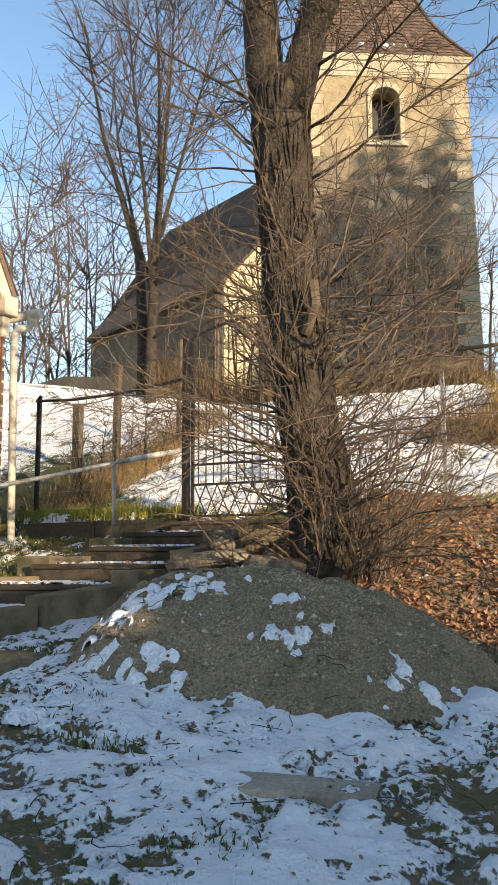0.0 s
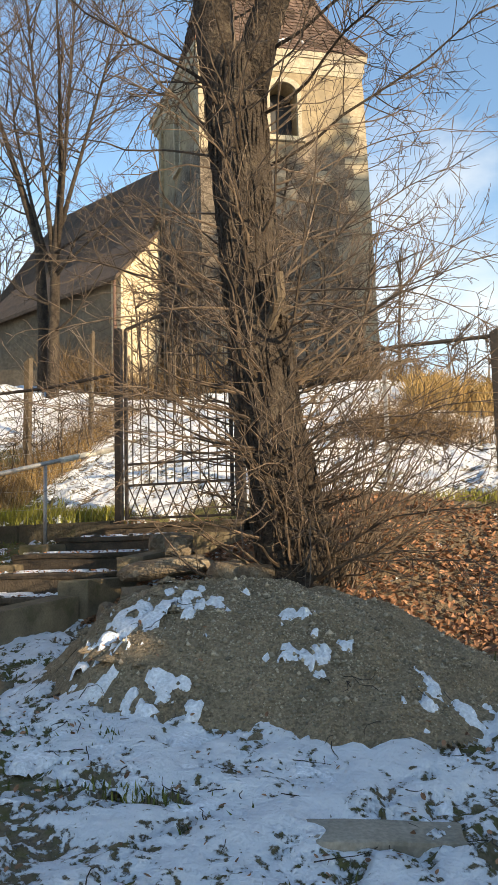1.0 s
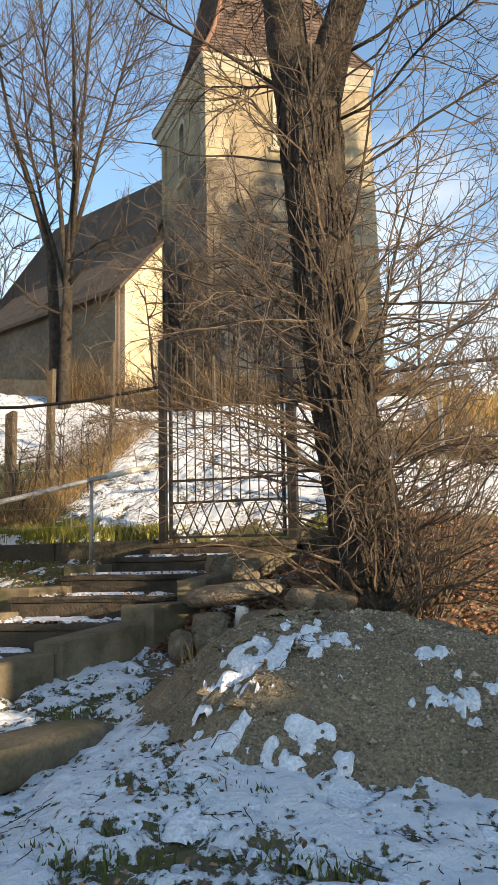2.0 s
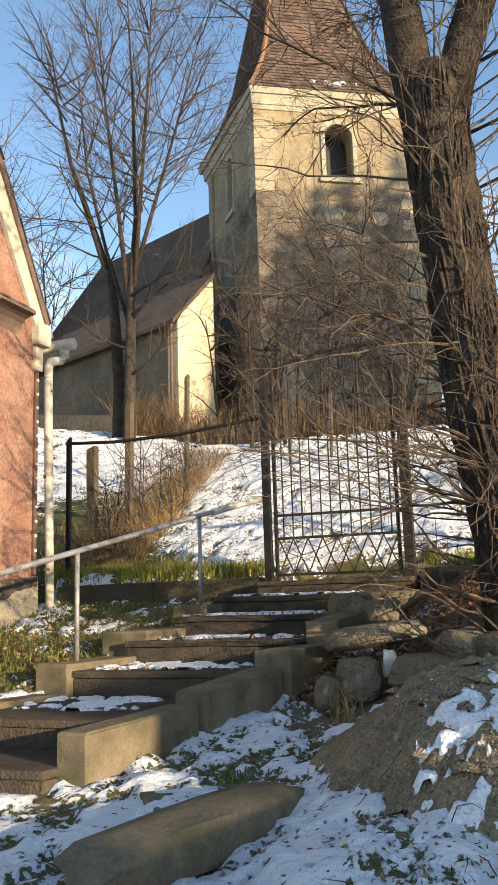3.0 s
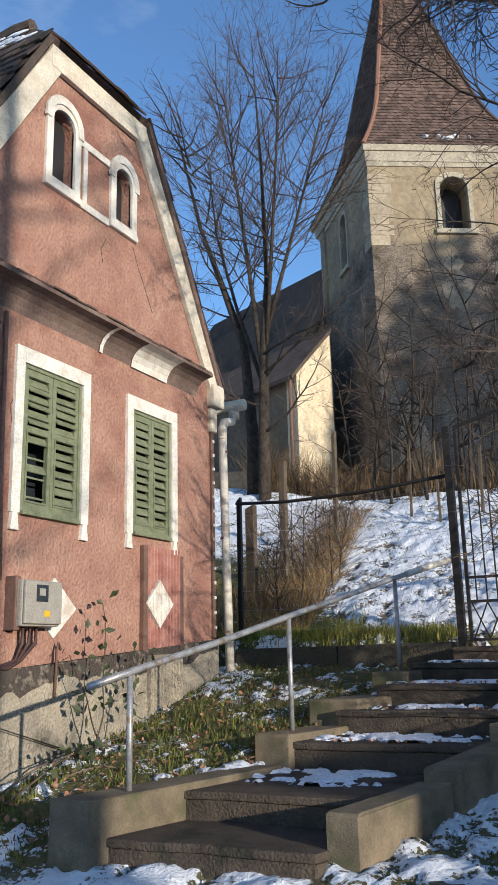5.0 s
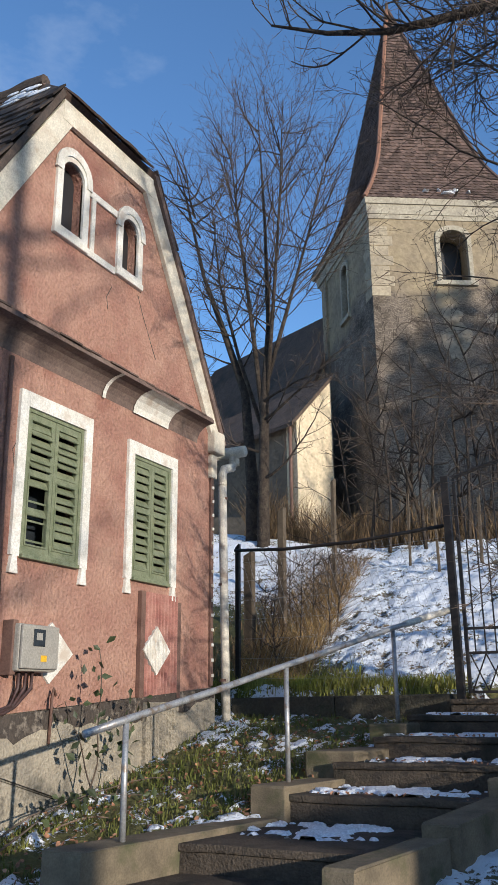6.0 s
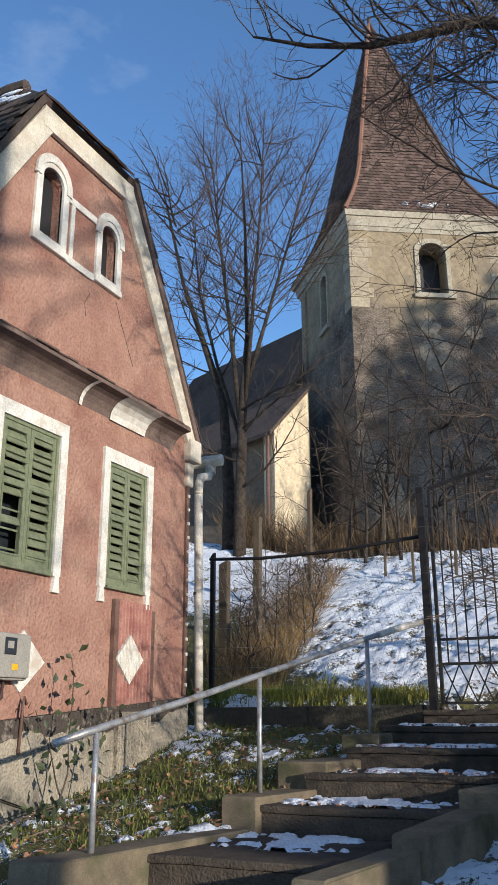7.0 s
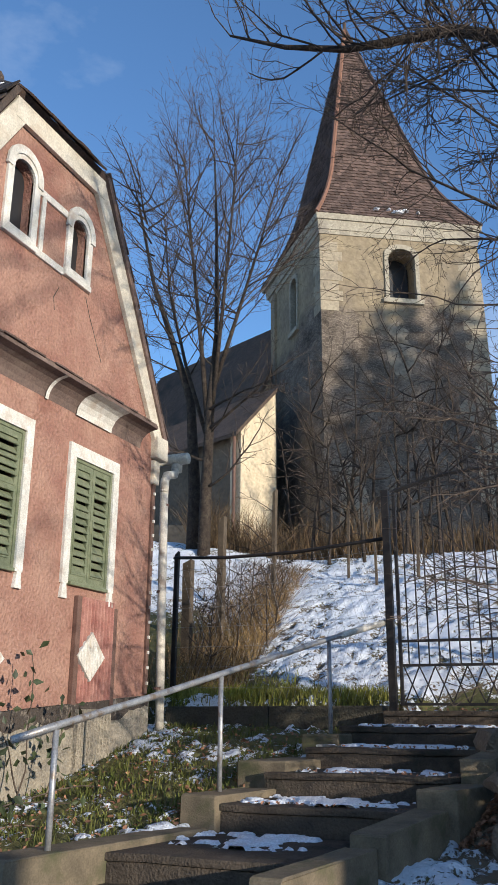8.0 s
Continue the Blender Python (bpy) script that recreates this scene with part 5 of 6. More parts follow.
# ---- gravel mound, slabs and stones ----
def mound_height(x, y):
    u, w = (x - 5.98) / 1.60, (y + 1.92) / 1.26
    r = np.sqrt(u * u + w * w + 0.12 * u * w)
    r = r + 0.42 * (fbm(x, y, 1.3, 77, 4) - 0.5)
    prof = np.clip(1 - r, -0.25, 1)
    top = 0.41 * np.where(prof > 0, 1 - np.abs(1 - prof) ** 2.2, prof)
    lobe = 0.04 * np.exp(-(((x - 5.75) / 0.35) ** 2 + ((y + 2.2) / 0.4) ** 2)) + 0.04 * np.exp(-(((x - 6.6) / 0.4) ** 2 + ((y + 2.25) / 0.4) ** 2))
    return height(x, y) + 0.0 + top + lobe * (prof > 0) + 0.14 * (fbm(x, y, 3.2, 78, 4) - 0.5)


mx, my = np.meshgrid(np.linspace(4.3, 7.95, 180), np.linspace(-3.6, -0.5, 150))
mz = mound_height(mx, my) + 0.018 * (fbm(mx, my, 14, 79, 3) - 0.5)
I = np.arange(mx.size).reshape(mx.shape)
keep = (mz - height(mx, my) > 0.012)
keep = (keep[:-1, :-1] & keep[1:, 1:] & keep[:-1, 1:] & keep[1:, :-1]).ravel()
F = np.stack([I[:-1, :-1].ravel(), I[:-1, 1:].ravel(), I[1:, 1:].ravel(), I[1:, :-1].ravel()], 1)[keep]
tagged(part("gravel_mound", (np.stack([mx.ravel(), my.ravel(), mz.ravel()], 1).tolist(), F.tolist()), GRAVEL, smooth=True), "heap of grey-brown sand and gravel with snow patches", "gravel heap")


# loose pebbles over the heap
q = random.Random(9)
V, F = [], []
for i in range(9000):
    x, y = q.gauss(6.25, 0.62), q.gauss(-2.35, 0.42)
    h = float(mound_height(np.array(x), np.array(y)))
    if h - gz(x, y) < 0.05 or y > -1.4:
        continue
    s = q.uniform(0.003, 0.0075) if q.random() < 0.96 else q.uniform(0.009, 0.02)
    b = len(V)
    o = [q.uniform(0.7, 1.3) for _ in range(6)]
    V += [(x + s * o[0], y, h + s * 0.4), (x - s * o[1], y, h + s * 0.4), (x, y + s * o[2], h + s * 0.4), (x, y - s * o[3], h + s * 0.4), (x, y, h + s * o[4] + s * 0.3), (x, y, h - s * 0.5)]
    F += [(b, b + 2, b + 4), (b + 2, b + 1, b + 4), (b + 1, b + 3, b + 4), (b + 3, b, b + 4), (b + 2, b, b + 5), (b + 1, b + 2, b + 5), (b + 3, b + 1, b + 5), (b, b + 3, b + 5)]
PEBBLE = material("pebble", (0.40, 0.33, 0.24), (0.28, 0.225, 0.16), 9, 0.9, 0.0, 50, vary=0.5)
tagged(part("pebbles", (V, F), PEBBLE), "loose grey and brown pebbles on the heap", "pebbles", kind="stuff")


def mz_at(x, y):
    return max(float(mound_height(np.array(x), np.array(y))), gz(x, y))


def mound_snow(x0, x1, y0, y1, seed, lean=0.0, dens=0.0):
    n, k = int((x1 - x0) / 0.015) + 2, int((y1 - y0) / 0.015) + 2
    Xs, Ys = np.meshgrid(np.linspace(x0, x1, n), np.linspace(y0, y1, k))
    cx, cy = (x0 + x1) / 2, (y0 + y1) / 2
    e = 1 - np.sqrt(((Xs - cx - lean * (Ys - cy)) / ((x1 - x0) / 2)) ** 2 + ((Ys - cy) / ((y1 - y0) / 2)) ** 2)
    h = smooth(0.30, 0.75, e * 0.60 + 3.6 * (fbm(Xs, Ys, 12.0, seed, 4) - 0.525) + dens)
    Zs = np.maximum(mound_height(Xs, Ys), height(Xs, Ys)) - 0.013 + 0.042 * h + 0.016 * (fbm(Xs, Ys, 11, seed + 3, 2) - 0.5)
    J = np.arange(n * k).reshape(k, n)
    ok = (h[:-1, :-1] + h[1:, 1:] + h[:-1, 1:] + h[1:, :-1]).ravel() > 0.3
    Fs = np.stack([J[:-1, :-1].ravel(), J[:-1, 1:].ravel(), J[1:, 1:].ravel(), J[1:, :-1].ravel()], 1)[ok]
    tagged(part("snow_patch", (np.stack([Xs.ravel(), Ys.ravel(), Zs.ravel()], 1).tolist(), Fs.tolist()), SNOWM, smooth=True), "crusty patch of snow on the gravel heap", "snow", kind="stuff")


mound_snow(5.20, 5.62, -2.85, -2.25, 5, 0.5, 0.05)
mound_snow(5.45, 6.05, -2.65, -2.10, 9, 0.0, 0.02)
mound_snow(6.18, 6.62, -2.68, -2.28, 14, 0.3, 0.06)
mound_snow(5.0, 6.3, -3.75, -2.9, 21, 0.2, 0.22)
mound_snow(6.2, 7.2, -3.9, -3.2, 23, 0.2, 0.22)
mound_snow(6.9, 7.6, -3.0, -2.3, 26, -0.3, 0.04)


def boulder(name, c, size, seed, label, rot=0.0, rough=0.16, flat=0.5, mat=None, tilt=0.0):
    """A rough fieldstone: a chipped, unevenly rounded block."""
    bm = bmesh.new()
    bmesh.ops.create_icosphere(bm, subdivisions=3, radius=1)
    m = Matrix.Rotation(rot, 3, "Z") @ Matrix.Rotation(tilt, 3, "Y")
    for v in bm.verts:
        p = v.co.copy()
        q = max(abs(p.x), abs(p.y), abs(p.z))
        p = p.lerp(p / q, flat)
        d = noise.noise(p * 1.3 + Vector((seed * 3.1, 0, 0))) * rough * 2 + noise.noise(p * 4 + Vector((0, seed, 0))) * rough * 0.5
        p *= 1 + d
        v.co = m @ Vector((p.x * size[0], p.y * size[1], p.z * size[2]))
    ob = part(name, bm, mat or ROCK, smooth=True)
    ob.location = c
    ob.data.set_sharp_from_angle(angle=radians(38))
    return tagged(ob, label, "stone", "stones beside the tree")


# snow lying over the back of the broken slab
nsx, nsy = np.meshgrid(np.linspace(3.80, 4.50, 44), np.linspace(-3.05, -2.42, 40))
e = 1 - np.sqrt(((nsx - 4.16) / 0.36) ** 2 + ((nsy + 2.72) / 0.30) ** 2)
hh = smooth(0.25, 0.6, e * 0.8 + 2.6 * (fbm(nsx, nsy, 9.0, 93, 4) - 0.46))
I = np.arange(nsx.size).reshape(nsx.shape)
ok = (hh[:-1, :-1] + hh[1:, 1:] + hh[:-1, 1:] + hh[1:, :-1]).ravel() > 0.4
F = np.stack([I[:-1, :-1].ravel(), I[:-1, 1:].ravel(), I[1:, 1:].ravel(), I[1:, :-1].ravel()], 1)[ok]
zz = height(nsx, nsy) + 0.02 + 0.05 * hh + 0.02 * (fbm(nsx, nsy, 12, 94, 2) - 0.5)
tagged(part("snow_patch", (np.stack([nsx.ravel(), nsy.ravel(), zz.ravel()], 1).tolist(), F.tolist()), SNOWM, smooth=True), "ragged snow lying on the broken slab", "snow", kind="stuff")

boulder("stone", (4.44, 0.20, 1.40), (0.13, 0.12, 0.10), 1, "squarish pale fieldstone lying on a flat boulder", 0.4, 0.12, 0.7)
boulder("stone", (4.42, -0.05, 1.22), (0.42, 0.20, 0.09), 2, "long flat boulder propped on smaller stones", 0.35, 0.10, 0.3, None, -0.12)
boulder("stone", (4.60, -0.38, 1.04), (0.055, 0.05, 0.10), 3, "small pale wedge stone holding up a boulder", 0.2, 0.15, 0.5, WHITE)
boulder("stone", (4.40, -0.50, 0.94), (0.16, 0.12, 0.15), 4, "brown upright stone slab under a boulder", 0.3, 0.12, 0.6)
boulder("stone", (4.20, -0.66, 0.86), (0.08, 0.08, 0.11), 5, "small angular brown fieldstone", 0.9, 0.16, 0.5)
boulder("stone", (4.84, -0.45, 0.98), (0.22, 0.17, 0.12), 6, "brown flat fieldstone beside the heap", 0.1, 0.14, 0.4)
boulder("stone", (5.12, -0.30, 1.14), (0.17, 0.15, 0.14), 7, "grey rounded fieldstone at the tree's foot", 0.7, 0.12, 0.35)
boulder("stone", (5.36, -0.32, 1.12), (0.15, 0.14, 0.13), 8, "pale rounded fieldstone at the tree's foot", 1.2, 0.12, 0.4)
boulder("stone", (5.02, -0.62, 1.02), (0.13, 0.12, 0.09), 9, "small grey fieldstone by the heap", 0.2, 0.12, 0.4)
boulder("stone", (5.28, -0.75, 1.02), (0.12, 0.10, 0.08), 10, "small grey fieldstone by the heap", 0.5, 0.12, 0.4)
boulder("stone", (4.02, 0.86, 1.38), (0.20, 0.18, 0.16), 12, "pale squared stone by the kerb", 0.5, 0.08, 0.8)


def slab(c, size, rot, tilt, label, seed, mat=None):
    bm = boxed(-size[0], size[0], -size[1], size[1], -size[2], size[2], 0.015)
    bmesh.ops.subdivide_edges(bm, edges=bm.edges, cuts=3, use_grid_fill=True)
    for v in bm.verts:
        d = noise.noise(Vector((v.co.x * 3 + seed, v.co.y * 3, v.co.z * 3)))
        v.co += Vector((v.co.x, v.co.y, 0)).normalized() * d * 0.05 + Vector((0, 0, d * 0.012))
    ob = part("stone_slab", bm, mat or CONC)
    ob.matrix_world = pose(*c, *tilt, rot)
    return tagged(ob, label, "slab", "slabs lying in the snow")


beam = boulder("stone_slab", (4.28, -3.02, 0.53), (0.68, 0.19, 0.115), 21, "long mossy rounded stone half buried in snow", 1.23, 0.07, 0.6, MOSSY, -0.03)
tagged(beam, "long mossy rounded stone half buried in snow", "slab", "slabs lying in the snow")
slab((7.02, -3.66, 0.328), (0.27, 0.10, 0.05), 23, (2, 3), "flat pale concrete slab sunk in the snow", 6, PALESLAB)
slab((4.00, -2.28, 0.47), (0.34, 0.20, 0.04), 40, (2, 4), "snow-covered broken concrete slab", 9)


# clods of earth on the near side of the heap
q = random.Random(72)
V, F = [], []
for i in range(70):
    x, y = q.uniform(4.75, 5.7), q.uniform(-2.9, -1.5)
    z, s_ = mz_at(x, y), q.choice((q.uniform(0.012, 0.03), q.uniform(0.02, 0.06)))
    b = len(V)
    for j in range(8):
        w = j * math.pi / 4
        V.append((x + s_ * 1.3 * math.cos(w) * q.uniform(0.7, 1.2), y + s_ * math.sin(w) * q.uniform(0.7, 1.2), z + s_ * q.uniform(-0.1, 0.35)))
    V.append((x, y, z + s_ * 0.85))
    F += [(b + j, b + (j + 1) % 8, b + 8) for j in range(8)]
tagged(part("earth_clods", (V, F), GRAVEL), "brown clods of earth on the heap", "earth", kind="stuff")


# ---- trees ----
def wander(rr, p, d, length, n, curl, lift, r0, r1):
    """A twig or limb: points and radii of a crooked, tapering line."""
    pts, rad = [p.copy()], [r0]
    d = d.normalized()
    for i in range(n):
        d = (d + Vector((rr.gauss(0, curl), rr.gauss(0, curl), rr.gauss(0, curl) + lift))).normalized()
        p = p + d * (length / n)
        pts.append(p.copy())
        rad.append(r0 + (r1 - r0) * (i + 1) / n)
    return pts, rad


def branch_out(rr, pts, rad, level, out, spec):
    """Fill a limb with side twigs, level by level. spec: (count per metre, length share, spread, curl, lift, segments) a level."""
    if level >= len(spec):
        return
    per_m, share, spreadv, curl, lift, seg = spec[level]
    total = sum((pts[i + 1] - pts[i]).length for i in range(len(pts) - 1))
    n = max(1, int(total * per_m + rr.random()))
    for _ in range(n):
        f = rr.uniform(0.18, 1.0) ** 0.8
        x = f * (len(pts) - 1)
        i = min(int(x), len(pts) - 2)
        p = pts[i].lerp(pts[i + 1], x - i)
        d = (pts[i + 1] - pts[i]).normalized()
        side = d.cross(Vector((rr.gauss(0, 1), rr.gauss(0, 1), rr.gauss(0, 1)))).normalized()
        nd = d * math.cos(spreadv) + side * math.sin(spreadv)
        r = (rad[i] + (rad[i + 1] - rad[i]) * (x - i)) * rr.uniform(0.45, 0.65)
        ln = total * share * rr.uniform(0.5, 1.2) * (1.15 - 0.6 * f)
        c = wander(rr, p, nd, ln, seg, curl, lift, max(r, 0.003), max(0.0016, r * 0.3))
        out.append((level, c))
        branch_out(rr, c[0], c[1], level + 1, out, spec)


def tree(name, label, trunk, limbs, spec, seed, bark, twigm, min_r=0.0, group="", max_r=0.05):
    """trunk: (points, radii); limbs: more such lines; twigs grow from all limbs."""
    rr = random.Random(seed)
    t = thing(name, label, "tree", group, at=tuple(trunk[0][0]))
    tp = [Vector(p) for p in trunk[0]]
    part("trunk", tubes([(tp, trunk[1])], 14), bark, t, "", True)
    twigs = []
    for pts, rad in limbs:
        pts = [Vector(p) for p in pts]
        part("limb", tubes([(pts, rad)], 8), bark, t, "", True)
        out = []
        branch_out(rr, pts, rad, 0, out, spec)
        twigs += out
    big = [(p, [min(max(r, min_r), max_r) for r in q]) for lv, (p, q) in twigs if lv == 0]
    small = [(p, [min(max(r, min_r), max_r * 0.45) for r in q]) for lv, (p, q) in twigs if lv > 0]
    V1, F1 = tubes(big, 5, False)
    V2, F2 = tubes(small, 3, False)
    k = len(V1)
    tagged(part("crown", (V1 + V2, F1 + [tuple(i + k for i in f) for f in F2]), twigm, t, "bare branches and fine winter twigs"), kind="stuff")
    return t


def limb(rr, p, d, length, r0, r1, n=8, curl=0.12, lift=0.05):
    return wander(rr, Vector(p), Vector(d), length, n, curl, lift, r0, r1)


rr = random.Random(21)
# the big lime in front: ribbed trunk, two main limbs, a thicket of sprouts from trunk and foot
BT = [(5.66, 0.06, 0.80), (5.62, 0.05, 1.05), (5.55, 0.03, 1.6), (5.42, 0.0, 2.4), (5.32, 0.0, 3.2), (5.25, 0.0, 4.0), (5.19, 0.0, 4.8), (5.16, 0.0, 5.3), (5.17, 0.0, 5.6), (5.20, 0.0, 5.85)]
BR = [0.45, 0.38, 0.30, 0.265, 0.258, 0.255, 0.258, 0.268, 0.26, 0.19]


def trunk_at(z):
    """Centre and radius of the trunk at a height."""
    k = 0
    while k < len(BT) - 2 and BT[k + 1][2] < z:
        k += 1
    f = (z - BT[k][2]) / (BT[k + 1][2] - BT[k][2])
    return Vector(BT[k]).lerp(Vector(BT[k + 1]), f), BR[k] + (BR[k + 1] - BR[k]) * f


limbs = [
    ([(5.07, 0, 5.35), (4.99, 0.0, 5.95), (4.93, 0.03, 6.6), (4.9, 0.1, 8.3), (4.6, 0.3, 10.2), (4.5, 0.3, 12.0)], [0.19, 0.185, 0.175, 0.14, 0.10, 0.05]),
    ([(5.27, 0, 5.4), (5.42, 0.0, 5.95), (5.62, 0.0, 6.5), (6.1, 0.1, 7.6), (6.8, 0.3, 9.5), (7.1, 0.4, 11.5)], [0.18, 0.17, 0.16, 0.125, 0.09, 0.04]),
    ([(4.95, 0.05, 7.5), (4.6, 0.0, 7.9), (4.21, 0.0, 8.12), (3.75, -0.15, 8.05), (3.2, -0.3, 8.0), (2.6, -0.45, 8.12), (2.05, -0.6, 8.34)], [0.075, 0.066, 0.058, 0.048, 0.036, 0.024, 0.012]),
]
for p, d, ln, r in (((5.2, 0, 5.4), (-0.8, -0.3, 0.55), 3.0, 0.045), ((5.2, 0, 5.6), (-0.9, 0.4, 0.5), 3.2, 0.045), ((5.4, 0, 5.2), (0.9, -0.1, 0.3), 2.6, 0.035),
                    ((5.4, 0, 4.7), (0.9, 0.3, 0.35), 2.8, 0.035), ((5.5, 0, 5.8), (0.9, 0.2, 0.25), 3.2, 0.04), ((4.9, 0.1, 8.0), (-0.7, 0.6, 0.4), 3.0, 0.05),
                    ((6.2, 0.1, 7.4), (0.8, -0.4, 0.25), 3.0, 0.045), ((6.0, 0, 7.0), (-0.3, -0.7, 0.5), 2.6, 0.04), ((5.2, 0, 6.9), (-0.7, -0.6, 0.6), 2.6, 0.04),
                    ((6.5, 0.2, 8.4), (-0.6, 0.6, 0.4), 2.8, 0.04), ((4.8, 0.1, 9.0), (-0.8, -0.2, 0.3), 2.8, 0.04), ((4.9, 0.1, 9.2), (0.5, -0.6, 0.4), 2.4, 0.035), ((4.7, 0.2, 9.6), (-0.5, -0.7, 0.2), 2.6, 0.035)):
    limbs.append(limb(rr, p, d, ln, r * 0.42, 0.005, 10, 0.13, 0.0))
big_tree = tree("lime_tree", "old bare lime tree with a thicket of sprouts round its trunk", (BT, BR), limbs, [(7.0, 0.42, 0.85, 0.16, 0.03, 6), (8.5, 0.45, 0.8, 0.2, 0.02, 4), (6.0, 0.45, 0.8, 0.2, 0.0, 3)], 31, BARK, TWIG_BACKLIT, 0.0018, "", 0.011)
# ridged bark plates up the trunk
V, F = [], []
for i in range(46):
    w = 2 * math.pi * i / 46
    pts, rad = [], []
    z = 0.9
    ph = rr.uniform(0, 6)
    while z < 5.75:
        c, r = trunk_at(z)
        ww = w + 0.10 * math.sin(z * 2.1 + ph) + 0.05 * math.sin(z * 5.3 + ph * 2)
        pts.append(c + Vector((math.cos(ww), math.sin(ww), 0)) * (r - 0.004 + 0.014 * math.sin(z * 9 + ph * 3)))
        rad.append(0.011 + 0.007 * math.sin(z * 6.1 + ph))
        z += 0.13
    v, f2 = tubes([(pts, rad)], 5, False)
    k = len(V)
    V += v
    F += [tuple(a + k for a in q) for q in f2]
tagged(part("ridged_bark", (V, F), BARK, big_tree, "deep ridged grey-brown bark"), kind="stuff")
# burrs where sprouts break out
for z, x, y, s in ((3.0, 5.52, -0.12, 0.12), (3.35, 5.50, -0.1, 0.11), (2.2, 5.62, -0.1, 0.12), (4.4, 5.40, -0.06, 0.10), (1.6, 5.76, -0.02, 0.13)):
    bm = bmesh.new()
    bmesh.ops.create_icosphere(bm, subdivisions=3, radius=1)
    for v in bm.verts:
        d = 1 + 0.5 * noise.noise(v.co * 2.5 + Vector((z, 0, 0))) + 0.2 * noise.noise(v.co * 7)
        v.co = Vector((x, y, z)) + Vector((v.co.x * s, v.co.y * s, v.co.z * s * 1.5)) * d
    part("burr", bm, BARK, big_tree)
part("broken_stub", rod([(5.48, -0.20, 3.20), (5.62, -0.30, 3.42), (5.61, -0.32, 3.62)], 0.05, 8), WOOD, big_tree, "pale broken branch stub")
# sprouts
sp = []
for i in range(250):
    z = rr.choice((rr.uniform(1.0, 2.2), rr.uniform(1.2, 3.6), rr.uniform(2.0, 5.8)))
    w = rr.choice((rr.uniform(math.pi * 0.75, math.pi * 1.7), rr.uniform(-math.pi * 0.5, math.pi * 0.35), rr.uniform(0, 2 * math.pi)))
    c, rt = trunk_at(z)
    d = Vector((math.cos(w), math.sin(w), rr.uniform(0.0, 0.75)))
    ln = rr.uniform(0.8, 2.3) * (0.62 if z < 2.0 and math.cos(w) < 0.2 else 1.0)
    r = rr.uniform(0.006, 0.015)
    main = wander(rr, c + Vector((math.cos(w), math.sin(w), 0)) * (rt - 0.02), d, ln, 11, 0.15, 0.012, r, 0.0028)
    sp.append((0, main))
    branch_out(rr, main[0], main[1], 0, sp, [(5.5, 0.36, 0.75, 0.14, 0.02, 5), (4.0, 0.4, 0.7, 0.2, 0.0, 3)])
V1, F1 = tubes([c for lv, c in sp], 4, False)
tagged(part("sprout_thicket", (V1, F1), TWIG, big_tree, "tangle of thin reddish-brown sprouts"), kind="stuff")
# upright shoots at the right of the foot
sh = []
for i in range(75):
    w = rr.uniform(-1.2, 0.9)
    c = Vector((5.62 + rr.uniform(0, 0.45), 0.0 + rr.uniform(-0.3, 0.35), 0.85))
    d = Vector((rr.uniform(-0.05, 0.75), rr.uniform(-0.3, 0.3), 1.0))
    main = wander(rr, c, d, rr.uniform(0.7, 2.0), 7, 0.08, -0.02, rr.uniform(0.005, 0.011), 0.0022)
    sh.append((0, main))
    branch_out(rr, main[0], main[1], 0, sh, [(3.0, 0.3, 0.6, 0.15, 0.0, 4)])
V1, F1 = tubes([c for lv, c in sh], 4, False)
tagged(part("foot_thicket", (V1, F1), TWIG, big_tree, "upright shoots at the foot"), kind="stuff")

# the slender tree on the hill, two stems
rr = random.Random(77)
T2 = [(-4.0, 11.0, 4.3), (-3.97, 11.0, 6.5), (-3.9, 11.0, 9.0), (-3.75, 11.0, 11.0), (-3.82, 11.0, 14.2), (-4.0, 11.0, 18.0)]
stems = [
    (T2, [0.17, 0.145, 0.115, 0.07, 0.04, 0.008]),
    ([(-3.93, 11.0, 8.3), (-4.18, 10.9, 11.0), (-4.5, 10.8, 14.0), (-4.85, 10.8, 17.2)], [0.075, 0.055, 0.034, 0.008]),
    ([(-3.85, 11.0, 9.4), (-3.25, 11.1, 11.4), (-2.6, 11.2, 13.6), (-1.9, 11.2, 16.0)], [0.065, 0.048, 0.03, 0.008]),
    ([(-3.85, 11.0, 8.9), (-3.5, 10.8, 11.6), (-3.2, 10.7, 14.6), (-3.05, 10.7, 17.6)], [0.065, 0.05, 0.03, 0.008]),
    ([(-3.9, 11.0, 8.0), (-4.75, 11.2, 10.4), (-5.4, 11.3, 12.8), (-5.7, 11.3, 15.8)], [0.06, 0.046, 0.03, 0.008]),
]
l2 = []
for pts, rad in stems:
    vs = [Vector(p) for p in pts]
    for i in range(12):
        f = rr.uniform(0.22, 0.97)
        x = f * (len(vs) - 1)
        k = min(int(x), len(vs) - 2)
        p = vs[k].lerp(vs[k + 1], x - k)
        if p.z < 8.2:
            continue
        w = rr.uniform(0, 2 * math.pi)
        l2.append(limb(rr, p, (math.cos(w), math.sin(w), rr.uniform(0.25, 1.0)), rr.uniform(1.6, 3.4) * (1.15 - (p.z - 8) / 15), 0.022, 0.006, 10, 0.11, 0.05))
l2 += stems[1:]
for z, dx, ln in ((6.9, 0.9, 2.6), (7.6, -0.9, 2.2), (8.4, 1.0, 3.2), (8.9, 0.9, 2.8)):
    l2.append(limb(rr, (-3.95, 10.95, z), (dx, -0.3, 0.25), ln, 0.04, 0.006, 10, 0.12, 0.05))
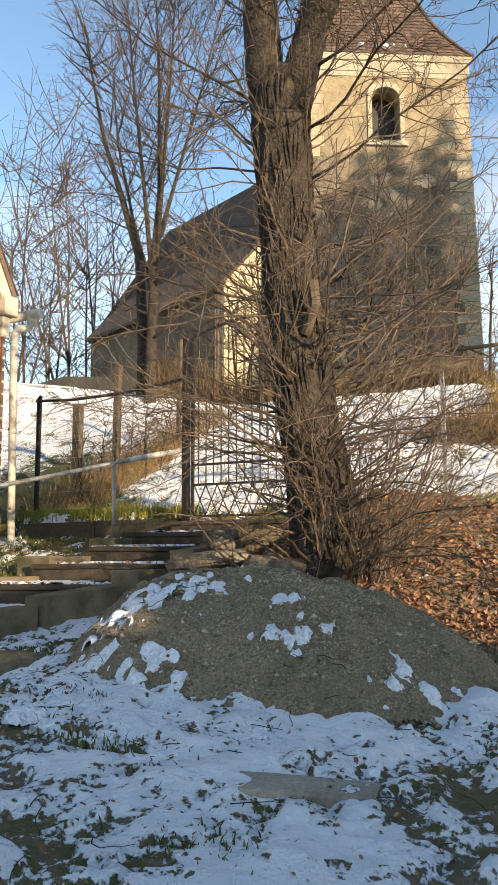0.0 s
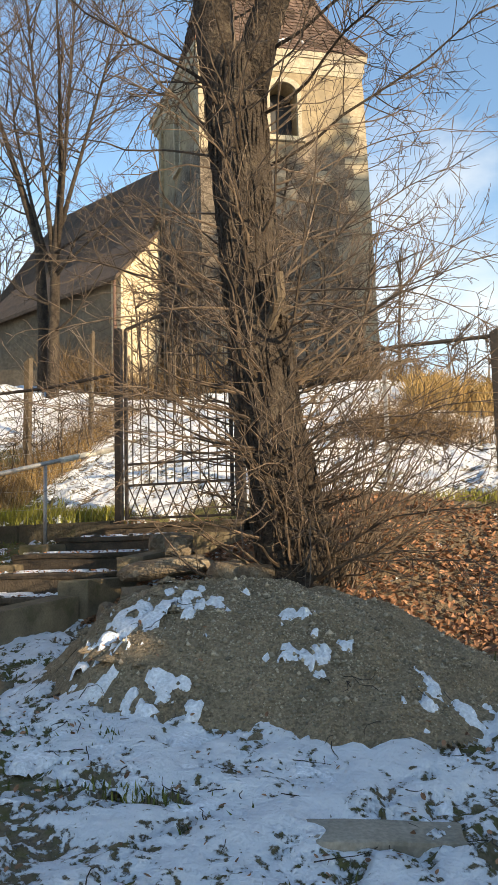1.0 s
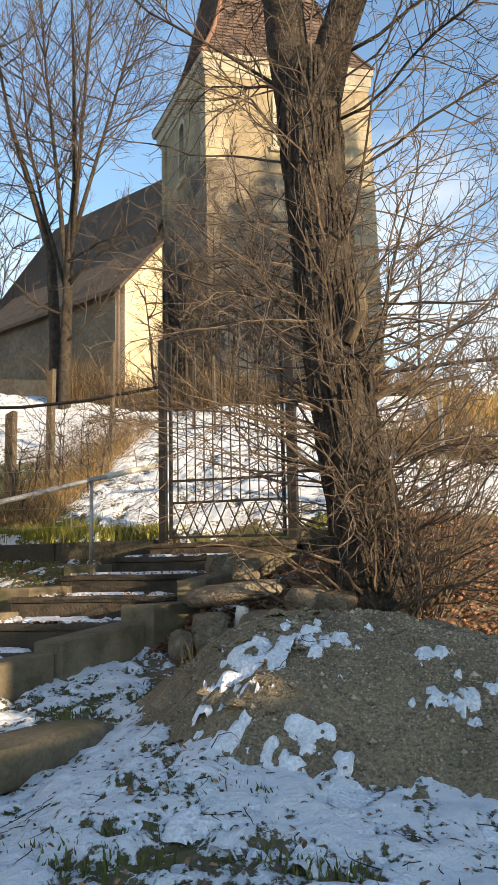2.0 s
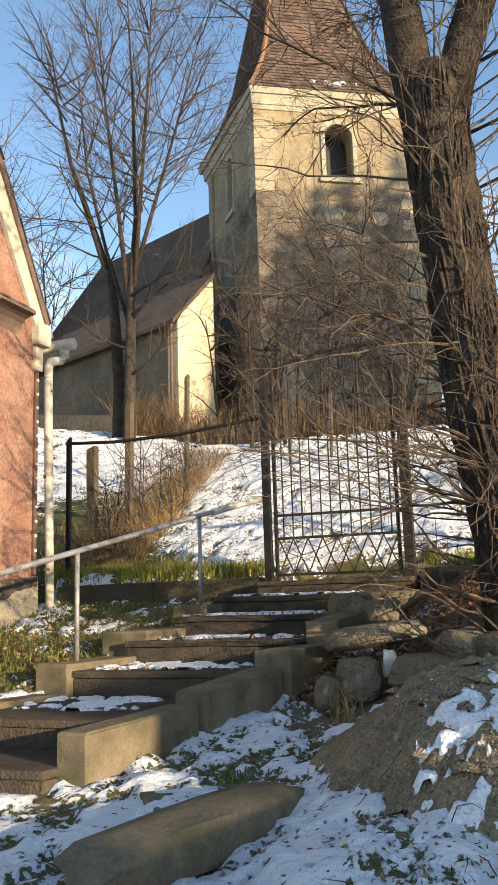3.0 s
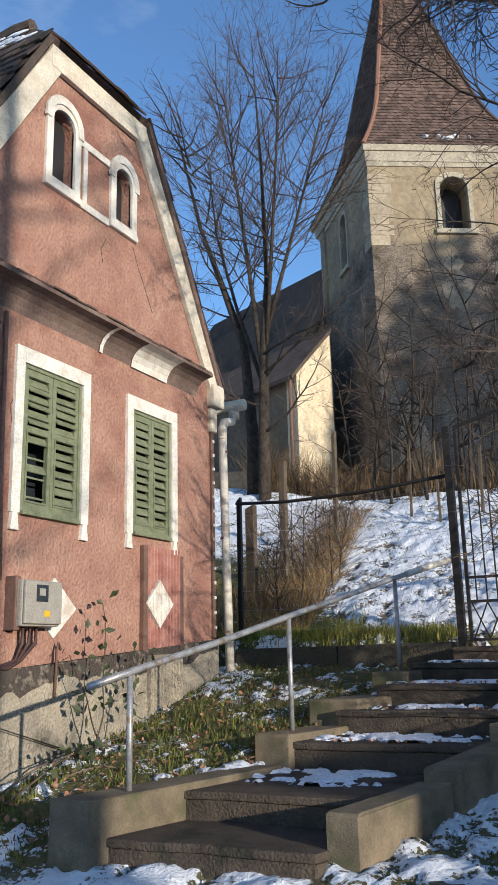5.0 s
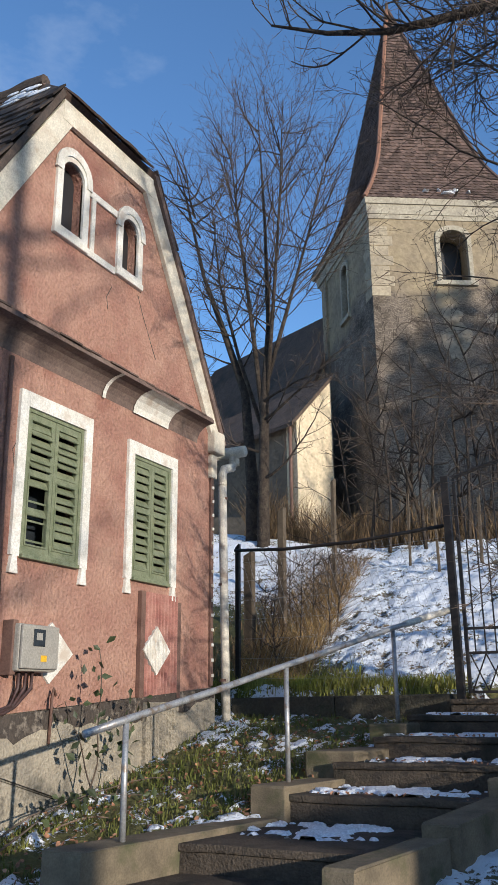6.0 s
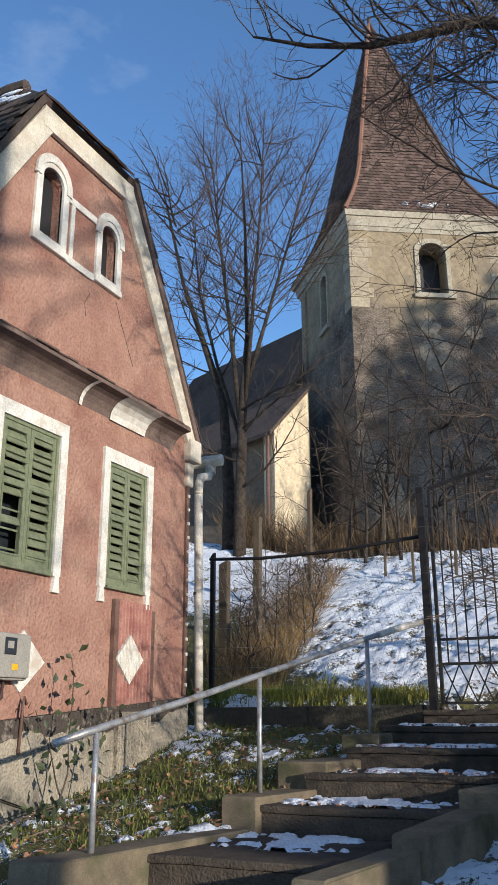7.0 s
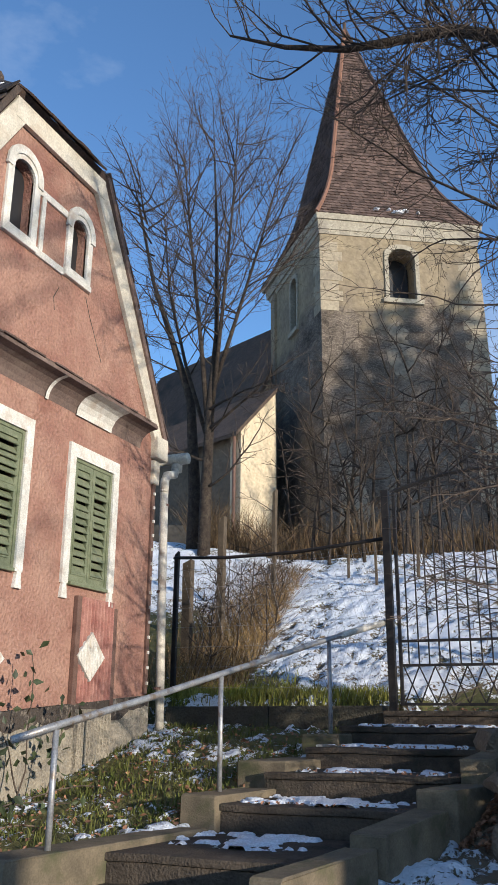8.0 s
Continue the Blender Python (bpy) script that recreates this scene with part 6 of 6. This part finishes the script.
tree("slender_tree", "tall bare tree with several upright stems on the snowy hill", stems[0], l2, [(4.2, 0.42, 0.75, 0.12, 0.05, 5), (4.6, 0.45, 0.7, 0.15, 0.03, 4), (3.2, 0.5, 0.7, 0.15, 0.02, 3)], 41, BARK, FARTWIG, 0.0028, "", 0.013)
T3 = [(-4.45, 11.3, 4.3), (-4.42, 11.3, 6.8), (-4.62, 11.3, 9.4), (-5.3, 11.3, 11.4), (-5.9, 11.3, 13.1), (-6.5, 11.3, 15.7), (-6.9, 11.3, 17.2)]
l3 = []
for i in range(16):
    z = rr.uniform(9.8, 16.4)
    f = (z - 9.4) / 7.8
    w = rr.uniform(0, 6.28)
    l3.append(limb(rr, (-4.75 - 2.0 * f, 11.3, z), (math.cos(w) - 0.2, math.sin(w), rr.uniform(0.4, 1.1)), rr.uniform(1.2, 2.6), 0.03, 0.006, 9, 0.12, 0.05))
tree("leaning_tree", "dark bare tree leaning aside near the church", (T3, [0.20, 0.165, 0.115, 0.08, 0.055, 0.03, 0.008]), l3, [(4.0, 0.42, 0.75, 0.13, 0.04, 5), (4.2, 0.45, 0.7, 0.15, 0.03, 3)], 42, BARK, FARTWIG, 0.0028, "", 0.013)


# an unseen bare tree, added so that its branches dapple the gable
rr = random.Random(91)
lt = []
for i in range(30):
    z = rr.uniform(4.5, 12.0)
    w = rr.uniform(0, 6.28)
    lt.append(limb(rr, (15.5, -9.5, z), (math.cos(w), math.sin(w), rr.uniform(0.4, 1.0)), rr.uniform(2.4, 4.2), 0.045, 0.01, 8, 0.12, 0.03))
tree("dapple_tree", "unseen tall bare tree placed to dapple the gable", ([(15.5, -9.1, -1.6), (15.6, -9.05, 3.0), (15.5, -9.0, 8.0), (15.4, -9.0, 13.0)], [0.22, 0.18, 0.11, 0.04]), lt, [(2.4, 0.4, 0.7, 0.14, 0.03, 5), (2.5, 0.4, 0.7, 0.15, 0.0, 3)], 92, BARK, FARTWIG, 0.008)


def sapling(x, y, h, seed, label, n=8, mat=FARTWIG, min_r=0.005, r0=0.045):
    q = random.Random(seed)
    z = gz(x, y) - 0.1
    tr = wander(q, Vector((x, y, z)), Vector((q.uniform(-0.1, 0.1), 0, 1)), h, 8, 0.05, 0.03, r0, r0 * 0.27)
    ls = []
    for i in range(n):
        k = q.randint(2, 7)
        w = q.uniform(0, 6.28)
        ls.append(limb(q, tr[0][k], (math.cos(w), math.sin(w), q.uniform(0.3, 1.0)), h * q.uniform(0.25, 0.45), r0 * 0.5, 0.004, 7, 0.14, 0.02))
    return tree("sapling", label, tr, ls, [(3.4, 0.45, 0.7, 0.15, 0.02, 5), (3.4, 0.45, 0.7, 0.18, 0.0, 3)], seed, BARK, mat, min_r, "saplings on the hill")


for i, (x, y, h) in enumerate(((-0.2, 11.8, 4.8), (0.8, 11.6, 4.2), (1.8, 12.0, 5.2), (2.8, 12.0, 4.4), (-1.0, 12.4, 5.0), (-0.6, 12.0, 4.4), (0.4, 12.5, 5.0), (1.3, 12.2, 4.2), (0.0, 11.0, 3.0), (2.2, 12.8, 4.6), (-1.4, 11.5, 3.4), (3.4, 12.5, 4.0), (-2.3, 12.8, 3.6), (-1.8, 13.4, 5.6), (-0.4, 13.0, 6.0), (0.9, 13.2, 6.4), (2.4, 13.6, 5.4), (1.6, 11.4, 3.0), (-0.9, 11.2, 3.2), (3.0, 11.6, 3.4), (4.4, 12.4, 3.6))):
    sapling(x, y, h, 100 + i, "thin bare sapling in front of the church", 9)
for i, (x, y, h) in enumerate(((-0.5, 3.9, 1.3), (-0.2, 4.6, 1.5), (0.15, 5.0, 1.4), (-0.5, 5.8, 1.7), (-0.3, 6.6, 1.7), (-0.1, 3.6, 1.1), (-0.7, 4.9, 1.5), (0.0, 5.6, 1.5), (-0.6, 7.2, 1.7), (-1.1, 6.3, 1.6))):
    sapling(x, y, h, 140 + i, "dry brown bush along the fence", 13, TWIG, 0.0022, 0.013)


def far_wood(name, label, cx, cy, w, base, h, n, seed, r=0.02, tall=None):
    """A belt of bare far trees, as one mass of stems and twigs."""
    q = random.Random(seed)
    paths = []
    for i in range(n):
        x, y = cx + q.uniform(-w, w), cy + q.uniform(-4, 4)
        hh = h * q.uniform(0.6, 1.1)
        tr = wander(q, Vector((x, y, base)), Vector((0, 0, 1)), hh, 6, 0.06, 0.04, r * 5, r)
        paths.append(tr)
        for j in range(14):
            k = q.randint(1, 6)
            a = q.uniform(0, 6.28)
            lb = wander(q, tr[0][k], Vector((math.cos(a), math.sin(a), q.uniform(0.4, 1.4))), hh * q.uniform(0.2, 0.42), 5, 0.14, 0.05, r * 1.8, r * 0.7)
            paths.append(lb)
            for m_ in range(7):
                k2 = q.randint(1, 4)
                b = wander(q, lb[0][k2], Vector((q.gauss(0, 1), q.gauss(0, 1), q.uniform(0.2, 1.4))), hh * q.uniform(0.06, 0.16), 3, 0.16, 0.04, r * 0.9, r * 0.5)
                paths.append(b)
    ob = part(name, tubes(paths, 3, False), FARTWIG)
    return tagged(ob, label, "trees", kind="stuff")


far_wood("far_wood", "bare brown wood behind the church", -25, 29, 5, 6.5, 18, 18, 5, 0.022)
far_wood("far_wood", "bare brown thicket on the far hillside", 12, 60, 16, 6.5, 9.5, 36, 6, 0.035)
far_wood("far_wood", "bare brown thicket beyond the churchyard", 6, 42, 8, 6, 6, 22, 7, 0.025)
# tip of a dark fir-like crown that leans in from the side
far_wood("side_tree", "dense bare crown of a tree beside the yard", 10.5, 16, 2.2, 4.5, 12.5, 5, 8, 0.016)


# ---- grass, dry stalks, fallen leaves ----
def blades(name, label, n, place, hmin, hmax, mat, seed, lean=0.35, wid=0.006):
    q = random.Random(seed)
    V, F = [], []
    for _ in range(n):
        x, y, z, s = place(q)
        if z is None:
            continue
        h = q.uniform(hmin, hmax) * s
        a = q.uniform(0, 6.28)
        dx, dy = math.cos(a) * wid, math.sin(a) * wid
        lx, ly = q.gauss(0, lean) * h, q.gauss(0, lean) * h
        b = len(V)
        V += [(x - dx, y - dy, z - 0.02), (x + dx, y + dy, z - 0.02), (x + dx * 0.7 + lx * 0.45, y + dy * 0.7 + ly * 0.45, z + h * 0.6), (x - dx * 0.7 + lx * 0.45, y - dy * 0.7 + ly * 0.45, z + h * 0.6), (x + lx, y + ly, z + h)]
        F += [(b, b + 1, b + 2, b + 3), (b + 3, b + 2, b + 4)]
    return tagged(part(name, (V, F), mat), label, "grass", kind="stuff")


def lawn_place(q):
    y = q.uniform(-2.7, 2.1)
    x = q.uniform(0.06, rail_x(y) - 0.18)
    if float(fbm(np.array(x), np.array(y), 1.6, 55, 3)) < 0.44:
        x = q.uniform(0.06, 0.5)
    return x, y, gz(x, y), 1.0


def wall_top(q):
    x = q.uniform(-0.2, 2.6) if q.random() < 0.55 else q.uniform(4.4, 10)
    y = WALL_Y + 0.1 + abs(q.gauss(0, 0.28))
    return x, y, gz(x, y), 1.0


def bank_place(q):
    y = q.uniform(2.6, 8.5)
    x = 0.55 - 0.24 * (y - 3) - abs(q.gauss(0, 0.55))
    return x, y, gz(x, y), 1.0


def front_tufts(q):
    cx, cy = q.choice(((5.6, -3.35), (6.1, -3.75), (5.25, -3.9), (4.4, -1.5), (4.6, -1.2), (3.9, -1.9), (6.9, -4.2), (4.9, -4.4), (3.5, -2.9)))
    x, y = cx + q.gauss(0, 0.16), cy + q.gauss(0, 0.10)
    return x, y, gz(x, y), 1.0


def right_grass(q):
    x, y = q.uniform(6.6, 9.0), -1.35 + q.gauss(0, 0.22) - 0.2
    return x, y, gz(x, y), 1.0


blades("lawn_grass", "rough green winter grass beside the house", 5200, lawn_place, 0.02, 0.075, GRASS, 1)
blades("wall_top_grass", "green grass hanging over the retaining wall", 6500, wall_top, 0.05, 0.19, SUNGRASS, 2)
blades("bank_dry_grass", "tall dry golden grass along the fence", 3600, bank_place, 0.06, 0.30, DRY, 3, 0.6, 0.006)


def brush_place(q):
    y = q.uniform(2.9, 10.5)
    x = 0.62 - 0.24 * (y - 3) - abs(q.gauss(0, 0.75))
    return x, y, gz(x, y), 0.4 + 1.2 * float(fbm(np.array(x), np.array(y), 1.1, 67, 3))


def bank_foot(q):
    y = 2.5 + abs(q.gauss(0, 0.45))
    x = q.uniform(-0.5, 1.5) - 0.3 * (y - 2.5)
    return x, y, gz(x, y), 1.0


def slope_brush(q):
    x, y = q.gauss(5.5, 0.55), q.uniform(6.4, 8.0)
    return x, y, gz(x, y), 0.4 + 1.2 * float(fbm(np.array(x), np.array(y), 1.1, 68, 3))


def crest_brush(q):
    x = q.uniform(-5.0, 4.6)
    y = 11.9 + abs(q.gauss(0, 0.9)) + 0.1 * math.sin(x * 3)
    return x, y, gz(x, y), (0.4 + 1.2 * float(fbm(np.array(x), np.array(y), 0.8, 69, 3))) * (1.35 if x < 0.2 else 0.8)


blades("crest_brush", "tall brown weeds and brush along the crest of the hill", 5200, crest_brush, 0.25, 1.1, BRUSH, 16, 0.45, 0.008)
blades("bank_brush", "dense tangled brown brush along the fence", 4400, brush_place, 0.10, 0.46, BRUSH, 13, 1.0, 0.005)
blades("bank_foot_grass", "yellow-green grass at the foot of the bank", 2600, bank_foot, 0.05, 0.20, SUNGRASS, 14)
blades("slope_brush", "dark brown leafless brush on the snowy slope", 3000, slope_brush, 0.15, 0.7, BRUSH, 15, 0.7, 0.006)
blades("snow_tufts", "tufts of dull green grass through the snow", 1500, front_tufts, 0.02, 0.06, GRASS, 4)
def stalk_clump(q):
    x, y = 4.42 + q.gauss(0, 0.05), -1.02 + q.gauss(0, 0.04)
    return x, y, gz(x, y), 1.0


blades("dry_stalks", "pale dry stalks beside the stones", 26, stalk_clump, 0.12, 0.30, DRY, 18, 0.35, 0.006)
blades("path_edge_grass", "strip of green grass beside the leaves", 1600, right_grass, 0.03, 0.08, GRASS, 6)


def bank_far(q):
    x = q.uniform(5.0, 10.5)
    y = 10.3 + q.uniform(-0.8, 2.2) + 0.15 * (x - 7)
    return x, y, gz(x, y), 0.4 + 1.3 * float(fbm(np.array(x), np.array(y), 0.9, 66, 3))


blades("golden_hedge", "sunlit golden dry hedge on the hill", 8000, bank_far, 0.2, 0.75, DRY, 9, 0.6, 0.012)


def leaf_scatter(name, label, n, place, size, mat, seed, lift=0.03):
    q = random.Random(seed)
    V, F = [], []
    for _ in range(n):
        x, y, z = place(q)
        s = size * q.uniform(0.6, 1.2)
        m = Matrix.Translation((x, y, z + q.uniform(0.004, lift))) @ Euler((q.gauss(0, 0.5), q.gauss(0, 0.5), q.uniform(0, 6.28))).to_matrix().to_4x4()
        b = len(V)
        c = q.uniform(0.1, 0.5) * s
        V += [m @ Vector(p) for p in ((-s, 0, c * 0.4), (-s * 0.3, s * 0.6, c), (s * 0.5, s * 0.5, c * 0.8), (s, 0, c * 0.3), (s * 0.4, -s * 0.55, c), (-s * 0.4, -s * 0.55, c * 0.7), (0, 0, 0))]
        F += [(b, b + 1, b + 6), (b + 1, b + 2, b + 6), (b + 2, b + 3, b + 6), (b + 3, b + 4, b + 6), (b + 4, b + 5, b + 6), (b + 5, b, b + 6)]
    return tagged(part(name, (V, F), mat), label, "leaves", kind="stuff")


def leaf_place(q):
    x = 5.2 + 4.2 * q.random()
    y = q.uniform(-1.1, 2.05)
    if y < -0.25 * (x - 6.3) - 1.2:
        y = q.uniform(-0.4, 2.0)
    return x, y, gz(x, y)


def pile_leaf(q):
    x, y = q.uniform(3.5, 5.1), q.uniform(-0.5, 2.0)
    x = max(x, kerb_x(y) + 0.35)
    return x, y, gz(x, y)


def step_leaf(q):
    i = q.randint(2, 6)
    y0, z = TREADS[i]
    y = y0 + abs(q.gauss(0, 0.2)) + 0.06
    return q.uniform(rail_x(y) + 0.25, kerb_x(y)), y, z


def snow_leaf(q):
    x, y = q.uniform(3.4, 8.4), q.uniform(-5.6, -2.6)
    return x, y, max(gz(x, y), mz_at(x, y)) + 0.03


leaf_scatter("fallen_leaves", "carpet of curled russet fallen leaves", 8500, leaf_place, 0.031, LEAF, 1, 0.06)
leaf_scatter("pile_leaves", "russet fallen leaves among the stones", 3000, pile_leaf, 0.028, LEAF, 2, 0.05)
leaf_scatter("step_leaves", "few brown leaves on the steps", 240, step_leaf, 0.018, LEAF, 3, 0.02)
def lawn_leaf(q):
    y = q.uniform(-2.5, 2.0)
    x = q.uniform(0.1, rail_x(y) - 0.1)
    return x, y, gz(x, y)


leaf_scatter("lawn_leaves", "brown fallen leaves in the rough grass", 700, lawn_leaf, 0.026, LEAF, 7, 0.05)
leaf_scatter("snow_leaves", "scattered brown leaf scraps on the snow", 520, snow_leaf, 0.015, LEAF, 4, 0.02)

# fallen twigs on the snow
q = random.Random(4)
paths = []
for i in range(190):
    x, y = q.uniform(3.2, 8.4), q.uniform(-5.6, -2.4)
    a = q.uniform(0, 6.28)
    p = Vector((x, y, mz_at(x, y) + 0.05))
    w = wander(q, p, Vector((math.cos(a), math.sin(a), 0)), q.uniform(0.05, 0.26), 5, 0.4, 0, 0.0028, 0.0012)
    for v in w[0]:
        v.z = mz_at(v.x, v.y) + 0.045
    paths.append(w)
tagged(part("fallen_twigs", tubes(paths, 3, False), BARK), "thin dark fallen twigs lying on the snow", "twigs", kind="stuff")

# rose bush by the plinth
rose = thing("rose_bush", "sprawling rose bush with dark leaves at the plinth", "bush", at=(0.35, -1.2, 0.75))
q = random.Random(15)
canes, tips = [], []
for p, d, ln in (((0.3, -0.9, 0.8), (0.25, 0.2, 1.0), 1.35), ((0.35, -0.75, 0.8), (0.1, -0.25, 1.0), 1.0), ((0.35, -1.4, 0.7), (0.5, 0.6, 0.55), 1.4), ((0.4, -2.2, 0.65), (0.2, 0.9, 0.75), 1.7), ((0.4, -2.0, 0.65), (0.5, 0.8, 0.6), 1.3), ((0.4, -0.6, 0.85), (0.1, 0.4, 1.0), 0.9)):
    c = wander(q, Vector(p), Vector(d), ln, 10, 0.10, -0.09 if d[2] < 0.9 else 0.0, 0.009, 0.004)
    canes.append(c)
    tips += [c[0][i] for i in range(4, 11)]
for c in canes:
    part("cane", tubes([c], 5, False), TWIG, rose)
V, F = [], []
for t in tips:
    for _ in range(3):
        p = t + Vector((q.gauss(0, 0.06), q.gauss(0, 0.07), q.gauss(0, 0.06)))
        m = Matrix.Translation(p) @ Euler((q.uniform(0, 6), q.uniform(0, 6), q.uniform(0, 6))).to_matrix().to_4x4()
        s, b = q.uniform(0.03, 0.058), len(V)
        V += [m @ Vector(v) for v in ((-s, 0, 0), (-s * 0.2, s * 0.62, 0.006), (s, 0, 0.004), (-s * 0.2, -s * 0.62, 0.006))]
        F += [(b, b + 1, b + 2, b + 3)]
tagged(part("foliage", (V, F), ROSELEAF, rose), kind="stuff")
